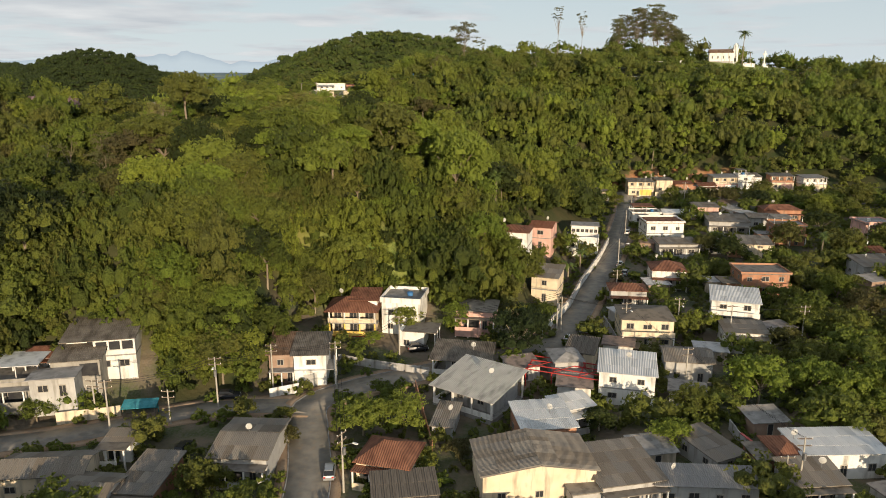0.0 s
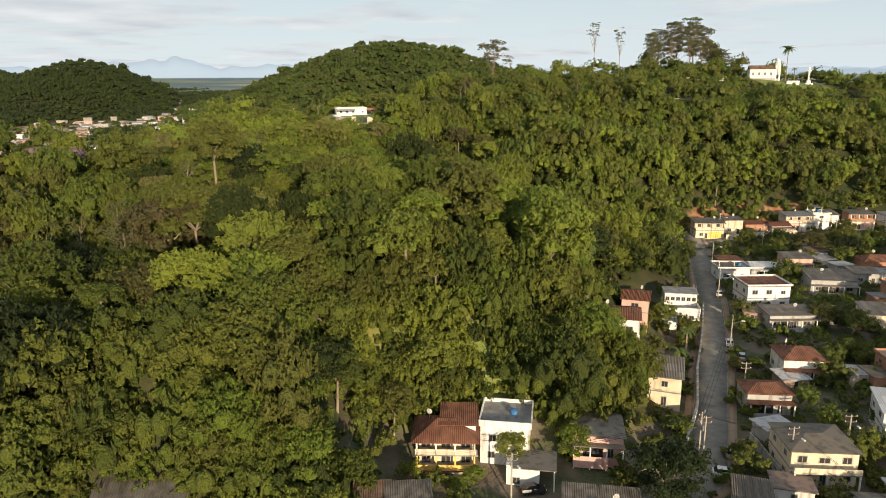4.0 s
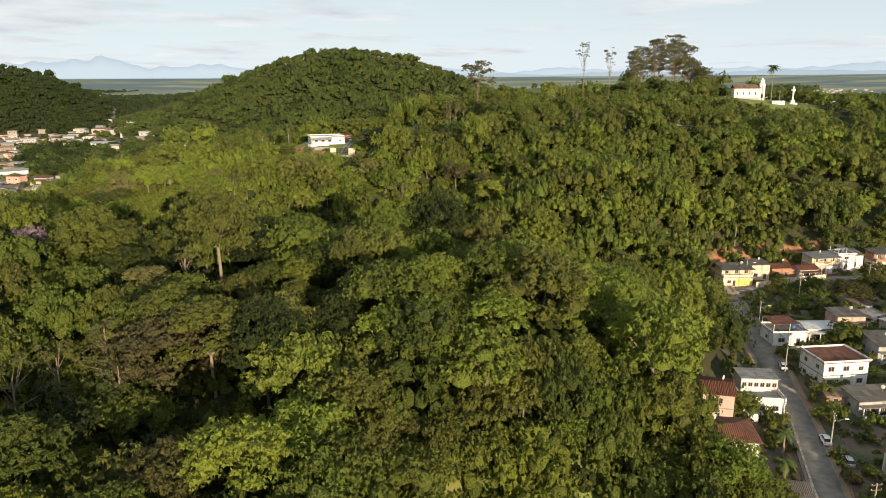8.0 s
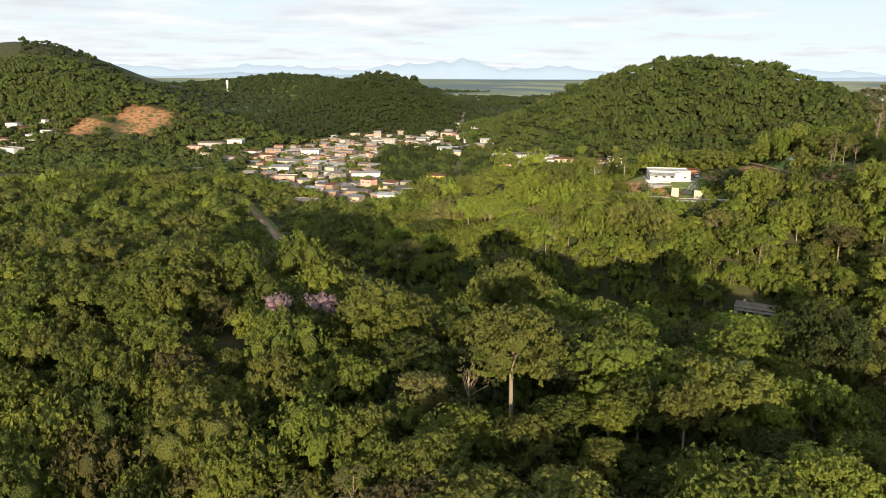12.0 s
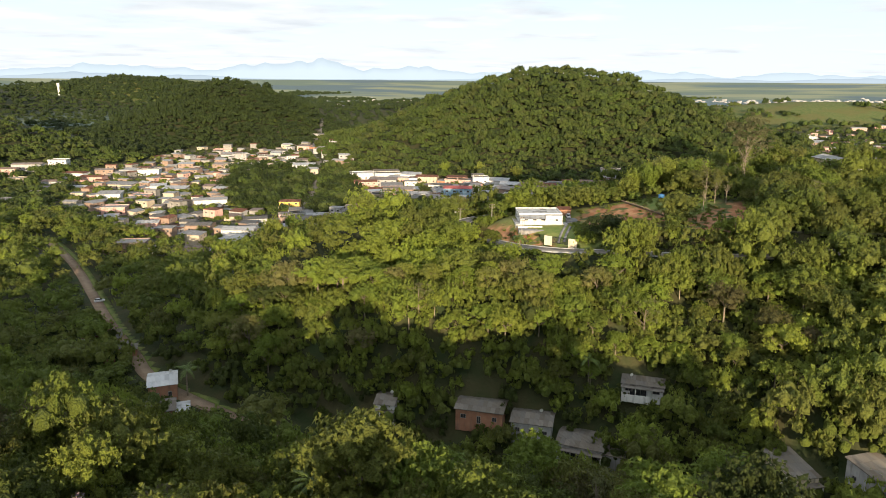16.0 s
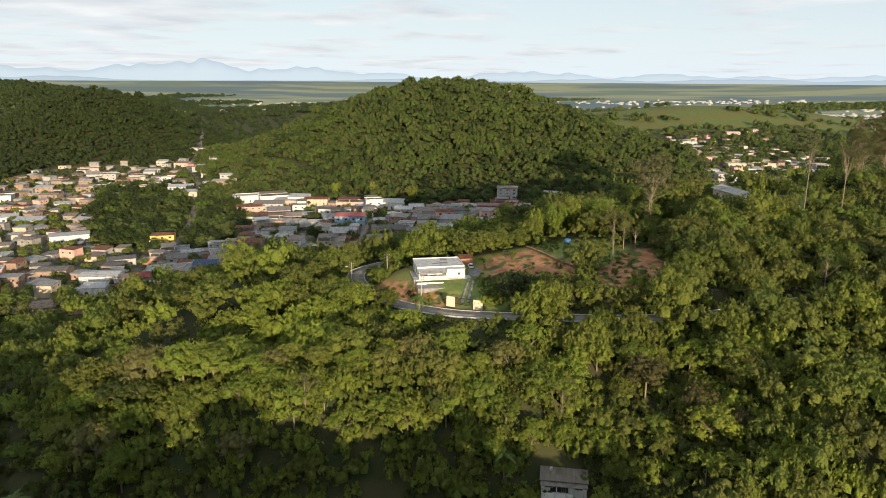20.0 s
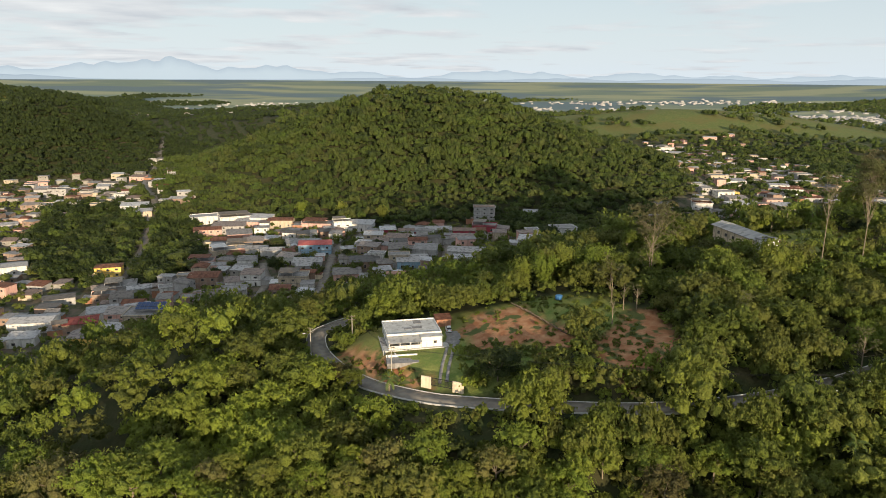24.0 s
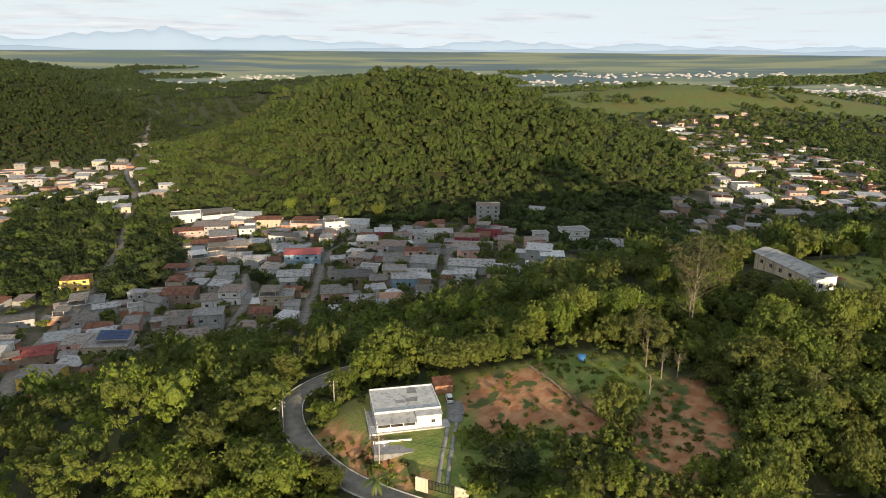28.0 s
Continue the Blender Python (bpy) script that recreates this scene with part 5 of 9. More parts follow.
house(-252, 454, 23, 10.3, 8.5, 4, WHITE, "mono", FIBRE, "white rendered low house with grey corrugated sheets", plainer=True, ribs=False)
house(-234, 452, 25, 16.9, 11.5, 4, BRICKRED, "gable", FIBRE, "raw brick low house with grey corrugated sheets", plainer=True, ribs=False)
house(-221, 434, 0, 11.7, 8.9, 3.2, GREY, "mono", FIBRE, "grey rendered low house with grey corrugated sheets", plainer=True, ribs=False)
house(-443, 570, 20, 8.8, 6.1, 4, WHITE, "mono", FIBRE, "white rendered low house with grey corrugated sheets", plainer=True, ribs=False)
house(-394, 528, 26, 8.0, 6.5, 4, WHITE, "mono", METAL, "white rendered low house with a pale metal roof", plainer=True, ribs=False)
house(-298, 430, 12, 9.8, 6.3, 3, BRICKRED, "gable", FIBRE, "raw brick low house with grey corrugated sheets", plainer=True, ribs=False)
house(-408, 852, 11, 26.0, 12.0, 3.2, GREY, "mono", FIBRE, "grey rendered low house with grey corrugated sheets", plainer=True, ribs=False)
house(-429, 868, 19, 18.9, 12.0, 3.2, PINK, "flat", CONCRETE, "salmon painted low house with a flat concrete roof", plainer=True, ribs=False)
house(-362, 830, 14, 14.2, 10.9, 4, GREY, "flat", CONCRETE, "grey rendered low house with a flat concrete roof", plainer=True, ribs=False)
house(-357, 862, -1, 12.3, 8.3, 3.6, GREY, "gable", FIBRE, "grey rendered low house with grey corrugated sheets", plainer=True, ribs=False)
house(-476, 656, 10, 12.3, 9.6, 3.6, GREY, "gable", FIBRE, "grey rendered low house with grey corrugated sheets", plainer=True, ribs=False)
house(-440, 643, 7, 13.7, 10.6, 3.2, BRICKRED, "gable", FIBRE, "raw brick low house with grey corrugated sheets", plainer=True, ribs=False)
house(-461, 706, 25, 15.3, 9.4, 5.5, BRICKRED, "gable", FIBRE, "raw brick two-storey house with grey corrugated sheets", plainer=True, ribs=False)
house(-449, 725, -2, 15.7, 12.0, 3.6, GREY, "mono", FIBRE, "grey rendered low house with grey corrugated sheets", plainer=True, ribs=False)
house(-393, 736, -1, 15.7, 9.5, 6, BRICKRED, "gable", FIBRE, "raw brick two-storey house with grey corrugated sheets", plainer=True, ribs=False)
house(-418, 770, 18, 14.4, 8.8, 5.5, BRICKRED, "mono", FIBRE, "raw brick two-storey house with grey corrugated sheets", plainer=True, ribs=False)
house(-371, 717, 27, 15.2, 12.0, 3.2, GREY, "gable", FIBRE, "grey rendered low house with grey corrugated sheets", plainer=True, ribs=False)
house(-364, 610, -1, 12.7, 9.8, 3.2, PINK, "flat", CONCRETE, "salmon painted low house with a flat concrete roof", plainer=True, ribs=False)
house(-234, 580, 14, 13.5, 9, 6.0, YELLOW, "hip", CLAY, "yellow two-storey house with a brown tiled roof", plainer=True)
array = new("solar_array")
array.matrix_basis = pose(-178, 496.5, float(height(-180, 496)) + 6.2, 0, 0, 4)
for k in range(4):
    part("post", boxes((-6 + 4 * k - 0.06, -6 + 4 * k + 0.06, -2.9, -2.78, 0.0, 1.4)), STEEL, array)
    part("post", boxes((-6 + 4 * k - 0.06, -6 + 4 * k + 0.06, 2.7, 2.82, 0.0, 3.0)), STEEL, array)
part("canopy", slope_roof("mono", 13.0, 6.0, 1.4, 1.7, 0.2, False), CONCRETE, array)
for i in range(7):
    for k in range(3):
        bm = boxes((-0.78, 0.78, -0.86, 0.86, 0.0, 0.05))
        panel = part("panel", bm, PANEL_BLUE, array)
        panel.matrix_basis = pose(-5.2 + 1.72 * i, -1.95 + 1.9 * k, 2.02 + 0.28 * (-1.95 + 1.9 * k) + 0.52, math.degrees(math.atan(0.28)))
tagged(array, "blue solar panels on a raised roof of a cream house", "solar panels")
# the village beyond the hall
house(296, 1252, -13, 26.0, 12.0, 5, WHITE, "flat", METAL, "white rendered two-storey house with a pale metal roof", plainer=True, ribs=False)
house(299, 1213, -13, 23.6, 12.0, 3.2, GREY, "mono", METAL, "grey rendered low house with a pale metal roof", plainer=True, ribs=False)
house(288, 1119, -4, 21.3, 12.0, 4, CREAM, "mono", FIBRE, "cream rendered low house with grey corrugated sheets", plainer=True, ribs=False)
house(256, 1008, -11, 21.2, 12.0, 3.6, BRICKRED, "gable", FIBRE, "raw brick low house with grey corrugated sheets", plainer=True, ribs=False)
house(226, 901, -10, 23.7, 12.0, 4, CREAM, "flat", CONCRETE, "cream rendered low house with a flat concrete roof", plainer=True, ribs=False)
house(295, 1000, -3, 17.3, 12.0, 3.2, CREAM, "mono", FIBRE, "cream rendered low house with grey corrugated sheets", plainer=True, ribs=False)
house(271, 921, 12, 20.0, 12.0, 5, CREAM, "flat", CONCRETE, "cream rendered two-storey house with a flat concrete roof", plainer=True, ribs=False)
house(297, 952, 8, 16.3, 11.5, 6, BRICKRED, "gable", CLAY, "raw brick two-storey house with old clay tiles", plainer=True, ribs=False)
house(213, 853, 3, 17.0, 12.0, 6, CREAM, "flat", CONCRETE, "cream rendered two-storey house with a flat concrete roof", plainer=True, ribs=False)
house(230, 853, -2, 18.0, 12.0, 4, WHITE, "mono", METAL, "white rendered low house with a pale metal roof", plainer=True, ribs=False)
house(292, 974, -11, 14.3, 9.7, 6, WHITE, "mono", FIBRE, "white rendered two-storey house with grey corrugated sheets", plainer=True, ribs=False)
house(177, 802, 0, 10.1, 8.1, 4, WHITE, "flat", METAL, "white rendered low house with a pale metal roof", plainer=True, ribs=False)
house(191, 783, 4, 14.3, 11.5, 6, WHITE, "flat", CONCRETE, "white rendered two-storey house with a flat concrete roof", plainer=True, ribs=False)
house(204, 792, -11, 8.2, 5.2, 4, YELLOW, "flat", CONCRETE, "yellow painted low house with a flat concrete roof", plainer=True, ribs=False)
house(196, 768, -1, 15.7, 12.0, 5.5, GREY, "mono", FIBRE, "grey rendered two-storey house with grey corrugated sheets", plainer=True, ribs=False)
house(190, 750, 15, 18.6, 12.0, 5, WHITE, "mono", METAL, "white rendered two-storey house with a pale metal roof", plainer=True, ribs=False)
house(159, 746, -13, 15.0, 11.7, 5, WHITE, "flat", CLAY, "white rendered two-storey house with old clay tiles", plainer=True, ribs=False)
house(192, 711, 2, 21.9, 12.0, 5, BRICKRED, "mono", CONCRETE, "raw brick two-storey house with a concrete roof", plainer=True, ribs=False)
house(205, 709, 4, 14.1, 9.9, 4, WHITE, "mono", FIBRE, "white rendered low house with grey corrugated sheets", plainer=True, ribs=False)
house(268, 845, -8, 16.9, 12.0, 5.5, WHITE, "gable", FIBRE, "white rendered two-storey house with grey corrugated sheets", plainer=True, ribs=False)
house(270, 825, -15, 19.2, 12.0, 6, WHITE, "gable", CLAY, "white rendered two-storey house with old clay tiles", plainer=True, ribs=False)
house(280, 884, 8, 19.0, 11.9, 3.2, BRICKRED, "gable", FIBRE, "raw brick low house with grey corrugated sheets", plainer=True, ribs=False)
house(311, 881, -6, 18.9, 11.7, 6, CREAM, "gable", FIBRE, "cream rendered two-storey house with grey corrugated sheets", plainer=True, ribs=False)
house(274, 798, 2, 16.6, 12.0, 3.6, GREY, "gable", CLAY, "grey rendered low house with old clay tiles", plainer=True, ribs=False)
house(325, 868, -15, 22.7, 12.0, 4, CREAM, "mono", FIBRE, "cream rendered low house with grey corrugated sheets", plainer=True, ribs=False)
house(313, 830, -13, 17.5, 10.6, 4, WHITE, "gable", CLAY, "white rendered low house with old clay tiles", plainer=True, ribs=False)
house(291, 779, -15, 19.6, 12.0, 3.6, BRICKRED, "mono", METAL, "raw brick low house with a pale metal roof", plainer=True, ribs=False)
house(252, 750, 5, 15.2, 10.5, 3.6, BRICKRED, "mono", FIBRE, "raw brick low house with grey corrugated sheets", plainer=True, ribs=False)
house(251, 723, -6, 14.5, 10.8, 4, WHITE, "mono", FIBRE, "white rendered low house with grey corrugated sheets", plainer=True, ribs=False)
house(320, 815, -10, 17.1, 12.0, 4, PINK, "gable", CLAY, "salmon painted low house with old clay tiles", plainer=True, ribs=False)
house(230, 757, 11, 15.4, 10.9, 4, CREAM, "mono", FIBRE, "cream rendered low house with grey corrugated sheets", plainer=True, ribs=False)
house(358, 976, -9, 21.7, 12.0, 4, WHITE, "flat", CONCRETE, "white rendered low house with a flat concrete roof", plainer=True, ribs=False)
house(375, 949, 12, 16.2, 11.1, 4, WHITE, "flat", CONCRETE, "white rendered low house with a flat concrete roof", plainer=True, ribs=False)
house(276, 744, -13, 12.6, 8.1, 3.6, PINK, "mono", METAL, "salmon painted low house with a pale metal roof", plainer=True, ribs=False)
house(310, 1189, -10, 16.9, 12.0, 3.6, PINK, "gable", CLAY, "salmon painted low house with old clay tiles", plainer=True, ribs=False)
house(305, 1067, -16, 16.1, 10.5, 3.6, BRICKRED, "flat", CONCRETE, "raw brick low house with a flat concrete roof", plainer=True, ribs=False)
house(235, 807, 6, 14.0, 10.9, 3.2, GREY, "gable", CLAY, "grey rendered low house with old clay tiles", plainer=True, ribs=False)
house(228, 771, -4, 13.1, 8.5, 5.5, PINK, "gable", FIBRE, "salmon painted two-storey house with grey corrugated sheets", plainer=True, ribs=False)
house(421, 1293, -1, 25.4, 12.0, 4, BRICKRED, "gable", FIBRE, "raw brick low house with grey corrugated sheets", plainer=True, ribs=False)
house(399, 1346, -7, 21.3, 12.0, 3.2, PINK, "mono", METAL, "salmon painted low house with a pale metal roof", plainer=True, ribs=False)
house(437, 1363, -6, 18.0, 11.0, 3.6, PINK, "mono", METAL, "salmon painted low house with a pale metal roof", plainer=True, ribs=False)

house(-739, 640, 14, 13.2, 9.2, 5, WHITE, "gable", FIBRE, "white rendered two-storey house with grey corrugated sheets", plainer=True, ribs=False)
house(-724, 638, 1, 10.7, 8.2, 3.6, BRICKRED, "gable", CLAY, "raw brick low house with old clay tiles", plainer=True, ribs=False)
house(-699, 631, 20, 14.0, 11.2, 4, WHITE, "mono", METAL, "white rendered low house with a pale metal roof", plainer=True, ribs=False)
house(-688, 594, 2, 20.0, 12.0, 5, WHITE, "flat", CONCRETE, "white rendered two-storey house with a flat concrete roof", plainer=True, ribs=False)
house(-714, 656, 7, 7.2, 5.3, 4, WHITE, "gable", METAL, "white rendered low house with a pale metal roof", plainer=True, ribs=False)
house(-691, 640, 15, 11.7, 9.0, 5.5, WHITE, "gable", FIBRE, "white rendered two-storey house with grey corrugated sheets", plainer=True, ribs=False)
house(-715, 610, 21, 13.7, 10.1, 6, BRICKRED, "gable", CLAY, "raw brick two-storey house with old clay tiles", plainer=True, ribs=False)

# room for the hall, the chapel and the three single houses
HOUSES += [(3.1, 566.2, 18), (58, 451, 14), (176, 457, 10), (-61.6, 391, 11), (-18.2, 137.5, 6), (-8.0, 139.9, 7), (6.0, 108.1, 7), (3.8, 121.0, 6), (-12.2, 130.8, 5), (-3.6, 130.8, 6), (3.9, 130.8, 5), (-50.5, 110.0, 4.5), (-57.9, 111.0, 4.5), (-25.5, 118.4, 6)]

# small houses packed between the others of the town
ir = random.Random(9)
packed = bmesh.new()
PACK = [TOWN_CREAM, TOWN_WHITE, GREY, DUSTY, PINK, TOWN_SHEET, TOWN_METAL, CONCRETE, CLAY, SHADE, TERRACE, DULL]
PACK_WORDS = ["cream", "white", "grey", "dusty brick", "salmon", "", "", "", "", "", "", "dulled grey"]
TOP_WORDS = {5: "grey corrugated sheets", 6: "pale metal sheets", 7: "stained concrete", 8: "old clay tiles", 10: "a reddish terrace"}


def row_house(hx_, hy_, w_, d_, h_, roof_mesh, paint, top_paint, turn):
    """One small town house: walls, roof and two or three window openings."""
    base = new("row_house")
    base.matrix_basis = pose(hx_, hy_, float(height(hx_, hy_)), 0, 0, turn)
    part("wall", boxes((-w_ / 2, w_ / 2, -d_ / 2, d_ / 2, -2, h_)), PACK[paint], base)
    roof_mesh.materials.append(PACK[top_paint])
    new("roof", roof_mesh).parent = base
    for u_, z_ in ((-0.25, 1.0), (0.25, 1.0)) if h_ < 5 else ((-0.25, 3.6), (0.25, 3.6)):
        opening(base, "window", u_ * w_, -d_ / 2, z_, 1.3, 1.1, 0, True)
    return tagged(base, PACK_WORDS[paint] + " row house in the town under " + TOP_WORDS[top_paint], "row house", "row houses of the town")


def pack(hx_, hy_, gap, dull, alone):
    w_ = min(9.5, 2.2 * gap)
    d_, h_ = w_ * ir.uniform(0.65, 0.85), ir.choice((2.8, 3.0, 3.2, 4.2, 5.6, 6.0))
    one = boxes((-w_ / 2, w_ / 2, -d_ / 2, d_ / 2, -2, h_))
    count = len(one.faces)
    for k_ in range(1 if h_ < 5 else 2):
        for u_ in (-0.28, 0.06, 0.34):
            box(one, u_ * w_ - 0.55, u_ * w_ + 0.55, -d_ / 2 - 0.05, -d_ / 2, 1.0 + 2.8 * k_, 2.1 + 2.8 * k_)
    glass = len(one.faces)
    lid = slope_roof(ir.choice(("mono", "gable", "flat", "flat")), w_, d_, h_, ir.uniform(0.5, 1.1), 0.35, False)
    lid_mesh = bpy.data.meshes.new("lid")
    lid.to_mesh(lid_mesh)
    lid.free()
    # dull houses take darker paints: cloud shade over the left town, as colour
    paint, top_paint = ir.choice((11, 11, 0, 3, 3, 2, 4) if dull else (0, 0, 1, 1, 2, 3, 4, 4)), ir.choice((5, 5, 5, 7, 7, 8) if dull else (5, 5, 5, 6, 6, 7, 7, 8, 8, 10))
    HOUSES.append((hx_, hy_, w_ / 2))
    turn = ir.randint(-16, 16) + 90 * ir.randint(0, 1)
    if alone:
        one.free()
        return row_house(hx_, hy_, w_, d_, h_, lid_mesh, paint, top_paint, turn)
    one.from_mesh(lid_mesh)
    one.faces.ensure_lookup_table()
    for q_, f_ in enumerate(one.faces):
        f_.material_index = paint if q_ < count else 9 if q_ < glass else top_paint
    one.transform(pose(hx_, hy_, float(height(hx_, hy_)), 0, 0, turn))
    one.to_mesh(lid_mesh)
    one.free()
    packed.from_mesh(lid_mesh)


for gx_, gy_, near in [(a_, b_, True) for a_ in range(-225, 10, 11) for b_ in range(505, 690, 11)] + [(a_, b_, False) for a_ in range(-480, 20, 13) for b_ in range(440, 1110, 13)] + [(a_, b_, None) for a_ in range(90, 430, 15) for b_ in range(640, 1330, 15)]:
    hx_, hy_ = gx_ + ir.uniform(-2, 2), gy_ + ir.uniform(-2, 2)
    at = np.array([hx_]), np.array([hy_])
    gap = min(math.hypot(hx_ - q[0], hy_ - q[1]) - q[2] for q in HOUSES)
    street = min(float(np.hypot(ln[:, 0] - hx_, ln[:, 1] - hy_).min()) - wd / 2 for ln, wd in ROADS)
    where = inside(*at, RVILLAGE)[0] and ir.random() < 0.5 if near is None else inside(*at, CORE)[0] if near else inside(*at, TOWN)[0] and not inside(*at, CORE)[0] and gy_ < 900 and ir.random() < (0.0 if inside(*at, POCKET)[0] else 0.6)
    gap = min(gap, street * 0.85)
    if where and gap > 2.4 and ir.random() < (0.62 if near else 0.8):
        pack(hx_, hy_, gap, near is False, near is not None)
me = bpy.data.meshes.new("packed_houses")
packed.to_mesh(me)
packed.free()
for p_ in PACK:
    me.materials.append(p_)
tagged(new("packed_houses", me), "small rendered houses of the village beyond the hill", "houses", kind="stuff")

for gx_ in range(-85, 200, 9):
    for gy_ in range(72, 285, 9):
        hx_, hy_ = gx_ + ir.uniform(-2, 2), gy_ + ir.uniform(-2, 2)
        at = np.array([hx_]), np.array([hy_])
        gap = min(math.hypot(hx_ - q[0], hy_ - q[1]) - q[2] for q in HOUSES)
        street = min(float(np.hypot(ln[:, 0] - hx_, ln[:, 1] - hy_).min()) - wd / 2 for ln, wd in ROADS)
        if inside(*at, VILLAGE)[0] and not inside(*at, BACK_EDGE)[0] and 2.2 < gap < 7 and street > 3.2 and hx_ < 60 + 0.3 * hy_ and ir.random() < 0.36:
            w_ = min(5.5, 1.7 * gap)
            house(hx_, hy_, ir.randint(-20, 20), w_, w_ * 0.8, ir.choice((2.4, 2.7, 3.0)), ir.choice((GREY, GREY, CREAM, BRICKRED, WHITE)), ir.choice(("mono", "mono", "slab")), ir.choice((FIBRE, FIBRE, CONCRETE, METAL)), "low lean-to shed in a village yard", plainer=True, rise=0.5, kind="shed")

# ---- trees ----
rng = np.random.default_rng(7)


def leaf_quads(p, nrm, size, single=False, rough=0.55):
    """One leaf spray at each point: two bent triangles, or a single one."""
    n = len(p)
    nrm = nrm + rng.normal(0, rough, (n, 3))
    nrm /= np.linalg.norm(nrm, axis=1)[:, None]
    a = np.cross(nrm, rng.normal(0, 1, (n, 3)))
    a /= np.linalg.norm(a, axis=1)[:, None] + 1e-9
    b = np.cross(nrm, a)
    s = (size * rng.uniform(0.6, 1.3, n))[:, None]
    if single:
        v = np.stack([p - a * s * 1.1, p + b * s * 0.8 + a * s * 0.4, p - b * s * 0.7 + a * s * 0.6], 1).reshape(-1, 3)
        return v, np.arange(3 * n).reshape(-1, 3)
    v = np.stack([p - a * s, p + b * s * 0.6, p + a * s - nrm * s * 0.3, p - b * s * 0.6], 1).reshape(-1, 3)
    i = np.arange(n)[:, None] * 4
    return v, np.concatenate([i + np.array([[0, 1, 2]]), i + np.array([[0, 2, 3]])])


def blob():
    bm = bmesh.new()
    bmesh.ops.create_icosphere(bm, subdivisions=1, radius=1.0)
    v = np.array([q.co[:] for q in bm.verts])
    f = np.array([[q.index for q in g.verts] for g in bm.faces if g.calc_center_median().z > -0.6])
    bm.free()
    return v, f


BLOB = blob()


def crown(boughs, sprays, leaves, size, flat=0.75, solid=0.98, rough=0.42, skirt=0.5):
    """A crown of unit radius, with its base near z 0: boughs spread over a dome, each carrying leaf sprays (lumps set with single leaves) round a
    smaller core; a few lower boughs hang under the rim. Returns vertices, triangles and one number per vertex that is the same all over a spray."""
    low = int(round(boughs * skirt))
    k = np.arange(boughs)
    out = np.sqrt((k + 0.4) / boughs) * 0.76
    az = k * 2.39996 + rng.uniform(-0.4, 0.4, boughs)
    c = np.stack([np.cos(az) * out, np.sin(az) * out, flat * 0.78 * np.sqrt(1 - out ** 2) + rng.uniform(-0.16, 0.12, boughs) * flat], 1)
    if low:
        a2 = np.arange(low) * 6.2832 / low + rng.uniform(-0.4, 0.4, low)
        o2 = rng.uniform(0.5, 0.78, low)
        c = np.concatenate([c, np.stack([np.cos(a2) * o2, np.sin(a2) * o2, rng.uniform(-0.05, 0.26, low) * flat], 1)])
    r = rng.uniform(0.27, 0.42, len(c)) * (9.0 / boughs) ** 0.33
    squash = np.array([1, 1, 0.8])
    bv, bf = BLOB
    lumps = []
    for j in range(len(c)):
        if not sprays:
            lumps.append((c[j], r[j], None))
            continue
        if solid:
            lumps.append((c[j], r[j] * solid, False))
        d = rng.normal(0, 1, (sprays * 3, 3))
        d /= np.linalg.norm(d, axis=1)[:, None]
        d[:, 2] = np.where(d[:, 2] < -0.35, -d[:, 2], d[:, 2])
        best = [0]
        while len(best) < min(sprays, len(d)):
            best.append(int(np.argmax(np.min(np.linalg.norm(d[:, None] - d[None, best], axis=2), axis=1))))
        p = c[j] + d[best] * r[j] * squash * rng.uniform(0.8, 1.04, (len(best), 1))
        far = np.linalg.norm((p[:, None] - c[None]) / squash, axis=2) / r[None]
        far[:, j] = 9
        for q in p[far.min(1) > 0.72]:
            lumps.append((q, r[j] * rng.uniform(0.36, 0.56), True))
    vs, fs, ts, n = [], [], [], 0
    for p, rad, leafy in lumps:
        tint, a = rng.random(), rng.uniform(0, 6.283)
        if leafy is not True:
            turn = np.array([[math.cos(a), math.sin(a), 0], [-math.sin(a), math.cos(a), 0], [0, 0, 1]])
            jag = (bv @ turn) * (1 + rng.uniform(-0.2, 0.16, (len(bv), 1))) * rad * 0.9 * squash + p
            vs.append(jag), fs.append(bf + n), ts.append(np.full(len(jag), tint))
            n += len(jag)
        if leafy is False or not leaves:
            continue
        d = rng.normal(0, 1, (leaves, 3))
        d /= np.linalg.norm(d, axis=1)[:, None]
        d[:, 2] = np.where(d[:, 2] < -0.4, -d[:, 2], d[:, 2])
        shell = rng.uniform(0.85, 1.2, (leaves, 1)) if leafy is None else rng.uniform(0.5, 1.1, (leaves, 1))
        v, f = leaf_quads(p + d * rad * squash * shell, d, size, True, rough)
        vs.append(v), fs.append(f + n), ts.append(np.full(len(v), tint))
        n += len(v)
    v, f = np.concatenate(vs), np.concatenate(fs)
    v[:, :2] /= np.percentile(np.hypot(v[:, 0], v[:, 1]), 97)
    v[:, 2] += flat * 0.2
    return v, f, np.concatenate(ts)


def free_of_roads(x, y, gap):
    ok = np.ones(x.shape, bool)
    for line, width in ROADS:
        near = (x > line[:, 0].min() - 8) & (x < line[:, 0].max() + 8) & (y > line[:, 1].min() - 8) & (y < line[:, 1].max() + 8)
        j = np.nonzero(near)[0]
        if len(j):
            gap_here = gap + (0.7 if width == 5.4 else 1.6 if line[0, 0] == -330 else 0)
            d = np.linalg.norm(np.stack([x[j], y[j]], 1)[:, None] - line[None, ::2, :2], axis=2).min(1)
            ok[j[d < width / 2 + gap_here]] = False
    return ok


def free_of_houses(x, y, gap):
    ok = np.ones(x.shape, bool)
    for hx, hy, r in HOUSES:
        ok &= (x - hx) ** 2 + (y - hy) ** 2 > (r + gap) ** 2
    return ok


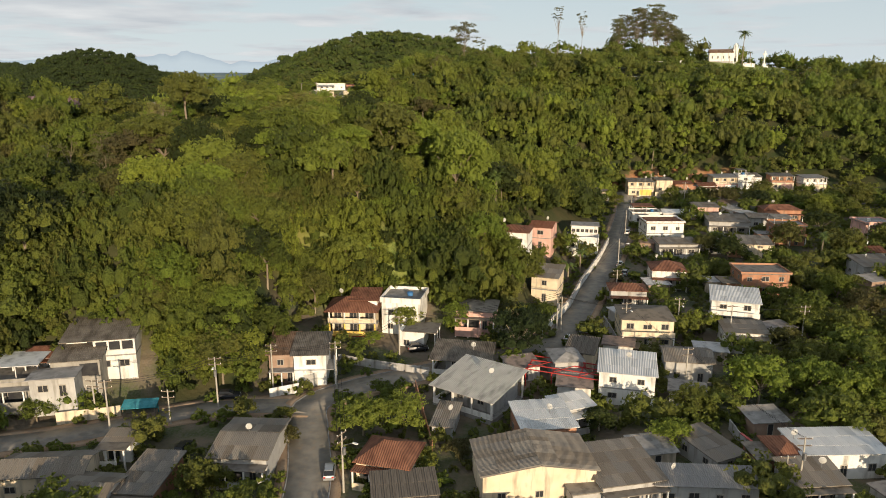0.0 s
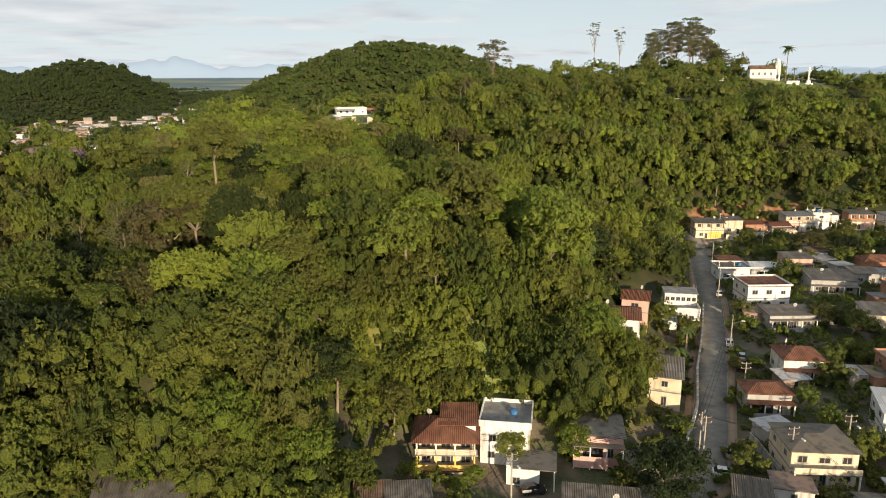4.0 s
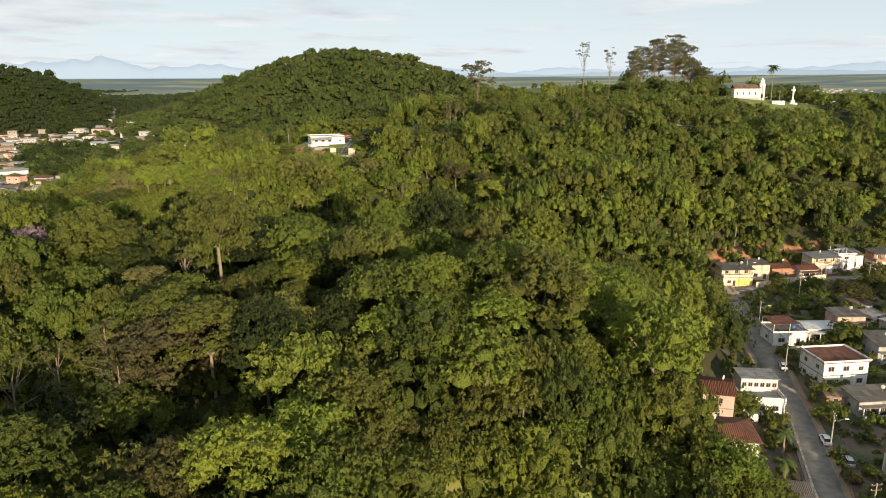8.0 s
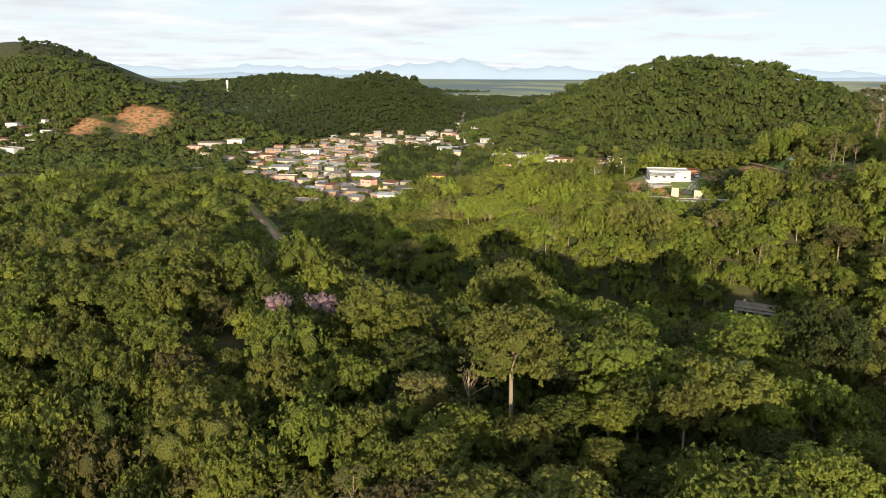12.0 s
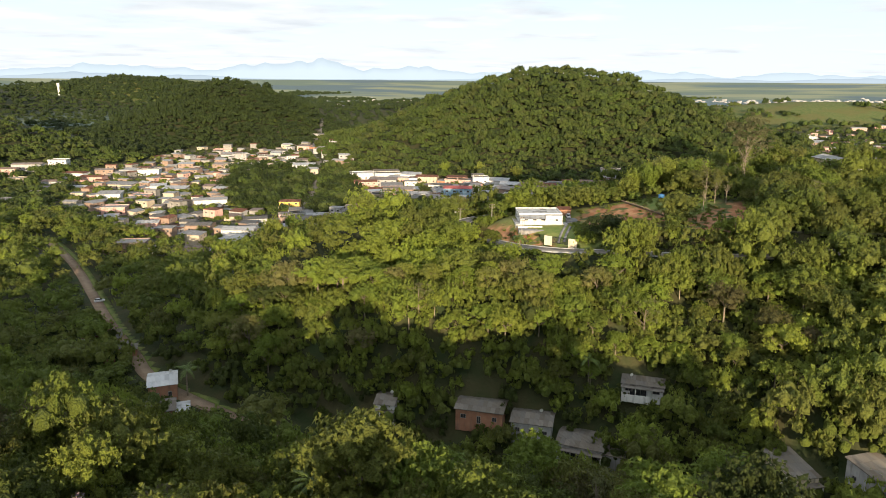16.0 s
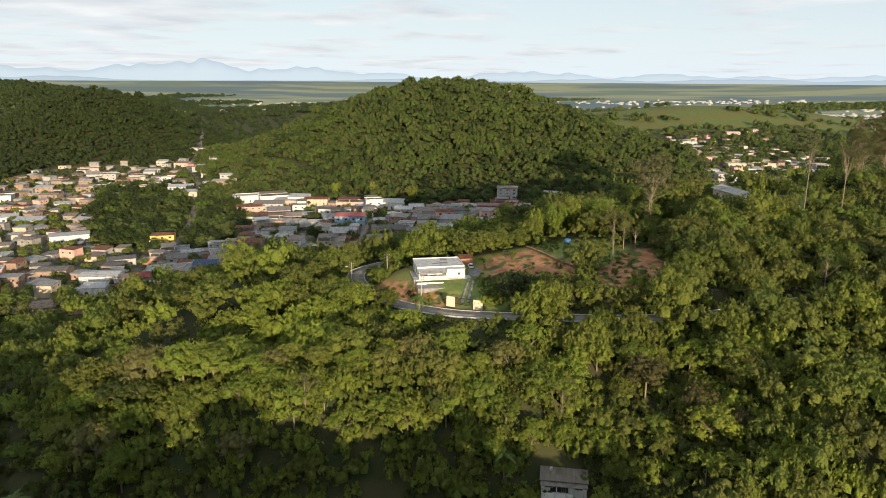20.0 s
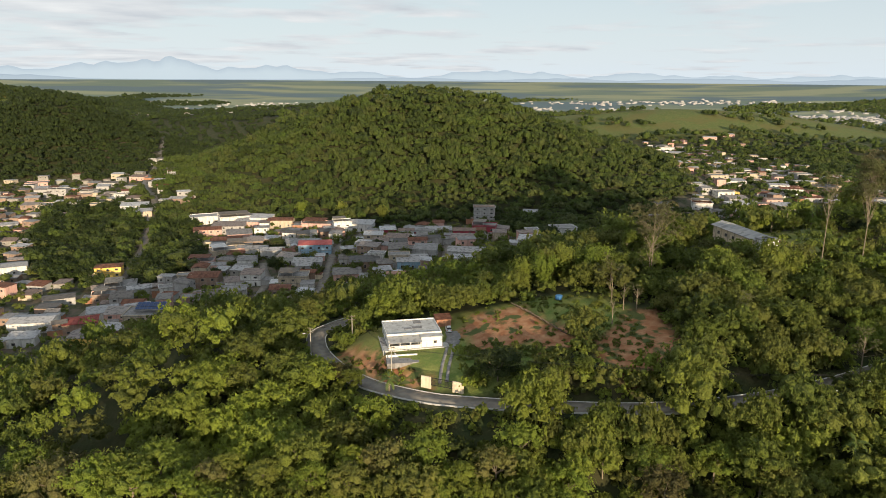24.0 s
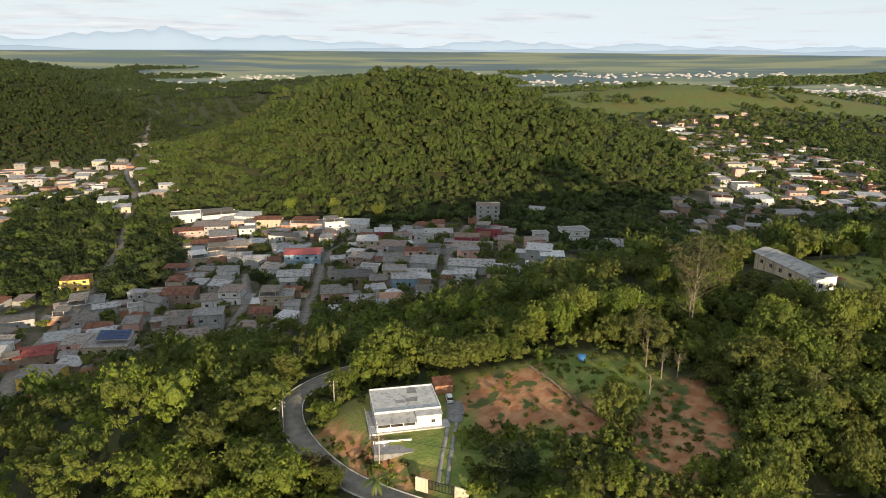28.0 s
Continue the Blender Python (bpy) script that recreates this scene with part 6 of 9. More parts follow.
def scatter(x0, x1, y0, y1, step):
    x, y = np.meshgrid(np.arange(x0, x1, float(step)), np.arange(y0, y1, float(step)))
    x[1::2] += step / 2
    x, y = x.ravel() + rng.uniform(-0.38, 0.38, x.size) * step, y.ravel() + rng.uniform(-0.38, 0.38, x.size) * step
    seen = (x > -75 - 1.15 * np.maximum(y - 20, 0)) & (x < 75 + 0.72 * y)
    return x[seen], y[seen]


def woods(name, x, y, protos, radius, tall, label):
    """Joins trees on the land into one mesh; on steep banks the crowns are taller."""
    vs, fs, ts, cs, n = [], [], [], [], 0
    z = height(x, y)
    steep = np.hypot(height(x + 2, y) - height(x - 2, y), height(x, y + 2) - height(x, y - 2)) / 4
    pick = rng.integers(0, len(protos), len(x))
    for k, (pv, pf, pc) in enumerate(protos):
        j = np.nonzero(pick == k)[0]
        if not len(j):
            continue
        a = rng.uniform(0, 6.283, len(j))
        r = radius * np.clip(rng.lognormal(0, 0.26, len(j)), 0.6, 1.7)
        hz = r * rng.uniform(0.8, 1.25, len(j)) * (1 + 0.6 * np.clip(steep[j], 0, 1))
        cs.append(np.tile(pc, len(j)))
        c, s = np.cos(a), np.sin(a)
        X = (pv[None, :, 0] * c[:, None] - pv[None, :, 1] * s[:, None]) * r[:, None] + x[j, None]
        Y = (pv[None, :, 0] * s[:, None] + pv[None, :, 1] * c[:, None]) * r[:, None] + y[j, None]
        base = z[j] + tall * rng.uniform(0.0, 1.5, len(j)) - 0.4
        Z = pv[None, :, 2] * hz[:, None] + base[:, None]
        vs.append(np.stack([X, Y, Z], -1).reshape(-1, 3))
        fs.append((pf[None] + (np.arange(len(j)) * len(pv))[:, None, None]).reshape(-1, 3) + n)
        n += len(vs[-1])
        stand = 0.5 + 0.5 * np.sin(x[j] * 0.045 + 2 * np.sin(y[j] * 0.03)) * np.cos(y[j] * 0.05)
        # lime zones: leaf hue and the sun's brightening both go into the tone
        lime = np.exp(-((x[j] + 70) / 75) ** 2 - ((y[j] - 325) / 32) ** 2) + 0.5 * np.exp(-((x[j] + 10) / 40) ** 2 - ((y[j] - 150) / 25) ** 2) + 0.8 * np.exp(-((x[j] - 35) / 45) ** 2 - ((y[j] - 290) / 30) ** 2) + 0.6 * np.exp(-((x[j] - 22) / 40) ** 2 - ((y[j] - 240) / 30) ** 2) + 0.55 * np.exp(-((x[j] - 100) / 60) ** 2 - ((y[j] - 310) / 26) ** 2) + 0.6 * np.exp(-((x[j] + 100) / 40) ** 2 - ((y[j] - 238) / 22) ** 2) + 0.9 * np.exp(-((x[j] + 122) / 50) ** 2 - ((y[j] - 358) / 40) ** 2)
        # the far left hill's cloud shade is put into its leaf tone
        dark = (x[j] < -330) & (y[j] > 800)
        t = 0.2 * stand + rng.beta(1.0, 1.25, len(j)) * 0.82 + np.where((y[j] > 250) & (y[j] < 520), 0.1, 0.03)
        t = np.where((y[j] > 250) & (y[j] < 540), 0.06 + t * 0.78, t)
        t = np.where(y[j] > 540, 0.10 + t * 0.52, t)
        t = 0.22 + 0.6 * t if name.startswith("yard") else t
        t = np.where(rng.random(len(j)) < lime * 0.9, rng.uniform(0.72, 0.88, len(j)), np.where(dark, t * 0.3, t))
        # woods beside the town: the shade over them is put into the tone
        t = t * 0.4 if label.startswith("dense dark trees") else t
        # larger undergrowth is darkened by colour for the deep shade it stands in
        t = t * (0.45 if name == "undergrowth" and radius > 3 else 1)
        t = 0.5 + 0.36 * t if name == "bank_scrub" else 0.72 + 0.28 * t if name == "dry_brush" else t
        ts.append(np.repeat(np.clip(t, 0, 0.8 if name.startswith(("yard", "under", "scrub")) else 1), len(pv)))
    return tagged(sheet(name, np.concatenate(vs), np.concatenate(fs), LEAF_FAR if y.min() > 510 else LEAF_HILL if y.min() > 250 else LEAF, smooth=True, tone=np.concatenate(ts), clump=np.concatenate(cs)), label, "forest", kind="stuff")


def wooded(x, y, gap):
    ok = ~((inside(x, y, VILLAGE) & ~inside(x, y, BACK_EDGE)) | inside(x, y, CLEARING) | inside(x, y, GATE_VIEW_GAP) | inside(x, y, LAWN) | inside(x, y, CORE))
    ok &= ~((inside(x, y, TOWN) & ~inside(x, y, POCKET) & (y < 890)) | inside(x, y, SLIP) | inside(x, y, BARE) | inside(x, y, SCRUB_SLOPE) | inside(x, y, QUARRY) | inside(x, y, EARTH_CUT) | inside(x, y + 22, QUARRY) | inside(x, y, QUARRY_EDGE) | inside(x, y + 18, QUARRY_EDGE) | inside(x, y, ROAD_VIEW_GAP))
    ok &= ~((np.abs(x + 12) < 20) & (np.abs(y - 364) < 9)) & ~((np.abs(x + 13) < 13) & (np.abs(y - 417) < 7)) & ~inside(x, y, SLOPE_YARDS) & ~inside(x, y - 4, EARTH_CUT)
    # the last polygon opens the camera's view of the chapel lawn
    ok &= ~inside(x, y, HALL_VIEW_LAWN) & ~(inside(x, y, GULCH) & (rng.random(x.shape) < 0.12)) & ~inside(x, y, [(138, 398), (165, 388), (195, 386), (214, 430), (150, 446)])
    ok &= ~(inside(x, y, RVILLAGE) & (rng.random(x.shape) < 0.55))
    ok &= ~((y > 1380) & (y < 1640) & (x > 150) & (rng.random(x.shape) < 0.62 + 0.36 * np.sign(np.sin(x * 0.021 + 2 * np.sin(y * 0.017)) * np.cos(y * 0.03) + 0.25)))
    ok &= ~((y > 560) & (height(x, y + 6) - height(x, y - 6) < -1.2))
    return ok & free_of_roads(x, y, gap) & free_of_houses(x, y, gap)


NEAR = [crown(8, 7, 14, 0.064, flat, 0.72) for flat in (0.7, 0.85, 1.0, 0.55, 0.8)]
MID = [crown(6, 5, 9, 0.078, flat, 0.74, skirt=0.34) for flat in (0.7, 0.85, 1.0, 0.55, 0.8)]
FAR = [crown(5, 0, 6, 0.15, flat, skirt=0.0, rough=0.7) for flat in (0.65, 0.8, 1.0, 0.55, 0.75)]
PLAIN = [crown(3, 0, 3, 0.2, flat, skirt=0.0) for flat in (0.45, 0.6)]


def plant(name, x0, x1, y0, y1, step, gap, protos, radius, tall, label):
    """A jittered stand of trees, with a second, offset one where the land is steep."""
    x, y = scatter(x0, x1, y0, y1, step)
    x2, y2 = scatter(x0 + step / 3, x1, y0 + step / 3, y1, step)
    st = np.hypot(height(x2 + 2, y2) - height(x2 - 2, y2), height(x2, y2 + 2) - height(x2, y2 - 2)) / 4
    first = len(x)
    x, y = np.concatenate([x, x2[st > 0.42]]), np.concatenate([y, y2[st > 0.42]])
    k = wooded(x, y, gap) & (name == "wood" or ~inside(x, y, HILLTOP)) & (~inside(x, y, STAND) | ((np.arange(len(x)) >= first) & (y < 165))) & ~inside(x, y, SUNNY_STAND)
    k &= (name != "wood") | inside(x, y, HILLTOP)
    return woods("forest", x[k], y[k], protos, radius, tall, label)


HILLTOP = [(-118, 336), (-60, 338), (0, 336), (60, 345), (78, 400), (40, 432), (-20, 436), (-80, 428), (-110, 400)]


# trees of the near hill that stand alone, each with trunk and limbs
def limb(bm, a, b, r0, r1, sides=6):
    """A tapered round piece from a to b."""
    a, b = Vector(a), Vector(b)
    q = (b - a).to_track_quat("Z", "Y").to_matrix()
    rings = []
    for c, r in ((a, r0), (b, r1)):
        rings.append([bm.verts.new(c + q @ Vector((r * math.cos(6.2832 * k / sides), r * math.sin(6.2832 * k / sides), 0))) for k in range(sides)])
    for k in range(sides):
        bm.faces.new((rings[0][k], rings[0][(k + 1) % sides], rings[1][(k + 1) % sides], rings[1][k]))
    bm.faces.new(rings[1])


def tree_model(kind, lobes, sprays, leaves, size, flat, stem, leaf):
    """A tree of unit crown radius standing on its base: trunk with limbs, crown."""
    base = new(kind)
    v, f, c = crown(lobes, sprays, leaves, size, flat, 0.7)
    v[:, 2] += stem
    sheet("crown", v, f, leaf, base, True, clump=c)
    bm = bmesh.new()
    top = Vector((rng.uniform(-0.1, 0.1), rng.uniform(-0.1, 0.1), stem + 0.15))
    limb(bm, (0, 0, -1.3), top, 0.055, 0.032, 8)
    for k in range(6):
        a = k * 1.05 + rng.uniform(-0.3, 0.3)
        b = top + Vector((math.cos(a) * rng.uniform(0.35, 0.6), math.sin(a) * rng.uniform(0.35, 0.6), rng.uniform(0.25, 0.7) * flat))
        limb(bm, top * rng.uniform(0.8, 1.0), b, 0.026, 0.007, 5)
    part("trunk", bm, BARK, base)
    return base


# the second five wear the brighter leaves that stand in for sunlit crowns
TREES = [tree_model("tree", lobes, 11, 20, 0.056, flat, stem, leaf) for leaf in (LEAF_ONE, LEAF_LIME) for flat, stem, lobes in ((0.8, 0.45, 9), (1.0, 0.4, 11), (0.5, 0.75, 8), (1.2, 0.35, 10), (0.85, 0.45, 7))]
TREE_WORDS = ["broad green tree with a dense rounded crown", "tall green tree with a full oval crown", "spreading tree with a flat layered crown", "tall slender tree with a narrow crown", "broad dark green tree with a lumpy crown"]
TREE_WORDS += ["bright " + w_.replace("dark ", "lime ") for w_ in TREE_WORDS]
TREES.append(tree_model("tree", 12, 11, 18, 0.044, 0.95, 0.35, LEAF_MANGO))
TREES += [tree_model("tree", lobes, 8, 13, 0.06, flat, stem, leaf) for leaf in (LEAF_ONE, LEAF_LIME) for flat, stem, lobes in ((0.5, 0.6, 7), (0.68, 0.5, 8), (0.95, 0.4, 9))]
TREE_WORDS.append("dense round mango tree with dark glossy leaves")
TREE_WORDS += [c_ + w_ for c_ in ("green hillside ", "sunlit lime green hillside ") for w_ in ("tree with a flat spreading crown", "tree with a layered crown", "tree with a full domed crown")]
FIRST = set()


def tree(x, y, r, kind=None, stretch=1.0, drop=0.0, group="trees of the near wood"):
    k = int(rng.integers(0, 5)) if kind is None else kind
    m = pose(x, y, float(height(x, y)) - drop, 0, 0, rng.uniform(0, 360)) @ Matrix.Diagonal((r, r, r * stretch, 1))
    if k not in FIRST:
        FIRST.add(k)
        TREES[k].matrix_basis = m
        return tagged(TREES[k], TREE_WORDS[k], "tree", group)
    return tagged(copy_thing(TREES[k], pose(0, 0, 0)), TREE_WORDS[k], "tree", group), m


def put_tree(*a, **k):
    made = tree(*a, **k)
    if isinstance(made, tuple):
        made[0].matrix_basis = made[1]


STAND = [(-85, 112), (25, 112), (25, 256), (-85, 256)]
x, y = scatter(-85, 25, 112, 256, 8.8)
k = wooded(x, y, 1.5) & inside(x, y, STAND)
for tx, ty in zip(x[k], y[k]):
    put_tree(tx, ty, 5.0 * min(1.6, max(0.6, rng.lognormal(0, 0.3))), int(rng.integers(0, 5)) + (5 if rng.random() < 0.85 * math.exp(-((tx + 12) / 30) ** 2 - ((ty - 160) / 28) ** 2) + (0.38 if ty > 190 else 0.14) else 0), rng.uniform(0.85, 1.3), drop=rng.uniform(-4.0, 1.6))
SUNNY_STAND = [(-158, 300), (-112, 296), (10, 300), (14, 338), (-60, 341), (-118, 344), (-152, 352)]
x, y = scatter(-160, 15, 295, 353, 7.6)
k = wooded(x, y, 1.5) & inside(x, y, SUNNY_STAND) & (height(x, y) > 24)
for tx, ty in zip(x[k], y[k]):
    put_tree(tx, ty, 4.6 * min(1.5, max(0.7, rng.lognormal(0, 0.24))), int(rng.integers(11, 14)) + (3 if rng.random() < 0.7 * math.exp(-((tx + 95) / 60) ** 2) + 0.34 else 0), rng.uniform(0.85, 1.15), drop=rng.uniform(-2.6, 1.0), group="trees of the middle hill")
UNDER = [crown(5, 2, 9, 0.13, 0.75, 0.78, skirt=0.2) for _ in range(4)]
x, y = scatter(-110, 30, 104, 240, 4.4)
k = wooded(x, y, 1.0) & inside(x, y, [(-110, 100), (30, 100), (30, 245), (-110, 245)])
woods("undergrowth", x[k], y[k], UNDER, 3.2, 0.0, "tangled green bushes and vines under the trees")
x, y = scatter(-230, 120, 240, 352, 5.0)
k = ~inside(x, y, VILLAGE) & ~inside(x, y, GATE_VIEW_GAP) & free_of_roads(x, y, 1.0) & free_of_houses(x, y, -0.4) & (rng.random(x.shape) < 0.95)
woods("undergrowth", x[k], y[k], UNDER, 3.2, 0.0, "shrubs and creepers in the hollow, coloured dark for its shade")
x, y = scatter(-88, -42, 110, 134, 4.4)
k = free_of_roads(x, y, 1.5) & free_of_houses(x, y, -1.0) & ~((np.abs(x - -57.9) < 9) & (y < 116.0))
woods("undergrowth", x[k], y[k], MID, 3.1, 0.5, "bushy trees on the steep bank above the street")
x, y = scatter(-42, 14, 126, 168, 4.2)
k = free_of_roads(x, y, 1.5) & free_of_houses(x, y, -0.5) & inside(x, y, BACK_EDGE)
woods("undergrowth", x[k], y[k], MID, 2.9, 0.4, "bushy trees on the bank behind the upper houses")
x, y = scatter(-140, 60, 306, 331, 3.9)
k = free_of_roads(x, y, 1.5) & free_of_houses(x, y, 0.4)
woods("undergrowth", x[k], y[k], MID, 2.9, 0.2, "bushy trees on the steep bank above the hollow")
x, y = scatter(-125, 95, 338, 440, 4.6)
k = ~inside(x, y, CLEARING) & ~inside(x, y, BARE) & ~inside(x, y, SCRUB_SLOPE) & ~inside(x, y, SLIP) & ~inside(x, y, PAD) & ~inside(x, y, HALL_VIEW_LAWN) & ~inside(x, y, GATE_VIEW_GAP) & ~inside(x, y, ROAD_VIEW_GAP) & free_of_roads(x, y, 0.8) & free_of_houses(x, y, 0.5)
woods("undergrowth", x[k], y[k], UNDER, 2.6, 0.0, "low bushes under the trees of the hill road")
x, y = scatter(130, 222, 380, 450, 4.2)
k = ~inside(x, y, LAWN) & ~wooded(x, y, 1.0) & free_of_houses(x, y, 0.5)
woods("undergrowth", x[k], y[k], UNDER, 2.4, 0.0, "low bushes below the ridge lawn")
plant("forest", -150, 200, 60, 255, 6.8, 1.5, NEAR, 4.4, 2.6, "dense green broadleaf forest on the near hill")
plant("forest", -330, -150, 60, 255, 7.4, 1.5, MID, 4.7, 2.6, "dense dark forest on the flank of the hill")
plant("forest", -480, 330, 255, 520, 8.2, 2.0, MID, 5.0, 2.8, "dense sunlit broadleaf forest on the middle hill")
plant("wood", -130, 90, 330, 440, 7.3, 2.0, NEAR, 4.7, 2.4, "dense broadleaf trees round the hill road")
x, y = scatter(-52, 26, 334, 342.5, 4.4)
k = free_of_roads(x, y, 1.2) & free_of_houses(x, y, 1.0) & ((x > -16) | (y < 339))
woods("forest", x[k], y[k], MID, 3.5, 3.3, "leafy trees along the lower edge of the hill road")
plant("forest", -900, 560, 520, 1250, 6.9, 2.0, FAR, 4.5, 1.2, "dense forest on the far round hill")
plant("forest", -2100, 1100, 1250, 2150, 18.5, 2.0, PLAIN, 7.6, 1.0, "scattered woods on the plain")
x, y = scatter(-2600, 2300, 1750, 3100, 17.0)
patch = np.sin(x * 0.0046 + 1.7 * np.sin(y * 0.0031)) + 0.8 * np.sin(y * 0.0102 + 0.9 * np.sin(x * 0.0027)) + 0.5 * np.sin(x * 0.013 - y * 0.007)
k = patch > np.where(x < 100, -0.25, 0.25) + np.clip((y - 2200) / 900, 0, 1) * 0.8
woods("forest", x[k], y[k], PLAIN, 8.0, 0.4, "dark woods scattered over the plain")
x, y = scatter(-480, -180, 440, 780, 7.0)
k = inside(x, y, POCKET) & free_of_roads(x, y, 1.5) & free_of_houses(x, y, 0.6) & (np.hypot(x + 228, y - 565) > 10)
woods("forest", x[k], y[k], MID, 4.6, 1.6, "dense dark trees with shade put into their tone, filling the hollow beside the town")
x, y = scatter(-170, 40, 200, 268, 12.0)
k = wooded(x, y, 2.0) & (rng.random(x.shape) < 0.75)
woods("forest", x[k], y[k], NEAR, 4.6, 5.0, "tall trees rising above the back of the near hill")
# trees among the houses of the town
x, y = scatter(-480, 30, 440, 1120, 7.5)
k = inside(x, y, TOWN) & ~inside(x, y, CORE) & free_of_roads(x, y, 1.5) & free_of_houses(x, y, -0.3) & ~inside(x, y, POCKET) & (rng.random(x.shape) < 0.75)
woods("town_trees", x[k], y[k], FAR, 3.0, 0.6, "green trees between the houses of the town")
x, y = scatter(-230, 30, 500, 690, 6)
k = inside(x, y, CORE) & free_of_roads(x, y, 1.0) & free_of_houses(x, y, -0.8) & (rng.random(x.shape) < 0.8)
woods("town_trees", x[k], y[k], MID, 2.8, 0.6, "small green trees in the yards of the town")
# tall trees added south of the village, mostly out of view, to shade its front
x, y = scatter(-75, 95, 46, 84, 9.0)
k = free_of_roads(x, y, 2.0) & ((x < -24) | (x > 34)) & free_of_houses(x, y, 1.0)
woods("yard_trees", x[k], y[k], NEAR, 4.0, 2.5, "added tall trees south of the village that shade its front")
x, y = scatter(62, 235, 95, 285, 9.5)
k = inside(x, y, VILLAGE) & (x > 40 + 0.18 * y) & free_of_roads(x, y, 2.5) & free_of_houses(x, y, 1.5) & (rng.random(x.shape) < np.where((x < 128) & (y > 180) & (y < 268), 0.12, 0.7))
woods("yard_trees", x[k], y[k], NEAR, 4.2, 1.2, "broad mango trees in the eastern yards of the village")
# trees and bushes in the yards of the near village
x, y = scatter(-110, 230, 60, 290, 7.0)
k = inside(x, y, VILLAGE) & free_of_roads(x, y, 1.5) & free_of_houses(x, y, 0.6) & (rng.random(x.shape) < np.where((x > 75) & ((x > 128) | (y < 180)), 0.75, 0.36))
woods("yard_trees", x[k], y[k], MID, 3.0, 0.9, "leafy fruit trees in the yards of the village")
x, y = scatter(-110, 230, 60, 290, 3.7)
k = inside(x, y, VILLAGE) & free_of_roads(x, y, 0.8) & free_of_houses(x, y, -0.5) & (rng.random(x.shape) < 0.85)
woods("yard_bushes", x[k], y[k], UNDER, 1.75, 0.0, "green bushes and weeds in the yards")

x, y = scatter(-40, 16, 140, 160, 2.5)
k = (inside(x, y, GRASS_BANK) | inside(x, y - 5, GRASS_BANK)) & free_of_houses(x, y, 0.3)
woods("bank_scrub", x[k], y[k], UNDER, 1.5, 0.0, "sunlit yellow-green creepers and grass on the bank behind the houses")
x, y = scatter(-90, -26, 108, 128, 3.4)
k = free_of_roads(x, y, 1.5) & free_of_houses(x, y, -0.5) & ~((np.abs(x + 57.9) < 8) & (y < 115.5)) & (y > 112)
woods("bank_scrub", x[k], y[k], UNDER, 2.2, 0.0, "green creepers hanging over the bank above the street")

x, y = scatter(-70, -44, 110, 122, 2.0)
k = free_of_houses(x, y, -0.6) & ((np.abs(x + 57.9) > 6.5) | (y > 115.5)) & free_of_roads(x, y, 2.0)
woods("bank_scrub", x[k], y[k], UNDER, 1.9, 0.0, "green creepers on the bank behind a pale house")

# ---- single trees of the village and the hill road ----
for tx, ty, r, s in ((-47.0, 113.5, 3.4, 1.5), (-43.0, 113.0, 3.8, 1.5), (-39.0, 114.5, 4.0, 1.6), (-35.2, 117.0, 3.8, 1.5), (-44.5, 118.5, 4.6, 1.4), (-38.5, 120.5, 4.8, 1.4), (-32.5, 122.5, 4.0, 1.4), (-50.5, 118.0, 4.2, 1.4)):
    put_tree(tx, ty, r, int(rng.choice((1, 3, 6))), s, drop=2.0, group="trees of the near wood")
for tx, ty, r, k, s in ((14.7, 125.5, 6.0, 10, 1.1), (-12.5, 97.7, 4.2, 5, 1.0), (-6.0, 98.4, 4.0, 9, 1.0), (-7.3, 135.9, 3.1, 6, 1.25), (2.7, 136.4, 2.8, 8, 1.3), (6.8, 147.6, 3.6, 0, 1.2), (3.2, 148.5, 3.4, 9, 1.2), (10.6, 147.5, 3.2, 1, 1.2), (-14.0, 131.5, 1.8, 5, 1.0), (-16.4, 129.1, 1.6, 7, 1.0), (51.9, 106.7, 5.4, 9, 1.0), (62.3, 108.8, 4.8, 5, 1.0), (65.8, 104.7, 4.5, 9, 1.0), (71.6, 106.7, 4.2, 5, 1.0),
                        (77.1, 138.9, 4.4, 1, 1.1), (90.0, 141.5, 5.0, 4, 1.0), (78.8, 186.6, 5.0, 0, 0.9), (74.6, 192.3, 4.2, 2, 0.9), (33.9, 93.6, 3.4, 5, 0.9), (40.3, 103.8, 3.6, 4, 0.9), (24.1, 98.5, 2.6, 1, 0.9), (2.3, 91.1, 2.2, 0, 0.9), (90.8, 154.1, 4.6, 4, 1.0)):
    put_tree(tx, ty, r, k, s, group="garden trees of the village")
for tx, ty, r, k, s in ((100.7, 198.3, 5.2, 4, 1.0), (116.7, 211.6, 5.5, 0, 1.0), (111.5, 186.6, 5.0, 1, 1.1), (88.6, 171.2, 4.0, 0, 1.0), (103.0, 253.1, 6.0, 2, 0.8), (113.3, 248.3, 5.2, 2, 0.9), (133.3, 243.6, 5.0, 4, 0.9), (152.8, 253.1, 5.5, 4, 1.0), (19.1, 155.9, 4.6, 1, 1.1), (13.6, 153.7, 5.0, 0, 1.1), (31.9, 190.8, 2.6, 1, 1.0),
                        (43.8, 169.9, 2.2, 0, 0.8), (-25.4, 101.1, 2.0, 0, 0.9), (-23.3, 95.4, 2.0, 4, 0.9), (-63.5, 99.8, 3.0, 4, 0.8), (-30.4, 84.0, 2.4, 0, 0.9), (65.3, 260.1, 3.0, 0, 0.9), (77.9, 248.7, 2.5, 1, 0.9), (90.9, 248.2, 3.4, 4, 0.9), (66.6, 127.5, 3.4, 1, 0.9), (60.8, 146.7, 2.8, 0, 0.9), (53.6, 137.0, 3.0, 4, 0.8)):
    put_tree(tx, ty, r, k, s, group="garden trees of the village")


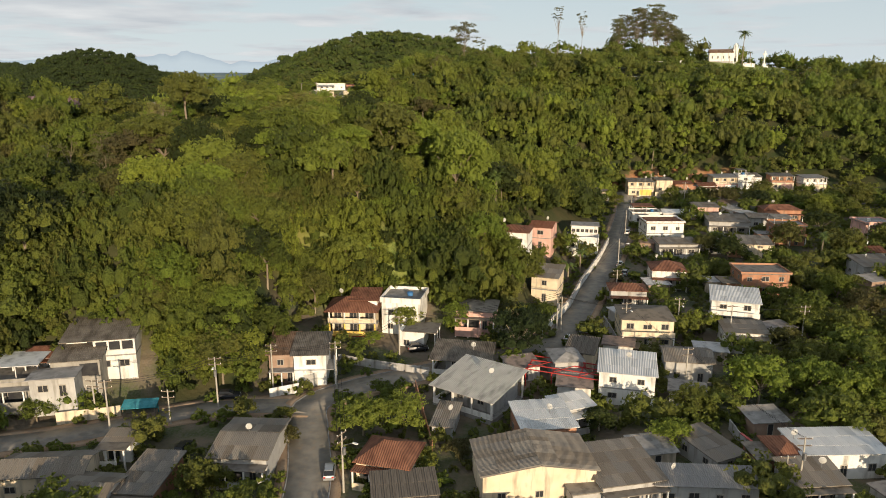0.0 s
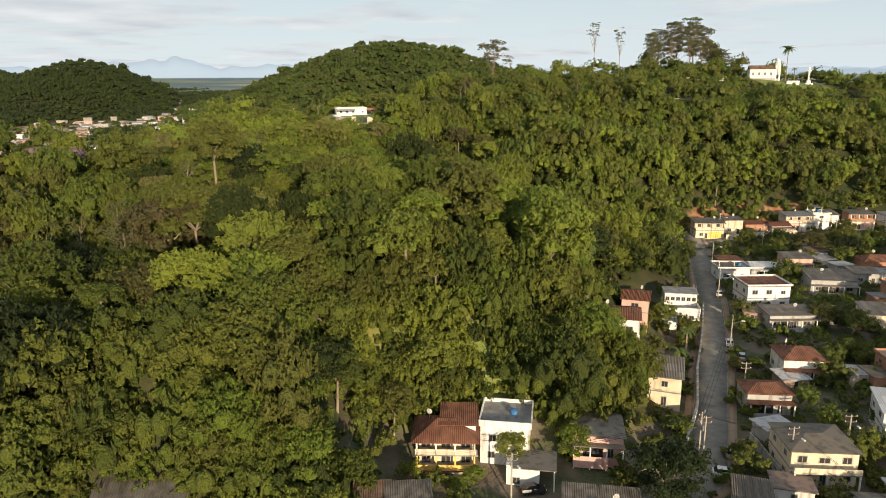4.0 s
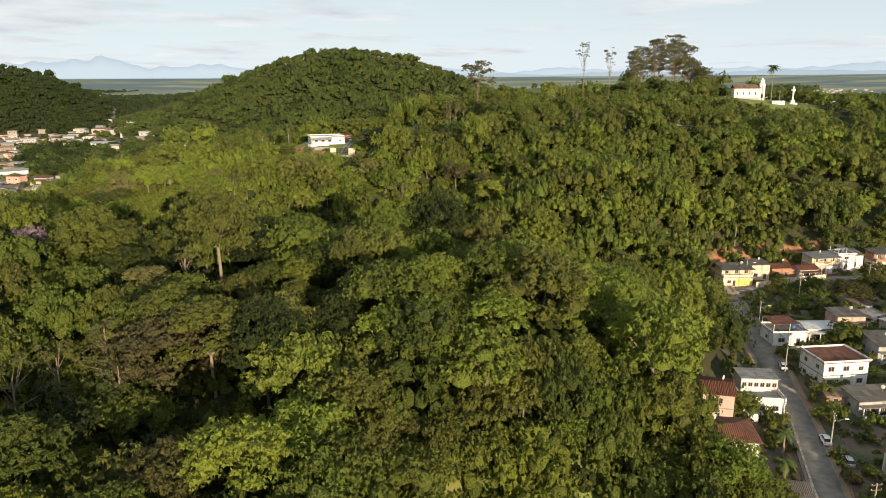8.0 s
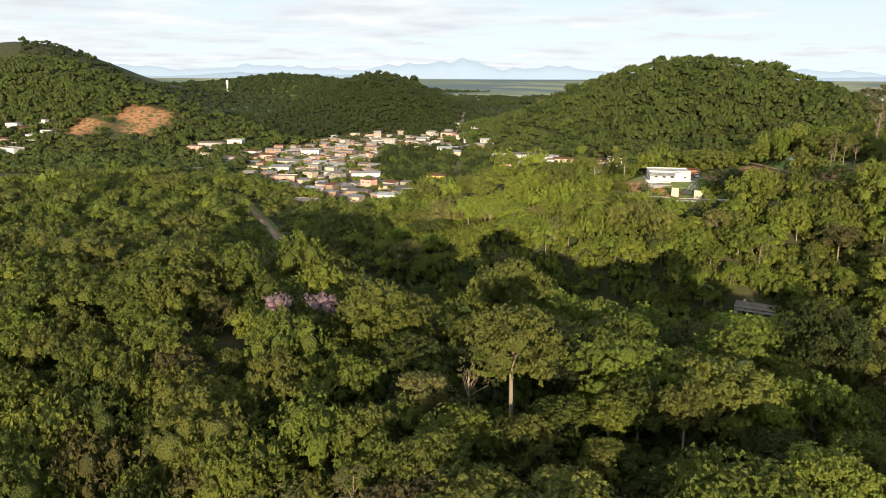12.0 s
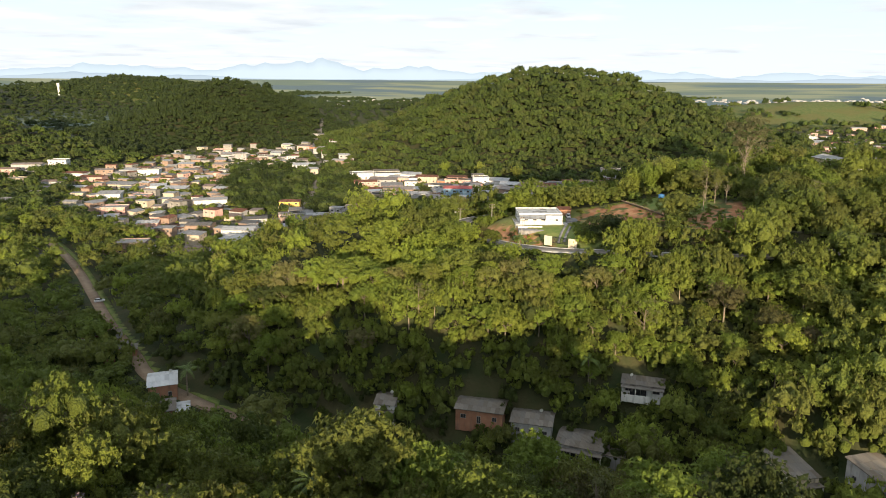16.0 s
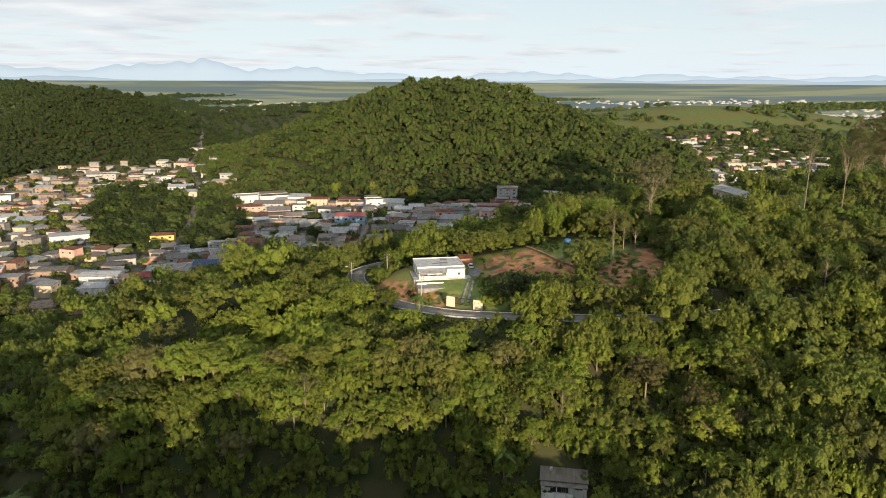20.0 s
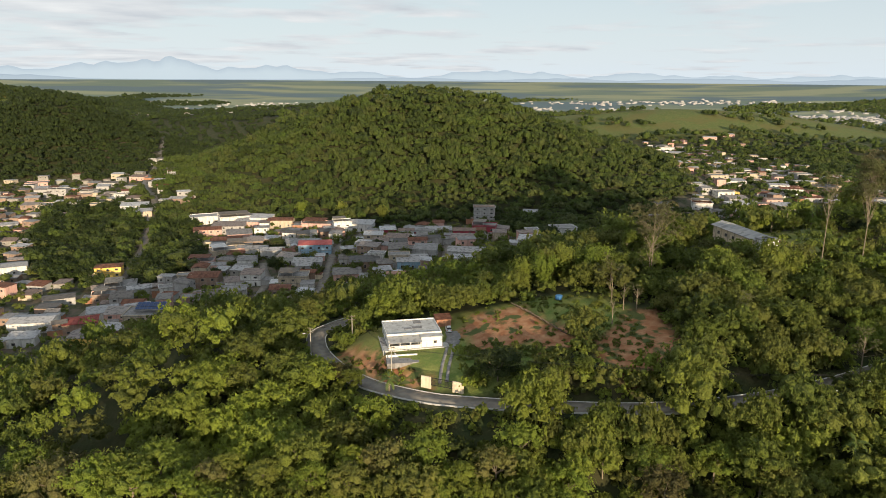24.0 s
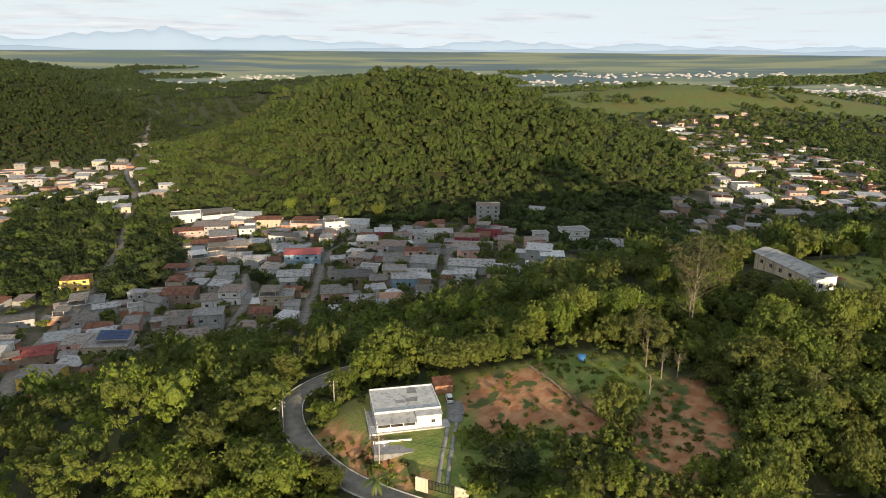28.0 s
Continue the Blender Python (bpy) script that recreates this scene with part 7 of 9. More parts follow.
for tx, ty, r, s in ((-138, 564, 5.2, 1.0), (-149, 617, 5.4, 1.0), (-101, 570, 3.4, 1.0), (-85, 579, 3.4, 1.1), (-127, 571, 3.2, 1.0), (-96, 596, 3.0, 1.0), (-62, 600, 3.2, 1.0), (-170, 563, 3.6, 1.0), (-120, 519, 3.0, 1.0)):
    put_tree(tx, ty, r, 10, s, group="shade trees in the town")


# ---- palms ----
FROND = plain("palm_fronds", (0.06, 0.10, 0.02), (0.14, 0.17, 0.04), 0.6, 0.5, 6, 0)


def frond_mesh():
    """A drooping midrib with two rows of narrow leaflets, 1 long, along +x."""
    bm = bmesh.new()
    prev = None
    for i in range(9):
        t = i / 8
        p = Vector((t * (1 - 0.18 * t), 0, 0.34 * t - 0.62 * t * t))
        if i:
            for side in (-1, 1):
                tip = p + Vector((0.10, side * 0.26 * math.sin(0.35 + 2.5 * t), -0.10))
                q = [bm.verts.new(prev), bm.verts.new(p), bm.verts.new(tip)]
                bm.faces.new(q if side < 0 else q[::-1])
        prev = p
    me = bpy.data.meshes.new("frond")
    bm.to_mesh(me)
    bm.free()
    me.materials.append(FROND)
    return me


FROND_MESH = frond_mesh()


def palm(x, y, tall, reach, n, label):
    base = new("palm_tree")
    base.matrix_basis = pose(x, y, float(height(x, y)))
    bm = bmesh.new()
    lean = random.uniform(-0.05, 0.05) * tall
    for k in range(5):
        limb(bm, (lean * (k / 5) ** 2, 0, -0.5 + (tall + 0.5) * k / 5), (lean * ((k + 1) / 5) ** 2, 0, -0.5 + (tall + 0.5) * (k + 1) / 5), 0.28 - 0.025 * k, 0.26 - 0.025 * k, 7)
    part("trunk", bm, BARK, base)
    for k in range(n):
        o = new("frond", FROND_MESH)
        o.parent = base
        r = reach * random.uniform(0.8, 1.1)
        o.matrix_basis = pose(lean, 0, tall, 0, random.uniform(-45, 35), 360 * k / n + random.uniform(-12, 12)) @ Matrix.Diagonal((r, r * 0.8, r, 1))
    return tagged(base, label, "palm", "palms")


palm(-40.4, 205.2, 11, 4.6, 18, "wide feathery palm rising from the forest")
palm(13.6, 178.6, 12, 3.0, 20, "tall palm with a hanging skirt of dry fronds")
palm(36.5, 179.3, 5.5, 2.8, 14, "coconut palm behind a lane wall")
palm(31.9, 171.1, 4.5, 2.6, 14, "low coconut palm behind a lane wall")
palm(105.4, 188.4, 7, 2.6, 14, "palm with dry fronds among garden trees")
palm(93.0, 177.9, 4, 2.4, 14, "small palm beside a grey house")
palm(52.6, 245.4, 5, 2.6, 14, "palm on the bank above the lane")
palm(-25.5, 239.0, 11, 3.6, 18, "sunlit palm rising from the crest of the wood")
palm(-130.4, 296.3, 4, 2.8, 14, "banana-like palm by the dirt lane")
palm(-66.1, 365.2, 3.6, 3.4, 16, "low palm beside the gate")
palm(185, 446, 19, 5.4, 26, "tall royal palm beside a chapel")
for px_, py_ in ((189, 444), (150, 520), (120, 505), (175, 515), (110, 520)):
    palm(px_, py_, random.uniform(8, 11), 2.8, 11, "slim palm in a row on a lawn")

# ---- tall sparse trees on the ridge ----
def sparse_tree(x, y, tall, spread, clumps, label, leafy=1.0, z_from=0.45, flat=1.0):
    """A bare branching trunk that carries a few separate leaf clumps."""
    base = new("ridge_tree")
    base.matrix_basis = pose(x, y, float(height(x, y)), 0, 0, random.uniform(0, 360))
    bm = bmesh.new()
    limb(bm, (0, 0, -1), (0.2, 0.1, tall * 0.8), 0.2, 0.07, 8)
    vs, fs, cs, n = [], [], [], 0
    for k in range(clumps):
        a, f = random.uniform(0, 6.28), random.uniform(z_from, 1.0)
        r = spread * random.uniform(0.25, 1.0) * (1.15 - 0.5 * f)
        tip = Vector((math.cos(a) * r, math.sin(a) * r, tall * f))
        limb(bm, (0.15 * f, 0.1 * f, tall * f * random.uniform(0.6, 0.78)), tip, 0.06, 0.02, 5)
        if leafy:
            v, q, c = crown(4, 3, 3 + int(15 * leafy), 0.12, 0.7 * flat, 0.0, 0.9, 0.0)
            v = v * (spread * random.uniform(0.2, 0.34)) + np.array(tip[:])
            vs.append(v), fs.append(q + n), cs.append(c)
            n += len(v)
    part("trunk", bm, BARK, base)
    if vs:
        sheet("crown", np.concatenate(vs), np.concatenate(fs), LEAF_GUM, base, True, clump=np.concatenate(cs))
    return tagged(base, label, "tree", "ridge trees")


sparse_tree(12, 410, 24, 9, 34, "tall open eucalyptus on the ridge", 1.0, 0.55)
sparse_tree(65, 411, 32, 4.6, 16, "tall thin tree with a small tuft on top", 1.0, 0.76)
sparse_tree(79, 413, 30, 4.4, 16, "tall thin tree with a few leaf tufts", 1.0, 0.7)
for dx_, dy_, tall_ in ((-21, -4, 27), (-14, 3, 31), (-7, -2, 34), (-1, 4, 35), (5, -3, 35), (10, 4, 33), (15, 0, 30), (22, 5, 24), (27, -2, 18)):
    sparse_tree(131 + dx_ * 0.88, 470 + dy_, tall_ - 3, 8.0, 72, "great spreading eucalyptus standing above the ridge", 0.8, 0.42)
put_tree(144, 447, 6.5, 4, 1.1, group="garden trees of the village")
put_tree(150, 455, 5.0, 0, 1.1, group="garden trees of the village")
sparse_tree(24.5, 439.1, 17, 5, 18, "half-bare tree with fine grey branches", 0.5, 0.4)
for tx, ty, r in ((19, 434, 4.6), (30, 436, 4.8), (25, 444, 4.2), (34, 442, 4.0), (14, 438, 4.2)):
    put_tree(tx, ty, r, int(rng.choice((1, 3, 8))), 1.5, group="trees round the bungalow")
for px_, py_ in ((78, 470), (86, 475), (93, 469), (101, 477), (109, 470), (117, 478), (125, 472)):
    palm(px_, py_, random.uniform(7, 10), 3.2, 9, "palm in a row behind the hall lawn")
for px_, py_ in ((-87, 163), (-82, 168), (-92, 160), (-78, 161)):
    sparse_tree(px_, py_, 13, 4.5, 12, "half-bare tree with pale branches and dry vines", 0.6, 0.35)


# pale, half-bare trees, palms and a flowering tree among the woods
for px_, py_, tall_ in ((-46, 232, 12), (-30, 226, 11), (-66, 236, 12), (-20, 205, 11), (-8, 190, 10), (-60, 215, 12), (-100, 208, 12), (-118, 225, 12), (-75, 190, 12), (10, 214, 10), (-135, 340, 12), (-90, 318, 11), (-30, 322, 11), (24, 372, 11), (46, 356, 12), (110, 330, 12), (150, 332, 12), (-2, 404, 12), (12, 412, 13)):
    sparse_tree(px_, py_, tall_, 4.2, 13, "half-bare forest tree with pale twisted branches", 0.45, 0.4)
for px_, py_, tall_ in ((-14, 236, 9), (-86, 226, 9), (-24, 246, 8), (6, 250, 9), (-150, 300, 8), (-44, 312, 8), (30, 330, 9), (60, 320, 9), (90, 300, 8)):
    palm(px_, py_, tall_, 4.0, 11, "feathery palm rising from the forest")
for dx_, dy_, r_ in ((0, 0, 3.4), (-5, -5, 2.8), (34, 30, 3.0)):
    bloom = new("flowering_tree")
    bloom.matrix_basis = pose(-108 + dx_, 205 + dy_, float(height(-108 + dx_, 205 + dy_)) + 6.5, 0, 0, 40 * dx_) @ Matrix.Diagonal((r_, r_, r_, 1))
    v, f, c = crown(7, 5, 12, 0.06, 0.8)
    sheet("crown", v, f, BLOSSOM, bloom, True)
    bm = bmesh.new()
    limb(bm, (0, 0, -3.4), (0, 0, 0.3), 0.09, 0.05, 7)
    part("trunk", bm, BARK, bloom)
    tagged(bloom, "forest tree covered with dull purple blossom", "tree", "flowering trees")

for tx, ty, r, k in ((84, 428, 3.4, 4), (92, 436, 3.8, 0), (97, 446, 3.6, 1), (90, 452, 3.0, 4), (98, 458, 3.8, 0), (82, 462, 3.2, 1), (74, 424, 3.0, 3), (88, 443, 2.4, 5)):
    put_tree(tx, ty, r, k, 1.2, group="trees round the hall lawn")
x, y = scatter(68, 100, 422, 466, 3.2)
k = inside(x, y, HALL_VIEW_LAWN) & free_of_houses(x, y, 0.5) & (rng.random(x.shape) < 0.4)
woods("scrub", x[k], y[k], UNDER, 1.3, 0.0, "low shrubs scattered over the hall lawn")

# ---- bamboo ----
def bamboo(x, y, tall, label):
    """A clump of arching culms, each hung with drooping leaf sprays."""
    base = new("bamboo_clump")
    base.matrix_basis = pose(x, y, float(height(x, y)))
    leaf_p, leaf_n = [], []
    for k in range(22):
        a, reach, top = rng.uniform(0, 6.283), rng.uniform(1.0, 4.6), tall * rng.uniform(0.7, 1.05)
        bm = bmesh.new()
        last = None
        for i in range(7):
            t = i / 6
            p = Vector((math.cos(a) * (0.5 + reach * t ** 2.4), math.sin(a) * (0.5 + reach * t ** 2.4), top * (t - 0.16 * t ** 4) - 0.4 * (i == 0)))
            if last is not None:
                limb(bm, last, p, 0.06 - 0.005 * i, 0.055 - 0.005 * i, 4)
            last = p
            if t > 0.3:
                for _ in range(26):
                    leaf_p.append(np.array(p[:]) + rng.normal(0, 1, 3) * (0.65, 0.65, 0.9) - (0, 0, 0.3))
                    leaf_n.append((math.cos(a), math.sin(a), 0.8))
        part("culm", bm, ROUGH_GRASS, base)
    v, f = leaf_quads(np.array(leaf_p), np.array(leaf_n), 0.42, True, 0.6)
    sheet("foliage", v, f, LEAF_LIME, base, True, clump=np.repeat(rng.random(len(leaf_p)), 3))
    return tagged(base, label, "bamboo", "bamboo clumps")


for bx_, by_, tall_ in ((-20, 417, 13), (-13, 420, 15), (-26, 421, 12), (-7, 417, 13), (-2, 422, 12), (-17, 424, 14), (-150, 705, 12), (-120, 700, 13), (-90, 690, 12)):
    bamboo(bx_, by_, tall_, "tall feathery clump of bright green bamboo")

# ---- chapel on the ridge ----
chapel = new("chapel")
chapel.matrix_basis = pose(175.5, 457, float(height(175.5, 457)), 0, 0, -14)
part("wall", boxes((-7, 7, -3.6, 3.6, -2, 5.6)), WHITE, chapel)
part("roof", slope_roof("gable", 14, 7.2, 5.6, 2.2, 0.35, False), RUSTED, chapel)
part("plinth", boxes((-7.15, 7.15, -3.75, 3.75, -2, 0.5)), GREY, chapel)
tower = part("tower", boxes((7, 10, -2.6, 0.4, -2, 8.2)), WHITE, chapel)
part("belfry", boxes((7.4, 9.6, -2.2, 0.0, 8.2, 9.8)), WHITE, tower)
spire = part("spire", slope_roof("hip", 2.2, 2.2, 9.8, 1.6, 0.1, False), WHITE, tower)
spire.location = (8.5, -1.1, 0)
for k in range(4):
    opening(chapel, "window", -5.2 + 3.3 * k, -3.6, 2.0, 0.8, 1.7, 0)
opening(chapel, "door", 8.5, -2.6, 0.0, 1.3, 2.4, 0)
tagged(chapel, "small white chapel with a tower on a grassy ridge", "chapel")
cross = new("monument")
cross.matrix_basis = pose(200, 449, float(height(200, 449)), 0, 0, -10)
part("step", boxes((-2.0, 2.0, -2.0, 2.0, -1.5, 0.5)), WHITE, cross)
part("plinth", boxes((-1.0, 1.0, -1.0, 1.0, 0.5, 2.0)), WHITE, cross)
part("shaft", boxes((-0.4, 0.4, -0.4, 0.4, 2.0, 9.6)), WHITE, cross)
part("arm", boxes((-1.2, 1.2, -0.36, 0.36, 7.2, 8.0)), WHITE, cross)
tagged(cross, "white stone monument on the chapel lawn", "monument")
for wx_, wy_, len_ in ((130, 442, 9), (147, 440, 6), (188, 443, 7)):
    low_wall = new("garden_wall")
    low_wall.matrix_basis = pose(wx_, wy_, float(height(wx_, wy_)), 0, 0, -8)
    part("wall", boxes((-len_ / 2, len_ / 2, -0.15, 0.15, -1, 2.0)), WHITE, low_wall)
    part("coping", boxes((-len_ / 2 - 0.05, len_ / 2 + 0.05, -0.22, 0.22, 2.0, 2.1)), CONCRETE, low_wall)
    tagged(low_wall, "low whitewashed wall on the ridge lawn", "wall")

# ---- hall beside the lawn ----
hall = new("hall")
hall.matrix_basis = pose(58.5, 452, float(height(58.5, 448)) - 0.3, 0, 0, 9)
part("wall", boxes((-3.9, 3.9, -12.5, 13, -3, 4.0)), CREAM, hall)
hall_roof = part("roof", slope_roof("gable", 27, 8.6, 4.0, 1.3, 0.4, False), FIBRE, hall)
hall_roof.matrix_basis = pose(0, 0, 0, 0, 0, 90)
lay_sheets(hall_roof, "gable", 27, 8.6, 4.0, 1.3, 0.4, HALLSHEET)
wing = part("wing", boxes((-3.4, 3.4, -16, -12.5, -3, 4.6)), WHITE, hall)
part("wing_roof", boxes((-3.6, 3.6, -16.2, -12.5, 4.6, 4.8)), CONCRETE, wing)
part("terrace_roof", boxes((3.9, 7.5, -15, -4, 3.0, 3.15)), CLAY, hall)
for k in range(4):
    part("post", boxes((7.2, 7.4, -14.8 + 3.5 * k, -14.6 + 3.5 * k, -2, 3.0)), WHITE, hall)
for k in range(5):
    opening(hall, "window", -3.9, -10 + 4.8 * k, 1.2, 1.6, 1.3, -90)
for k in range(2):
    opening(hall, "window", -1.7 + 3.4 * k, -16, 1.3, 1.3, 1.3, 0)
tagged(hall, "long pale hall under a sheet roof beside a lawn", "hall")

# ---- open-sided houses of the village ----
def open_house(x, y, rot, w, d, h, rise, roof, label):
    """A low house whose single-pitch roof stands on white posts round a smaller core."""
    base = new("house")
    base.matrix_basis = pose(x, y, float(height(x, y)), 0, 0, rot)
    part("floor_slab", boxes((-w / 2, w / 2, -d / 2, d / 2, -2, 0.3)), CONCRETE, base)
    core = part("wall", boxes((-w / 2 + 2.2, w / 2 - 1.0, -d / 2 + 2.2, d / 2 - 0.3, 0.3, h - 0.1)), GREY, base)
    top = part("roof", slope_roof("mono", w, d, h, rise, 0.5, False), roof, base)
    for i in range(4):
        for yy, lift in ((-d / 2 + 0.2, 0.0), (d / 2 - 0.2, rise)):
            xx = -w / 2 + 0.2 + (w - 0.4) * i / 3
            part("post", boxes((xx - 0.13, xx + 0.13, yy - 0.13, yy + 0.13, 0.3, h + lift - 0.12)), WHITE, base)
    for r in ((-w / 2, w / 2, -d / 2 + 0.05, -d / 2 + 0.2), (-w / 2 + 0.05, -w / 2 + 0.2, -d / 2 + 0.2, d / 2)):
        part("low_wall", boxes((*r, 0.3, 1.2)), WHITE, base)
    for i in range(2):
        opening(core, "window", -w * 0.15 + w * 0.35 * i, -d / 2 + 2.2, 1.3, 1.3, 1.1, 0)
    return tagged(base, label, "house", "houses of the village")


open_house(6.0, 108.1, -35, 11.5, 10.5, 3.6, 1.6, PALEROOF, "white open-sided house under a smooth grey sheet roof")
open_house(3.8, 121.0, -10, 10.5, 8.0, 3.2, 0.7, OLDROOF, "grey open-sided house on white posts under old sheets")

# ---- stepped house below the wooded bank ----
lx, ly = -57.9, 111.0
stepped = new("house")
stepped.matrix_basis = pose(lx, ly + 1, float(height(lx, ly)) - 0.6, 0, 0, 12)
part("wall", boxes((-1.0, 5.5, -3.0, 4.5, -3, 6.4)), TOWN_WHITE, stepped)
part("wing", boxes((-5.5, -1.0, -1.5, 4.5, -3, 6.4)), TOWN_WHITE, stepped)
# loggias and terrace: dark panels on the wall, shade painted as colour
part("loggia", boxes((-2.3, -0.2, -1.62, -1.5, 3.6, 5.9)), SHADE, stepped, "dark panel for the shade of a loggia")
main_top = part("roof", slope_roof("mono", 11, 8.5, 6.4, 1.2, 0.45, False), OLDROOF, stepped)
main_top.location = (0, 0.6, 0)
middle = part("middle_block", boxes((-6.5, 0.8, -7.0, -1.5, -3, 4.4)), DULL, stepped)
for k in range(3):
    part("loggia", boxes((-0.6 + 2.05 * k, 1.1 + 2.05 * k, -3.05, -3.0, 4.25, 5.7)), SHADE, stepped, "dark panel for the shade of a loggia")
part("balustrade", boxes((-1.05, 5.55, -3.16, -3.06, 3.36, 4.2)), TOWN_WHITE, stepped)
part("terrace_opening", boxes((-2.2, 0.5, -7.05, -7.0, 1.6, 3.7)), SHADE, stepped, "dark panel for the shade of a terrace")
part("middle_roof", slope_roof("mono", 7.6, 6.0, 4.4, 0.9, 0.25, False), OLDROOF, middle).location = (-2.8, -4.2, 0)
front = part("front_block", boxes((-8.5, -2.0, -11.0, -7.0, -3, 3.2)), GREY, stepped)
part("front_roof", boxes((-8.9, -1.6, -11.6, -7.0, 3.2, 3.4)), CONCRETE, front)
part("slab_edge", boxes((-1.05, 5.55, -3.08, 4.5, 3.1, 3.35)), CONCRETE, stepped)
for xx, zz in ((0.6, 1.2), (3.6, 1.2)):
    opening(stepped, "window", xx, -3.0, zz, 1.7, 1.2, 0)
opening(stepped, "window", -4.6, -7.0, 2.2, 1.3, 1.1, 0)
opening(stepped, "window", -6.6, -11.0, 1.0, 1.6, 1.2, 0)
opening(stepped, "door", -3.8, -11.0, 0.0, 1.1, 2.1, 0)
tagged(stepped, "stepped weathered white house with dark loggias under old sheets", "house", "houses of the village")

# ---- shop house on the corner ----
sx_, sy_ = -25.5, 118.4
shop = new("house")
shop.matrix_basis = pose(sx_, sy_, float(height(sx_, sy_)), 0, 0, 4)
part("wall", boxes((-1.0, 4.6, -4.2, 4.0, -2, 5.8)), WHITE, shop)
part("roof", slope_roof("mono", 6.2, 9.0, 5.8, 0.9, 0.3, False), OLDROOF, shop).location = (1.8, 0, 0)
old = part("old_wing", boxes((-5.6, -1.0, -2.6, 4.6, -2, 5.4)), DUSTY, shop, "bare brick wing")
part("old_wing_roof", slope_roof("mono", 5.0, 7.8, 5.4, 1.3, 0.3, False), RUSTED, old, "rusty sheet roof").location = (-3.3, 1.0, 0)
porch = part("porch", boxes((-5.4, -1.0, -4.6, -2.6, 2.6, 2.75)), CONCRETE, shop)
for i in range(3):
    part("post", boxes((-5.3 + 2.0 * i, -5.1 + 2.0 * i, -4.5, -4.3, -1, 2.6)), WHITE, porch)
part("shopfront", boxes((-0.6, 4.2, -4.5, -4.2, 0.0, 2.5)), WHITE, shop)
part("fascia", boxes((-0.9, 4.5, -5.0, -4.2, 2.6, 3.0)), WHITE, shop)
part("shutter", boxes((0.6, 3.0, -4.56, -4.5, 0.0, 2.1)), GREY, shop)
balcony = part("balcony", boxes((4.6, 6.2, -4.2, 0.5, 2.7, 2.85)), CONCRETE, shop)
for i in range(3):
    part("post", boxes((6.0, 6.15, -4.1 + 2.1 * i, -3.95 + 2.1 * i, -1, 5.4)), WHITE, balcony)
opening(shop, "window", 2.0, -4.2, 3.8, 1.8, 1.0, 0)
opening(old, "window", -3.6, -2.6, 3.2, 1.2, 1.1, 0)
opening(old, "door", -2.0, -2.6, 0.0, 1.0, 2.1, 0)
tagged(shop, "white corner shop with an old brick wing", "house", "houses of the village")

# ---- paved lot at the edge of the town ----
lot_x, lot_y = 3.1, 566.2
lot = new("paved_lot")
lot.matrix_basis = pose(lot_x, lot_y, float(height(lot_x, lot_y)), 0, 0, -6)
part("slab", boxes((-17, 17, -13, 11, -3, 0.35)), CONCRETE, lot)
part("kerb", boxes((-17, 17, -13.3, -13, -3, 0.6)), KERB, lot)
tagged(lot, "grey paved lot at the edge of the town", "lot")
works = new("workshop")
works.matrix_basis = pose(lot_x + 1, lot_y + 4, float(height(lot_x, lot_y)) + 0.35, 0, 0, -6)
part("wall", boxes((-5.5, 5.5, -3, 4, 0, 3.6)), BLUE, works)
part("roof", slope_roof("mono", 11, 7, 3.6, 0.9, 0.5, False), METAL, works)
for i in range(3):
    part("shutter", boxes((-4.6 + 3.3 * i, -2.0 + 3.3 * i, -3.06, -3, 0.0, 2.7)), GREY, works)
tagged(works, "low workshop with shutters and a pale roof on a paved lot", "workshop")
for dx_, paint_ in ((-12, WHITE), (-9, DUSTY), (10, WHITE)):
    van = new("van")
    van.matrix_basis = pose(lot_x + dx_, lot_y - 3, float(height(lot_x, lot_y)) + 0.35, 0, 0, 80)
    part("body", boxes((-2.4, 1.2, -0.95, 0.95, 0.35, 2.2), (1.2, 2.4, -0.9, 0.9, 0.35, 1.5)), paint_, van)
    part("windscreen", boxes((1.2, 1.26, -0.8, 0.8, 1.5, 2.1)), SHADE, van)
    for wx_ in (-1.5, 1.6):
        for wy_ in (-0.85, 0.85):
            bm = bmesh.new()
            limb(bm, (wx_, wy_ - 0.12, 0.36), (wx_, wy_ + 0.12, 0.36), 0.36, 0.36, 10)
            part("wheel", bm, BLACK, van)
    tagged(van, "van parked on a paved lot", "van", "parked vans")

# ---- orange house ----
ox, oy = -18.2, 137.5
orange = new("house")
orange.matrix_basis = pose(ox, oy, float(height(ox, oy)) - 2.6, 0, 0, -3)
part("ground_floor", boxes((-4.4, 4.4, -3.6, 4, -3, 2.8)), GREY, orange)
part("middle_floor", boxes((-4.4, 4.4, -2.4, 4, 2.8, 5.6)), CREAM, orange)
part("upper_floor", boxes((-4.4, 4.4, -2.4, 4, 5.6, 8.2)), CREAM, orange)
for bz, paint in ((2.8, YELLOW), (5.6, CREAM)):
    slab = part("balcony", boxes((-5.2, 5.2, -4.2, -2.4, bz - 0.2, bz)), RUST_RED if bz < 3 else CONCRETE, orange)
    part("balustrade", boxes((-4.9, 4.9, -4.15, -4.0, bz, bz + 0.95)), paint, slab)
    for i in range(4):
        part("post", boxes((-4.6 + 3.07 * i - 0.13, -4.6 + 3.07 * i + 0.13, -4.15, -3.9, bz, bz + 2.6)), WHITE if bz > 3 else YELLOW, slab)
roof = part("roof", slope_roof("hip", 9.8, 8.4, 8.2, 1.9, 0.6, False), CLAY, orange, "red clay tile roof")
roof.location = (0, -0.3, 0)
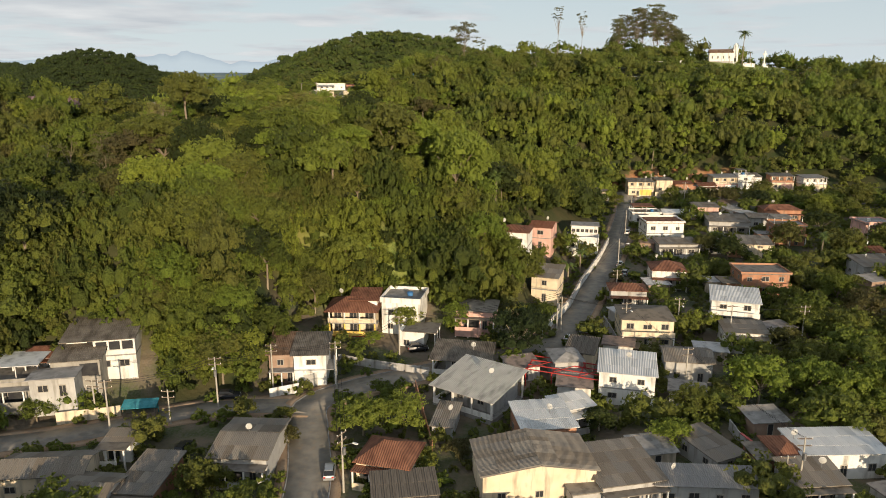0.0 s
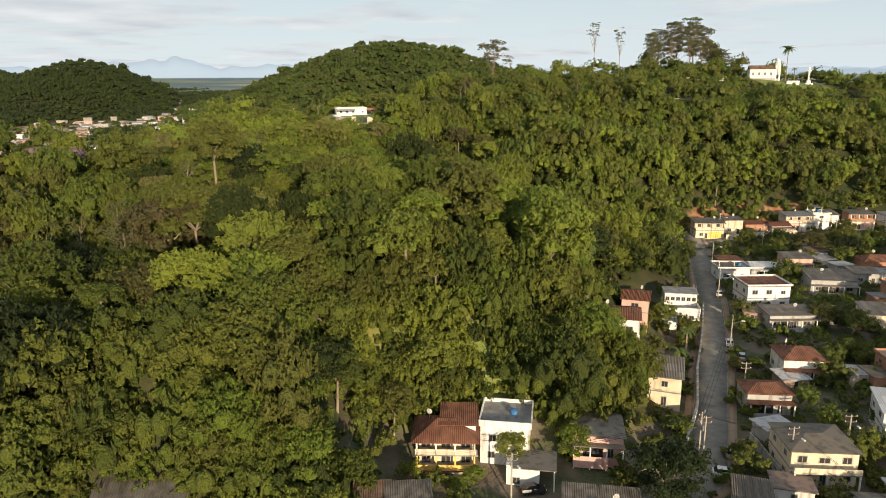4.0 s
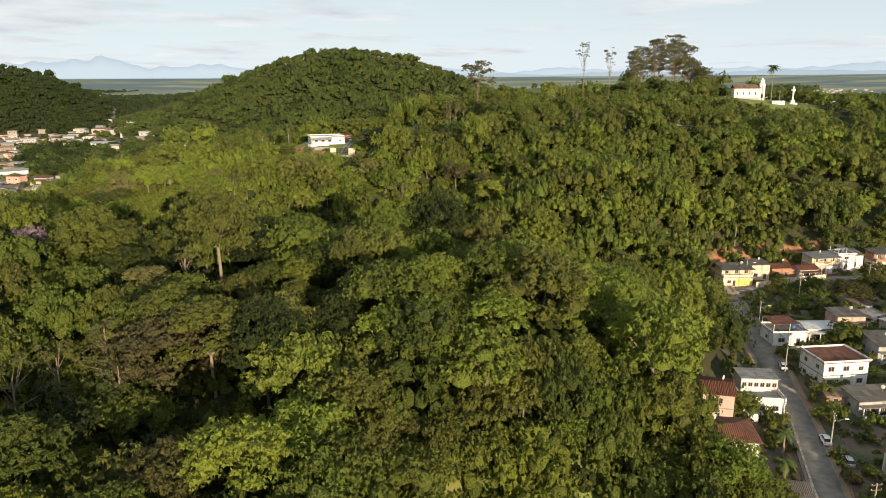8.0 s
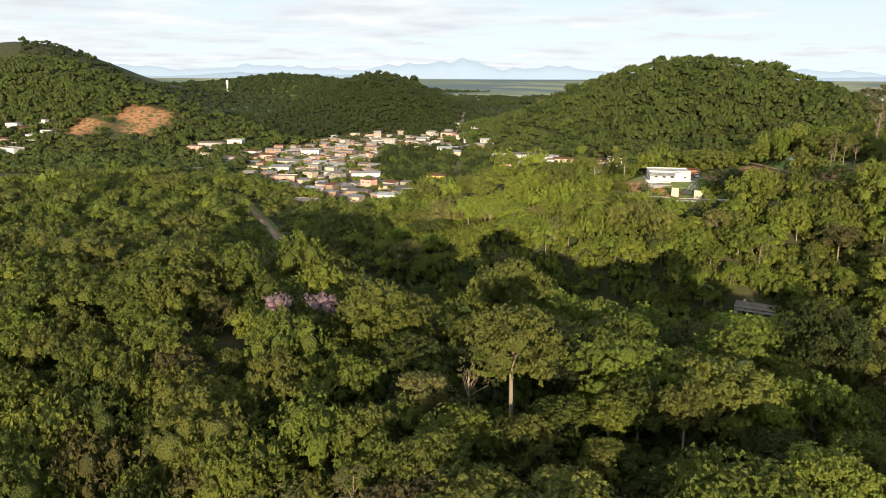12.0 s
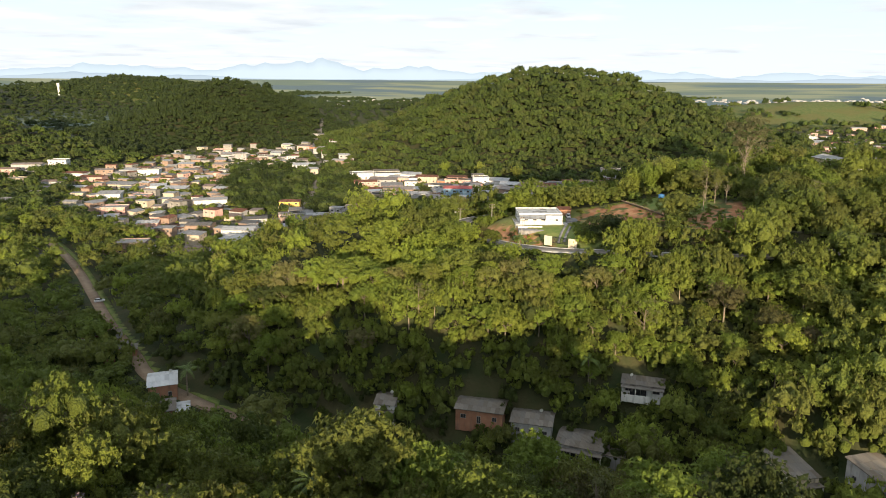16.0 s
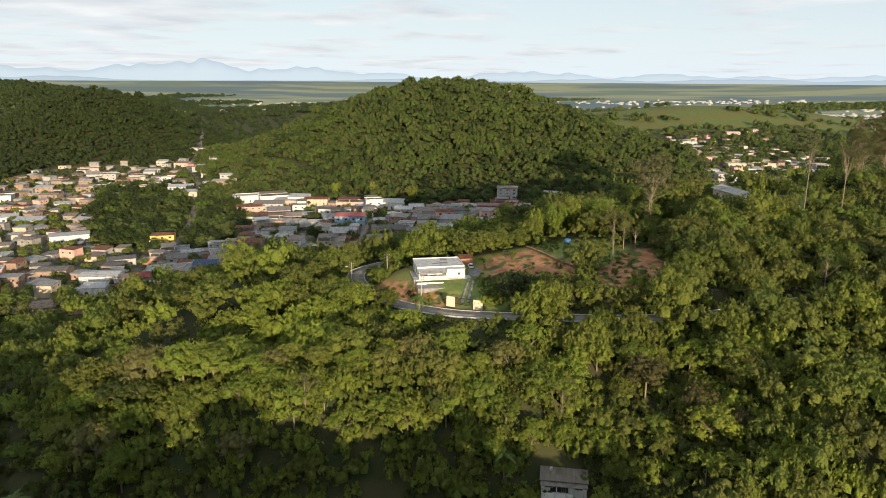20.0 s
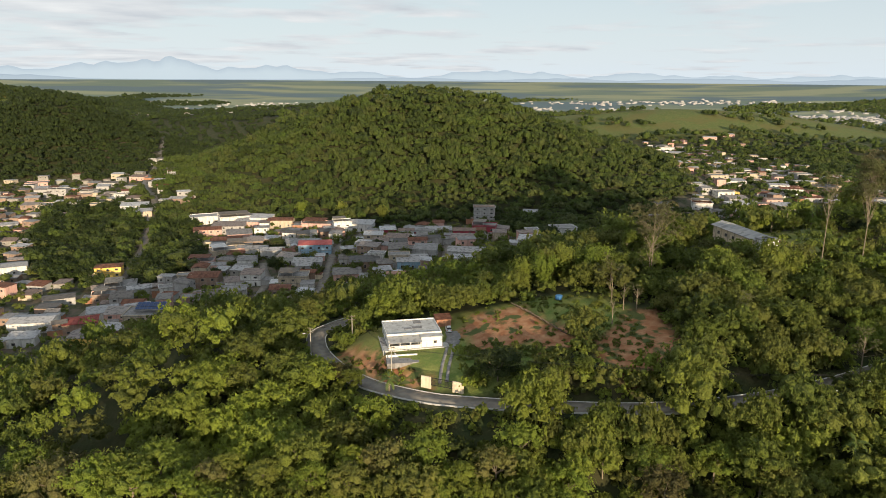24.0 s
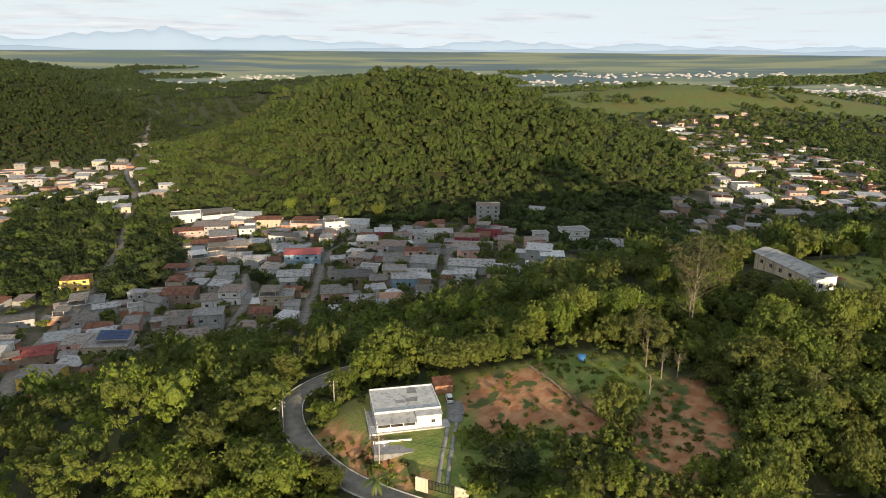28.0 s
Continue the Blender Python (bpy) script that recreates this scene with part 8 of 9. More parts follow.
upper = part("dormer", boxes((-0.6, 4.8, -1.6, 4.0, 8.2, 9.7)), WHITE, orange)
part("dormer_roof", slope_roof("mono", 5.8, 6.0, 9.7, 0.9, 0.3, False), CLAY, upper).location = (2.1, 1.2, 0)
for zz, n in ((0.4, 2), (3.2, 3), (6.0, 3)):
    for i in range(n):
        opening(orange, "window", -3.2 + 6.4 * i / (n - 1), -3.6 if zz < 1 else -2.4, zz, 1.6, 1.7, 0)
for i in range(2):
    opening(orange, "window", -4.4, -0.5 + 2.6 * i, 6.4, 1.1, 1.0, -90)
tagged(orange, "three-storey orange and yellow house with balconies and red tiles", "house", "houses of the village")

# ---- tall white house ----
wx, wy = -8.0, 139.9
tall_house = new("house")
tall_house.matrix_basis = pose(wx, wy, float(height(wx, wy)) - 2.6, 0, 0, -10)
part("wall", boxes((-4, 4, -4, 4, -3, 8.6)), WHITE, tall_house)
part("roof_slab", boxes((-4.2, 4.2, -4.2, 4.2, 8.6, 8.75)), CONCRETE, tall_house)
for r in ((-4.3, 4.3, -4.3, -4.1), (-4.3, 4.3, 4.1, 4.3), (-4.3, -4.1, -4.1, 4.1), (4.1, 4.3, -4.1, 4.1)):
    part("parapet", boxes((*r, 8.3, 9.4)), WHITE, tall_house)
wing = part("wing", boxes((0.6, 5.8, -8.5, -4, -3, 4.2)), WHITE, tall_house)
part("awning", boxes((1.6, 8.4, -9.5, -3.5, 4.2, 4.35)), FIBRE, wing)
for i in range(3):
    part("post", boxes((8.0, 8.2, -9.2 + 2.6 * i, -9.0 + 2.6 * i, -2, 4.2)), WHITE, wing)
for zz, xx in ((5.6, 2.6), (5.6, -2.0), (2.6, -2.2)):
    opening(tall_house, "window", xx, -4, zz, 1.2, 1.2, 0)
opening(tall_house, "window", 2.2, -8.5, 1.0, 1.2, 1.2, 0)
tagged(tall_house, "tall white house with a parapet roof and a lower wing", "house", "houses of the village")

# ---- cottage on the hill road ----
cottage = new("house")
cottage.matrix_basis = pose(-61.4, 391.6, 54.3, 0, 0, 11) @ Matrix.Diagonal((1, 1, 0.86, 1))
part("wall", boxes((-7.5, 7.5, -5.5, 5.5, -3, 3.5)), WHITE, cottage)
part("roof_slab", boxes((-7.6, 7.6, -5.6, 5.6, 3.5, 3.65)), KERB, cottage, "white painted flat roof with damp stains")
for r in ((-7.7, 7.7, -5.7, -5.5), (-7.7, 7.7, 5.5, 5.7), (-7.7, -7.5, -5.5, 5.5), (7.5, 7.7, -5.5, 5.5)):
    part("parapet", boxes((*r, 3.4, 4.0)), WHITE, cottage)
for r in ((1.2, 3.4, 2.2, 5.2), (0.2, 3.0, -1.6, 0.2), (-2.2, 0.0, -2.0, -0.4)):
    part("roof_patch", boxes((*r, 3.655, 3.7)), CONCRETE, cottage, "dark patched roofing felt")
front_room = part("front_room", boxes((1.6, 7.4, -8.2, -5.5, -2.5, 3.4)), WHITE, cottage)
part("front_room_roof", boxes((1.5, 7.6, -8.4, -5.7, 3.4, 3.56)), KERB, front_room)
opening(front_room, "window", 5.4, -8.2, 1.2, 0.9, 0.9, 0)
terrace = part("terrace_slab", boxes((-9.0, 9.2, -9.0, -5.5, -3, 0.1)), KERB, cottage)
part("terrace_wall", boxes((-9.0, 9.2, -9.15, -9.0, -3, 0.14)), KERB, cottage)
part("terrace_wall", boxes((-9.15, -9.0, -9.15, 3.0, -3, 0.14)), KERB, cottage)
part("side_step", boxes((-9.0, -7.5, -5.5, 3.0, -2.5, 0.1)), CONCRETE, cottage)
verandah = part("verandah_roof", slope_roof("mono", 9.0, 3.4, 2.35, 0.95, 0.1, False), HALLSHEET, cottage, "grey sheet verandah roof")
verandah.location = (-3.0, -7.2, 0)
part("verandah_wall", boxes((-7.3, 1.5, -8.6, -8.45, 0.1, 1.25)), TOWN_WHITE, cottage)
for xx in (-7.3, -4.4, -1.5, 1.3):
    part("post", boxes((xx - 0.12, xx + 0.12, -8.7, -8.46, 0.1, 2.35)), WHITE, cottage)
part("side_wall", boxes((-7.5, -7.3, -8.3, -5.5, 0.1, 2.9)), WHITE, cottage)
for i in range(3):
    opening(cottage, "window", -5.0 + 3.0 * i, -5.5, 0.9, 1.4, 1.3, 0)
for i in range(2):
    opening(cottage, "window", -7.5, -2.5 + 4.2 * i, 1.0, 1.2, 1.2, -90)
tagged(cottage, "white flat-roofed bungalow with a grey verandah on a hill", "house")
shed = new("shed")
shed.matrix_basis = pose(-52.2, 401.2, float(height(-52.2, 401.2)), 0, 0, 11)
part("wall", boxes((-2.2, 2.2, -1.8, 1.8, -1, 2.3)), BRICKRED, shed)
part("roof", slope_roof("mono", 4.4, 3.6, 2.3, 0.5, 0.3, False), CLAY, shed)
tagged(shed, "small brick shed behind the white bungalow", "shed")
gate = new("entrance_gate")
gate.matrix_basis = pose(-53.0, 363.2, 52.7, 0, 0, -24)
part("gate_wall", boxes((-5.6, -2.9, -0.15, 0.15, -1.5, 1.6)), CREAM, gate)
part("gate_wall", boxes((2.9, 5.8, -0.15, 0.15, -1.5, 1.6)), CREAM, gate)
part("gate_beam", boxes((-2.9, 2.9, -0.06, 0.06, 1.4, 1.52)), BLACK, gate)
part("gate_beam", boxes((-2.9, 2.9, -0.06, 0.06, -0.5, -0.38)), BLACK, gate)
for i in range(19):
    part("bar", boxes((-2.8 + 0.31 * i - 0.05, -2.8 + 0.31 * i + 0.05, -0.03, 0.03, -0.38, 1.4)), BLACK, gate)
tagged(gate, "black barred gate between two cream walls", "gate")
apron = smooth_line([(-50.0, 386.5), (-49.2, 391), (-49.6, 395.5)], 1.0)
tagged(strip("drive_apron", np.column_stack([apron, height(apron[:, 0], apron[:, 1])]), 0, 4.0, 0.12, CONCRETE), "worn concrete drive beside the bungalow", "drive", kind="structure")
for off in (-0.9, 0.9):
    drive = smooth_line([(-52.6 + off, 366), (-52.0 + off, 372), (-51.0 + off, 379), (-50.0 + off, 387)], 1.0)
    tagged(strip("drive_strip", np.column_stack([drive, height(drive[:, 0], drive[:, 1])]), 0, 0.8, 0.12, CONCRETE), "pale concrete wheel strip across a lawn", "drive", kind="structure")
patio = new("patio")
patio.matrix_basis = pose(-63.2, 376.6, float(height(-63.2, 376.6)), 0, 0, 8)
part("slab", boxes((-4.2, 4.2, -2.2, 2.2, -1.2, 0.25)), CONCRETE, patio)
part("low_wall", boxes((-4.2, 4.2, 2.0, 2.2, 0.25, 0.9)), WHITE, patio)
tagged(patio, "dark grey patio slab with a low white wall", "patio")
# ragged stakes along the bare slope
fence = new("stake_fence")
fence.matrix_basis = pose(0, 0, 0)
fa, fb = Vector((-29.0, 404.6, 0)), Vector((-17.7, 381.2, 0))
for i in range(32):
    c = fa.lerp(fb, i / 31)
    bm = bmesh.new()
    zc = float(height(c.x, c.y))
    limb(bm, (c.x, c.y, zc - 0.4), (c.x - 2.4 + random.uniform(-0.4, 0.4), c.y + random.uniform(-0.5, 0.5), zc + 1.1), 0.17, 0.13, 5)
    part("stake", bm, WOOD, fence)
tagged(fence, "row of leaning weathered stakes on a bare slope", "fence")
for tx, ty, r, k, s in ((-39.3, 362.8, 6.2, 10, 0.85), (-18.9, 358.8, 2.7, 1, 1.0), (-25.3, 358.6, 2.6, 0, 1.0), (-71.9, 395.9, 1.3, 0, 1.0), (-75.0, 401.9, 1.4, 1, 1.0), (-45.1, 366.1, 1.8, 0, 0.9), (-79.1, 371.9, 3.6, 0, 1.0), (-75.6, 367.9, 3.2, 1, 1.0)):
    put_tree(tx, ty, r, k, s, group="trees round the bungalow")
x, y = scatter(-47, 12, 353, 384, 2.8)
k = free_of_roads(x, y, 0.6) & (rng.random(x.shape) < 0.75) & ~inside(x, y, BARE) & ~inside(x, y, SLIP) & ~inside(x, y, SCRUB_SLOPE)
woods("scrub", x[k], y[k], UNDER, 1.9, 0.0, "tangled scrub and saplings on a road bank")
x, y = scatter(-98, -56, 346, 414, 2.6)
k = (inside(x, y, ROAD_VIEW_GAP) | (x < -66)) & free_of_roads(x, y, 0.6) & ~inside(x, y, PAD) & ~inside(x, y, CLEARING)
woods("scrub", x[k], y[k], UNDER, 1.7, 0.0, "low bushes along the outer edge of the hill road")
x, y = scatter(-80, 0, 362, 412, 2.8)
k = (inside(x, y, BARE) | inside(x, y, SLIP) | inside(x, y, CLEARING)) & (rng.random(x.shape) < np.where(inside(x, y, BARE), 0.3, 0.8)) & free_of_roads(x, y, 1.0) & (np.hypot(x + 61.6, y - 390) > 12) & (x > -48)
woods("bank_scrub", x[k], y[k], UNDER, 0.9, 0.0, "low weeds and saplings on red earth")


x, y = scatter(-30, 2, 370, 410, 2.3)
k = inside(x, y, SCRUB_SLOPE) & (np.hypot(x + 24, y - 395) > 3.5) & (rng.random(x.shape) < 0.6)
woods("bank_scrub", x[k], y[k], UNDER, 1.1, 0.0, "pale grass tussocks and bushes between two bare slopes")
for tx, ty, r in ((-10.5, 388.5, 2.7), (-12.0, 392.5, 2.2), (-7.5, 396.5, 2.0)):
    put_tree(tx, ty, r, 5, 0.8, drop=1.2, group="trees round the bungalow")
for tx, ty, tall_ in ((-3.2, 397.0, 9), (-1.0, 392.0, 8), (2.6, 391.5, 7.5), (-6.0, 384.5, 7)):
    sparse_tree(tx, ty, tall_, 2.2, 10, "slender pale-stemmed tree on a bare slope", 0.8, 0.55)
x, y = scatter(-84, -52, 362, 388, 1.5)
k = inside(x, y, BANK_BRUSH) & free_of_roads(x, y, 0.3) & (rng.random(x.shape) < 0.5)
woods("dry_brush", x[k], y[k], UNDER, 0.85, 0.0, "dry brown brush and weeds on the road bank")

# ---- poles, lamps and cables ----
def utility_pole(x, y, tall, rot, lamp=True, box_on=False, label="weathered concrete utility pole with a crossarm and cables"):
    base = new("utility_pole")
    z = float(height(x, y))
    base.matrix_basis = pose(x, y, z, 0, 0, rot)
    bm = bmesh.new()
    limb(bm, (0, 0, -1), (0, 0, tall), 0.17, 0.1, 8)
    part("pole", bm, POLE, base)
    for zz in (tall - 0.3, tall - 1.3):
        arm = part("crossarm", boxes((-1.0, 1.0, -0.06, 0.06, zz - 0.06, zz + 0.06)), WOOD, base)
        for xx in (-0.9, 0.9):
            bm = bmesh.new()
            limb(bm, (xx, 0, zz + 0.06), (xx, 0, zz + 0.24), 0.05, 0.04, 6)
            part("insulator", bm, WHITE, arm)
    if lamp:
        bm = bmesh.new()
        limb(bm, (0, 0, tall - 2.0), (0, -1.9, tall - 1.1), 0.04, 0.035, 6)
        arm = part("lamp_arm", bm, STEEL, base)
        part("lamp_head", boxes((-0.14, 0.14, -2.6, -1.85, tall - 1.16, tall - 1.0)), WHITE, arm, "pale street lamp head")
    if box_on:
        bm = bmesh.new()
        limb(bm, (0, -0.35, tall - 3.2), (0, -0.35, tall - 2.2), 0.26, 0.26, 10)
        part("transformer", bm, STEEL, base)
    tagged(base, label, "utility pole", "utility poles")
    return Vector((x, y, z + tall - 0.1))


def cable(a, b, sag, n=1, spread=0.6):
    for k in range(n):
        cu = bpy.data.curves.new("cable", "CURVE")
        cu.dimensions, cu.bevel_depth, cu.bevel_resolution = "3D", 0.028, 0
        sp = cu.splines.new("POLY")
        sp.points.add(11)
        for i in range(12):
            t = i / 11
            p = a.lerp(b, t)
            sp.points[i].co = (p.x + spread * (k - (n - 1) / 2), p.y, p.z - sag * 4 * t * (1 - t) - 0.25 * k, 1)
        ob = new("cable", bpy.data.meshes.new_from_object(new("cable_line", cu)))
        bpy.data.objects.remove(bpy.data.objects["cable_line"])
        ob.data.materials.append(BLACK)
        tagged(ob, "thin black overhead cable between two poles", "cable", "overhead cables")


left_row = [utility_pole(-50.6, 96.4, 9, 20, False), utility_pole(-37.3, 106.2, 9, 10, True, True), utility_pole(-29.8, 113.1, 8.5, 0, False), utility_pole(-18.7, 113.4, 9, 10, False), utility_pole(-8.5, 127.6, 8, 20, True), utility_pole(23.6, 136.7, 9, 40, False, True)]
lane_row = [left_row[-1], utility_pole(46.8, 180.0, 8.5, 70), utility_pole(56.7, 211.9, 8.5, 70), utility_pole(65.7, 239.6, 8.5, 70), utility_pole(83.9, 279.7, 8.5, 60)]
front_row = [utility_pole(-13.4, 83.6, 9, 60, True, True), left_row[3]]
right_row = [utility_pole(36.7, 132.5, 8.5, 10), utility_pole(42.1, 112.1, 8, 10, False), utility_pole(47.6, 83.0, 8.5, 0, False, True)]
side_row = [utility_pole(49.1, 137.9, 7.5, 0), utility_pole(58.4, 133.8, 7.5, 0, False), utility_pole(72.3, 132.2, 8, 0, False)]
bank_row = [utility_pole(91.6, 261.7, 8, 0), utility_pole(120.8, 269.7, 8, 0), utility_pole(149.4, 271.6, 8, 0)]
hill_row = [utility_pole(-89.8, 390.6, 8, -40), utility_pole(-79.0, 399.5, 7, 0, False), utility_pole(-66.0, 373.8, 7.5, 30), utility_pole(1.0, 349.4, 8.5, 0), utility_pole(40, 346, 8.5, 0)]
for row, n in ((left_row, 3), (lane_row, 3), (front_row, 3), (right_row, 2), (side_row, 1), (bank_row, 2), (hill_row, 2)):
    for a, b in zip(row, row[1:]):
        cable(a, b, 0.8, n)
cable(left_row[-1], right_row[0], 0.8, 3)
for px_, py_, h_ in ((-55.5, 102.0, 6.5), (-42.8, 99.9, 6), (24.6, 137.3, 8), (45.4, 82.6, 6), (41.9, 161.3, 6)):
    utility_pole(px_, py_, h_, 0, False, False, "slim weathered pole beside a village yard")


# ---- cars ----
GLASS, _n, _l, _b = mat("dark_car_glass", 0.08)
_b.inputs["Base Color"].default_value = (0.02, 0.022, 0.025, 1)
SILVER = plain("silver_car_paint", (0.42, 0.43, 0.44), (0.46, 0.47, 0.48), 0.3, 1, 6, 0, 0.5)
CARWHITE = plain("white_car_paint", (0.75, 0.75, 0.74), (0.79, 0.79, 0.78), 0.3, 1, 6, 0)
CARBLACK = plain("dark_car_paint", (0.02, 0.02, 0.024), (0.03, 0.03, 0.034), 0.3, 1, 6, 0)
LAMPRED = plain("tail_lamp", (0.45, 0.02, 0.02), (0.5, 0.03, 0.03), 0.3, 4, 9, 0)


def lofted(sections):
    """A body through cross-sections (x, half-width, low, high), closed at both ends, with rounded shoulders."""
    bm = bmesh.new()
    rings = []
    for x, w, lo, hi in sections:
        m = (lo + hi) / 2
        rings.append([bm.verts.new((x, s * ww, z)) for s, ww, z in ((-1, w * 0.9, lo), (-1, w, m), (-1, w * 0.86, hi), (1, w * 0.86, hi), (1, w, m), (1, w * 0.9, lo))])
    for a, b in zip(rings, rings[1:]):
        for k in range(6):
            bm.faces.new((a[k], b[k], b[(k + 1) % 6], a[(k + 1) % 6]))
    bm.faces.new(rings[0][::-1]), bm.faces.new(rings[-1])
    bmesh.ops.recalc_face_normals(bm, faces=bm.faces)
    return bm


def car(x, y, rot, paint, label, z=None):
    base = new("car")
    base.matrix_basis = pose(x, y, (float(height(x, y)) if z is None else z) + 0.12, 0, 0, rot)
    body = part("body", lofted([(-2.0, 0.7, 0.35, 0.72), (-1.9, 0.82, 0.25, 0.95), (-0.9, 0.84, 0.22, 0.98), (0.9, 0.84, 0.22, 0.95), (1.75, 0.8, 0.24, 0.85), (2.05, 0.68, 0.32, 0.62)]), paint, base)
    part("cabin", lofted([(-1.75, 0.7, 0.93, 1.0), (-1.3, 0.68, 0.95, 1.4), (0.25, 0.68, 0.95, 1.42), (1.05, 0.72, 0.9, 0.96)]), GLASS, base, "dark car windows")
    part("roof_panel", boxes((-1.3, 0.2, -0.58, 0.58, 1.4, 1.46)), paint, base)
    for sx in (-1.25, 1.3):
        for sy in (-0.78, 0.78):
            bm = bmesh.new()
            limb(bm, (sx, sy - 0.1, 0.3), (sx, sy + 0.1, 0.3), 0.31, 0.31, 12)
            wheel = part("wheel", bm, BLACK, base)
            bm = bmesh.new()
            limb(bm, (sx, sy - 0.11, 0.3), (sx, sy + 0.115, 0.3), 0.17, 0.17, 10)
            part("rim", bm, STEEL, wheel)
    for sy in (-0.55, 0.55):
        part("headlight", boxes((1.9, 2.0, sy - 0.16, sy + 0.16, 0.55, 0.7)), WHITE, body)
        part("tail_light", boxes((-2.0, -1.88, sy - 0.14, sy + 0.14, 0.65, 0.85)), LAMPRED, body)
    return tagged(base, label, "car", "parked cars")


car(30.4, 137.1, -12, SILVER, "silver estate car parked on the street corner")
car(26.3, 132.2, -15, CARWHITE, "white hatchback parked beside a grass verge")
car(-15.9, 87.5, 95, SILVER, "silver saloon parked along the street")
car(-38.3, 93.0, 80, CARBLACK, "dark car parked in a shaded yard")
car(-4.9, 129.3, 8, CARBLACK, "black car parked in front of a white wing")
car(48.1, 183.3, 70, CARWHITE, "white car driving on the lane", None)
car(47.6, 175.7, 72, SILVER, "silver car parked along the lane")
car(45.5, 170.9, 72, CARBLACK, "black car parked along the lane")
car(58.3, 215.2, 68, CARWHITE, "white car standing on the upper lane")
car(-36.6, 109.5, 5, CARBLACK, "dark car parked under the wooded bank")
car(-234.0, 379.9, 40, CARWHITE, "white car on the dirt lane")
car(-196.8, 464.4, 20, CARBLACK, "dark car parked in a town yard")
car(-50.6, 396.0, 96, CARWHITE, "white car parked beside the bungalow")

# ---- teal stall, yard walls, red steel frame ----
stall = new("stall")
stall.matrix_basis = pose(-48.5, 102.5, float(height(-48.5, 102.5)), 0, 0, 8)
part("counter", boxes((-2.4, 2.4, -0.8, 0.8, -0.4, 1.0)), WOOD, stall)
part("canopy", slope_roof("mono", 5.2, 2.2, 2.1, 0.5, 0.1, False), TEAL, stall, "faded teal canopy")
part("back_cloth", boxes((-2.5, 2.5, 0.9, 0.96, 0.2, 2.3)), TEAL, stall)
for sx in (-2.4, 2.4):
    for sy in (-1.0, 1.0):
        part("post", boxes((sx - 0.05, sx + 0.05, sy - 0.05, sy + 0.05, -0.5, 2.2)), WOOD, stall)
tagged(stall, "roadside stall under a faded teal canopy", "stall")


def yard_wall(points, tall, material, label, cap=None):
    base = new("yard_wall")
    for (x0, y0), (x1, y1) in zip(points, points[1:]):
        n = max(1, round(math.hypot(x1 - x0, y1 - y0) / 3))
        for i in range(n):
            ax, ay = x0 + (x1 - x0) * i / n, y0 + (y1 - y0) * i / n
            bx, by = x0 + (x1 - x0) * (i + 1) / n, y0 + (y1 - y0) * (i + 1) / n
            L = math.hypot(bx - ax, by - ay)
            z = float(height((ax + bx) / 2, (ay + by) / 2))
            p = part("panel", boxes((0, L, -0.08, 0.08, -1.2, tall)), material, base)
            p.matrix_basis = pose(ax, ay, z, 0, 0, math.degrees(math.atan2(by - ay, bx - ax)))
            if cap:
                part("coping", boxes((0, L, -0.2, 0.2, tall, tall + 0.12)), cap, p)
    return tagged(base, label, "wall", "yard walls")


yard_wall([(-60.3, 99.2), (-51.6, 102.3)], 2.0, CREAM, "cream yard wall beside the street")
yard_wall([(-29.7, 110.0), (-25.1, 112.4)], 1.8, WHITE, "graffitied white wall beside a shop")
yard_wall([(20.5, 135.7), (29.1, 152.1), (34.4, 166.7), (42.8, 186.3), (50.0, 204.8)], 2.2, WHITE, "old white wall along the lane", CONCRETE)
yard_wall([(34.6, 142.2), (34.7, 129.4)], 2.0, GREY, "grey concrete wall along a grass verge")
yard_wall([(44.5, 94.6), (46.7, 85.5)], 2.2, GREY, "grey yard wall capped with red tiles", REDTILE)
yard_wall([(44.8, 99.4), (44.7, 88.8)], 1.8, GREY, "dulled grey wall along a footpath")
yard_wall([(-19.9, 124.3), (-2.5, 118.0)], 1.6, GREY, "dark stained wall below the orange house")
yard_wall([(84.0, 273.4), (96.0, 276.2), (112.0, 278.6)], 2.2, CREAM, "pale wall along the upper road")
yard_wall([(-4.8, 112.3), (-1.6, 93.1)], 1.8, BRICKRED, "red brick yard wall beside an alley")

rack = new("steel_frame")
rx_, ry_ = 22.1, 114.0
rack.matrix_basis = pose(rx_, ry_, float(height(rx_, ry_)), 0, 0, -22)
for i in range(4):
    for yy in (-3.2, 3.2):
        part("column", boxes((-6.9 + 4.6 * i - 0.09, -6.9 + 4.6 * i + 0.09, yy - 0.09, yy + 0.09, -1, 3.0)), RUST_RED, rack)
    part("rafter", boxes((-6.9 + 4.6 * i - 0.09, -6.9 + 4.6 * i + 0.09, -3.2, 3.2, 3.0, 3.2)), RUST_RED, rack)
for yy in (-3.2, -1.1, 1.1, 3.2):
    part("purlin", boxes((-7.0, 7.0, yy - 0.07, yy + 0.07, 3.2, 3.36)), RUST_RED, rack)
for i in range(3):
    bm = bmesh.new()
    limb(bm, (-6.9 + 4.6 * i, -3.2, 3.3), (-2.3 + 4.6 * i, 3.2, 3.3), 0.07, 0.07, 5)
    part("brace", bm, RUST_RED, rack)
tagged(rack, "bare red steel roof frame over a yard", "steel frame")


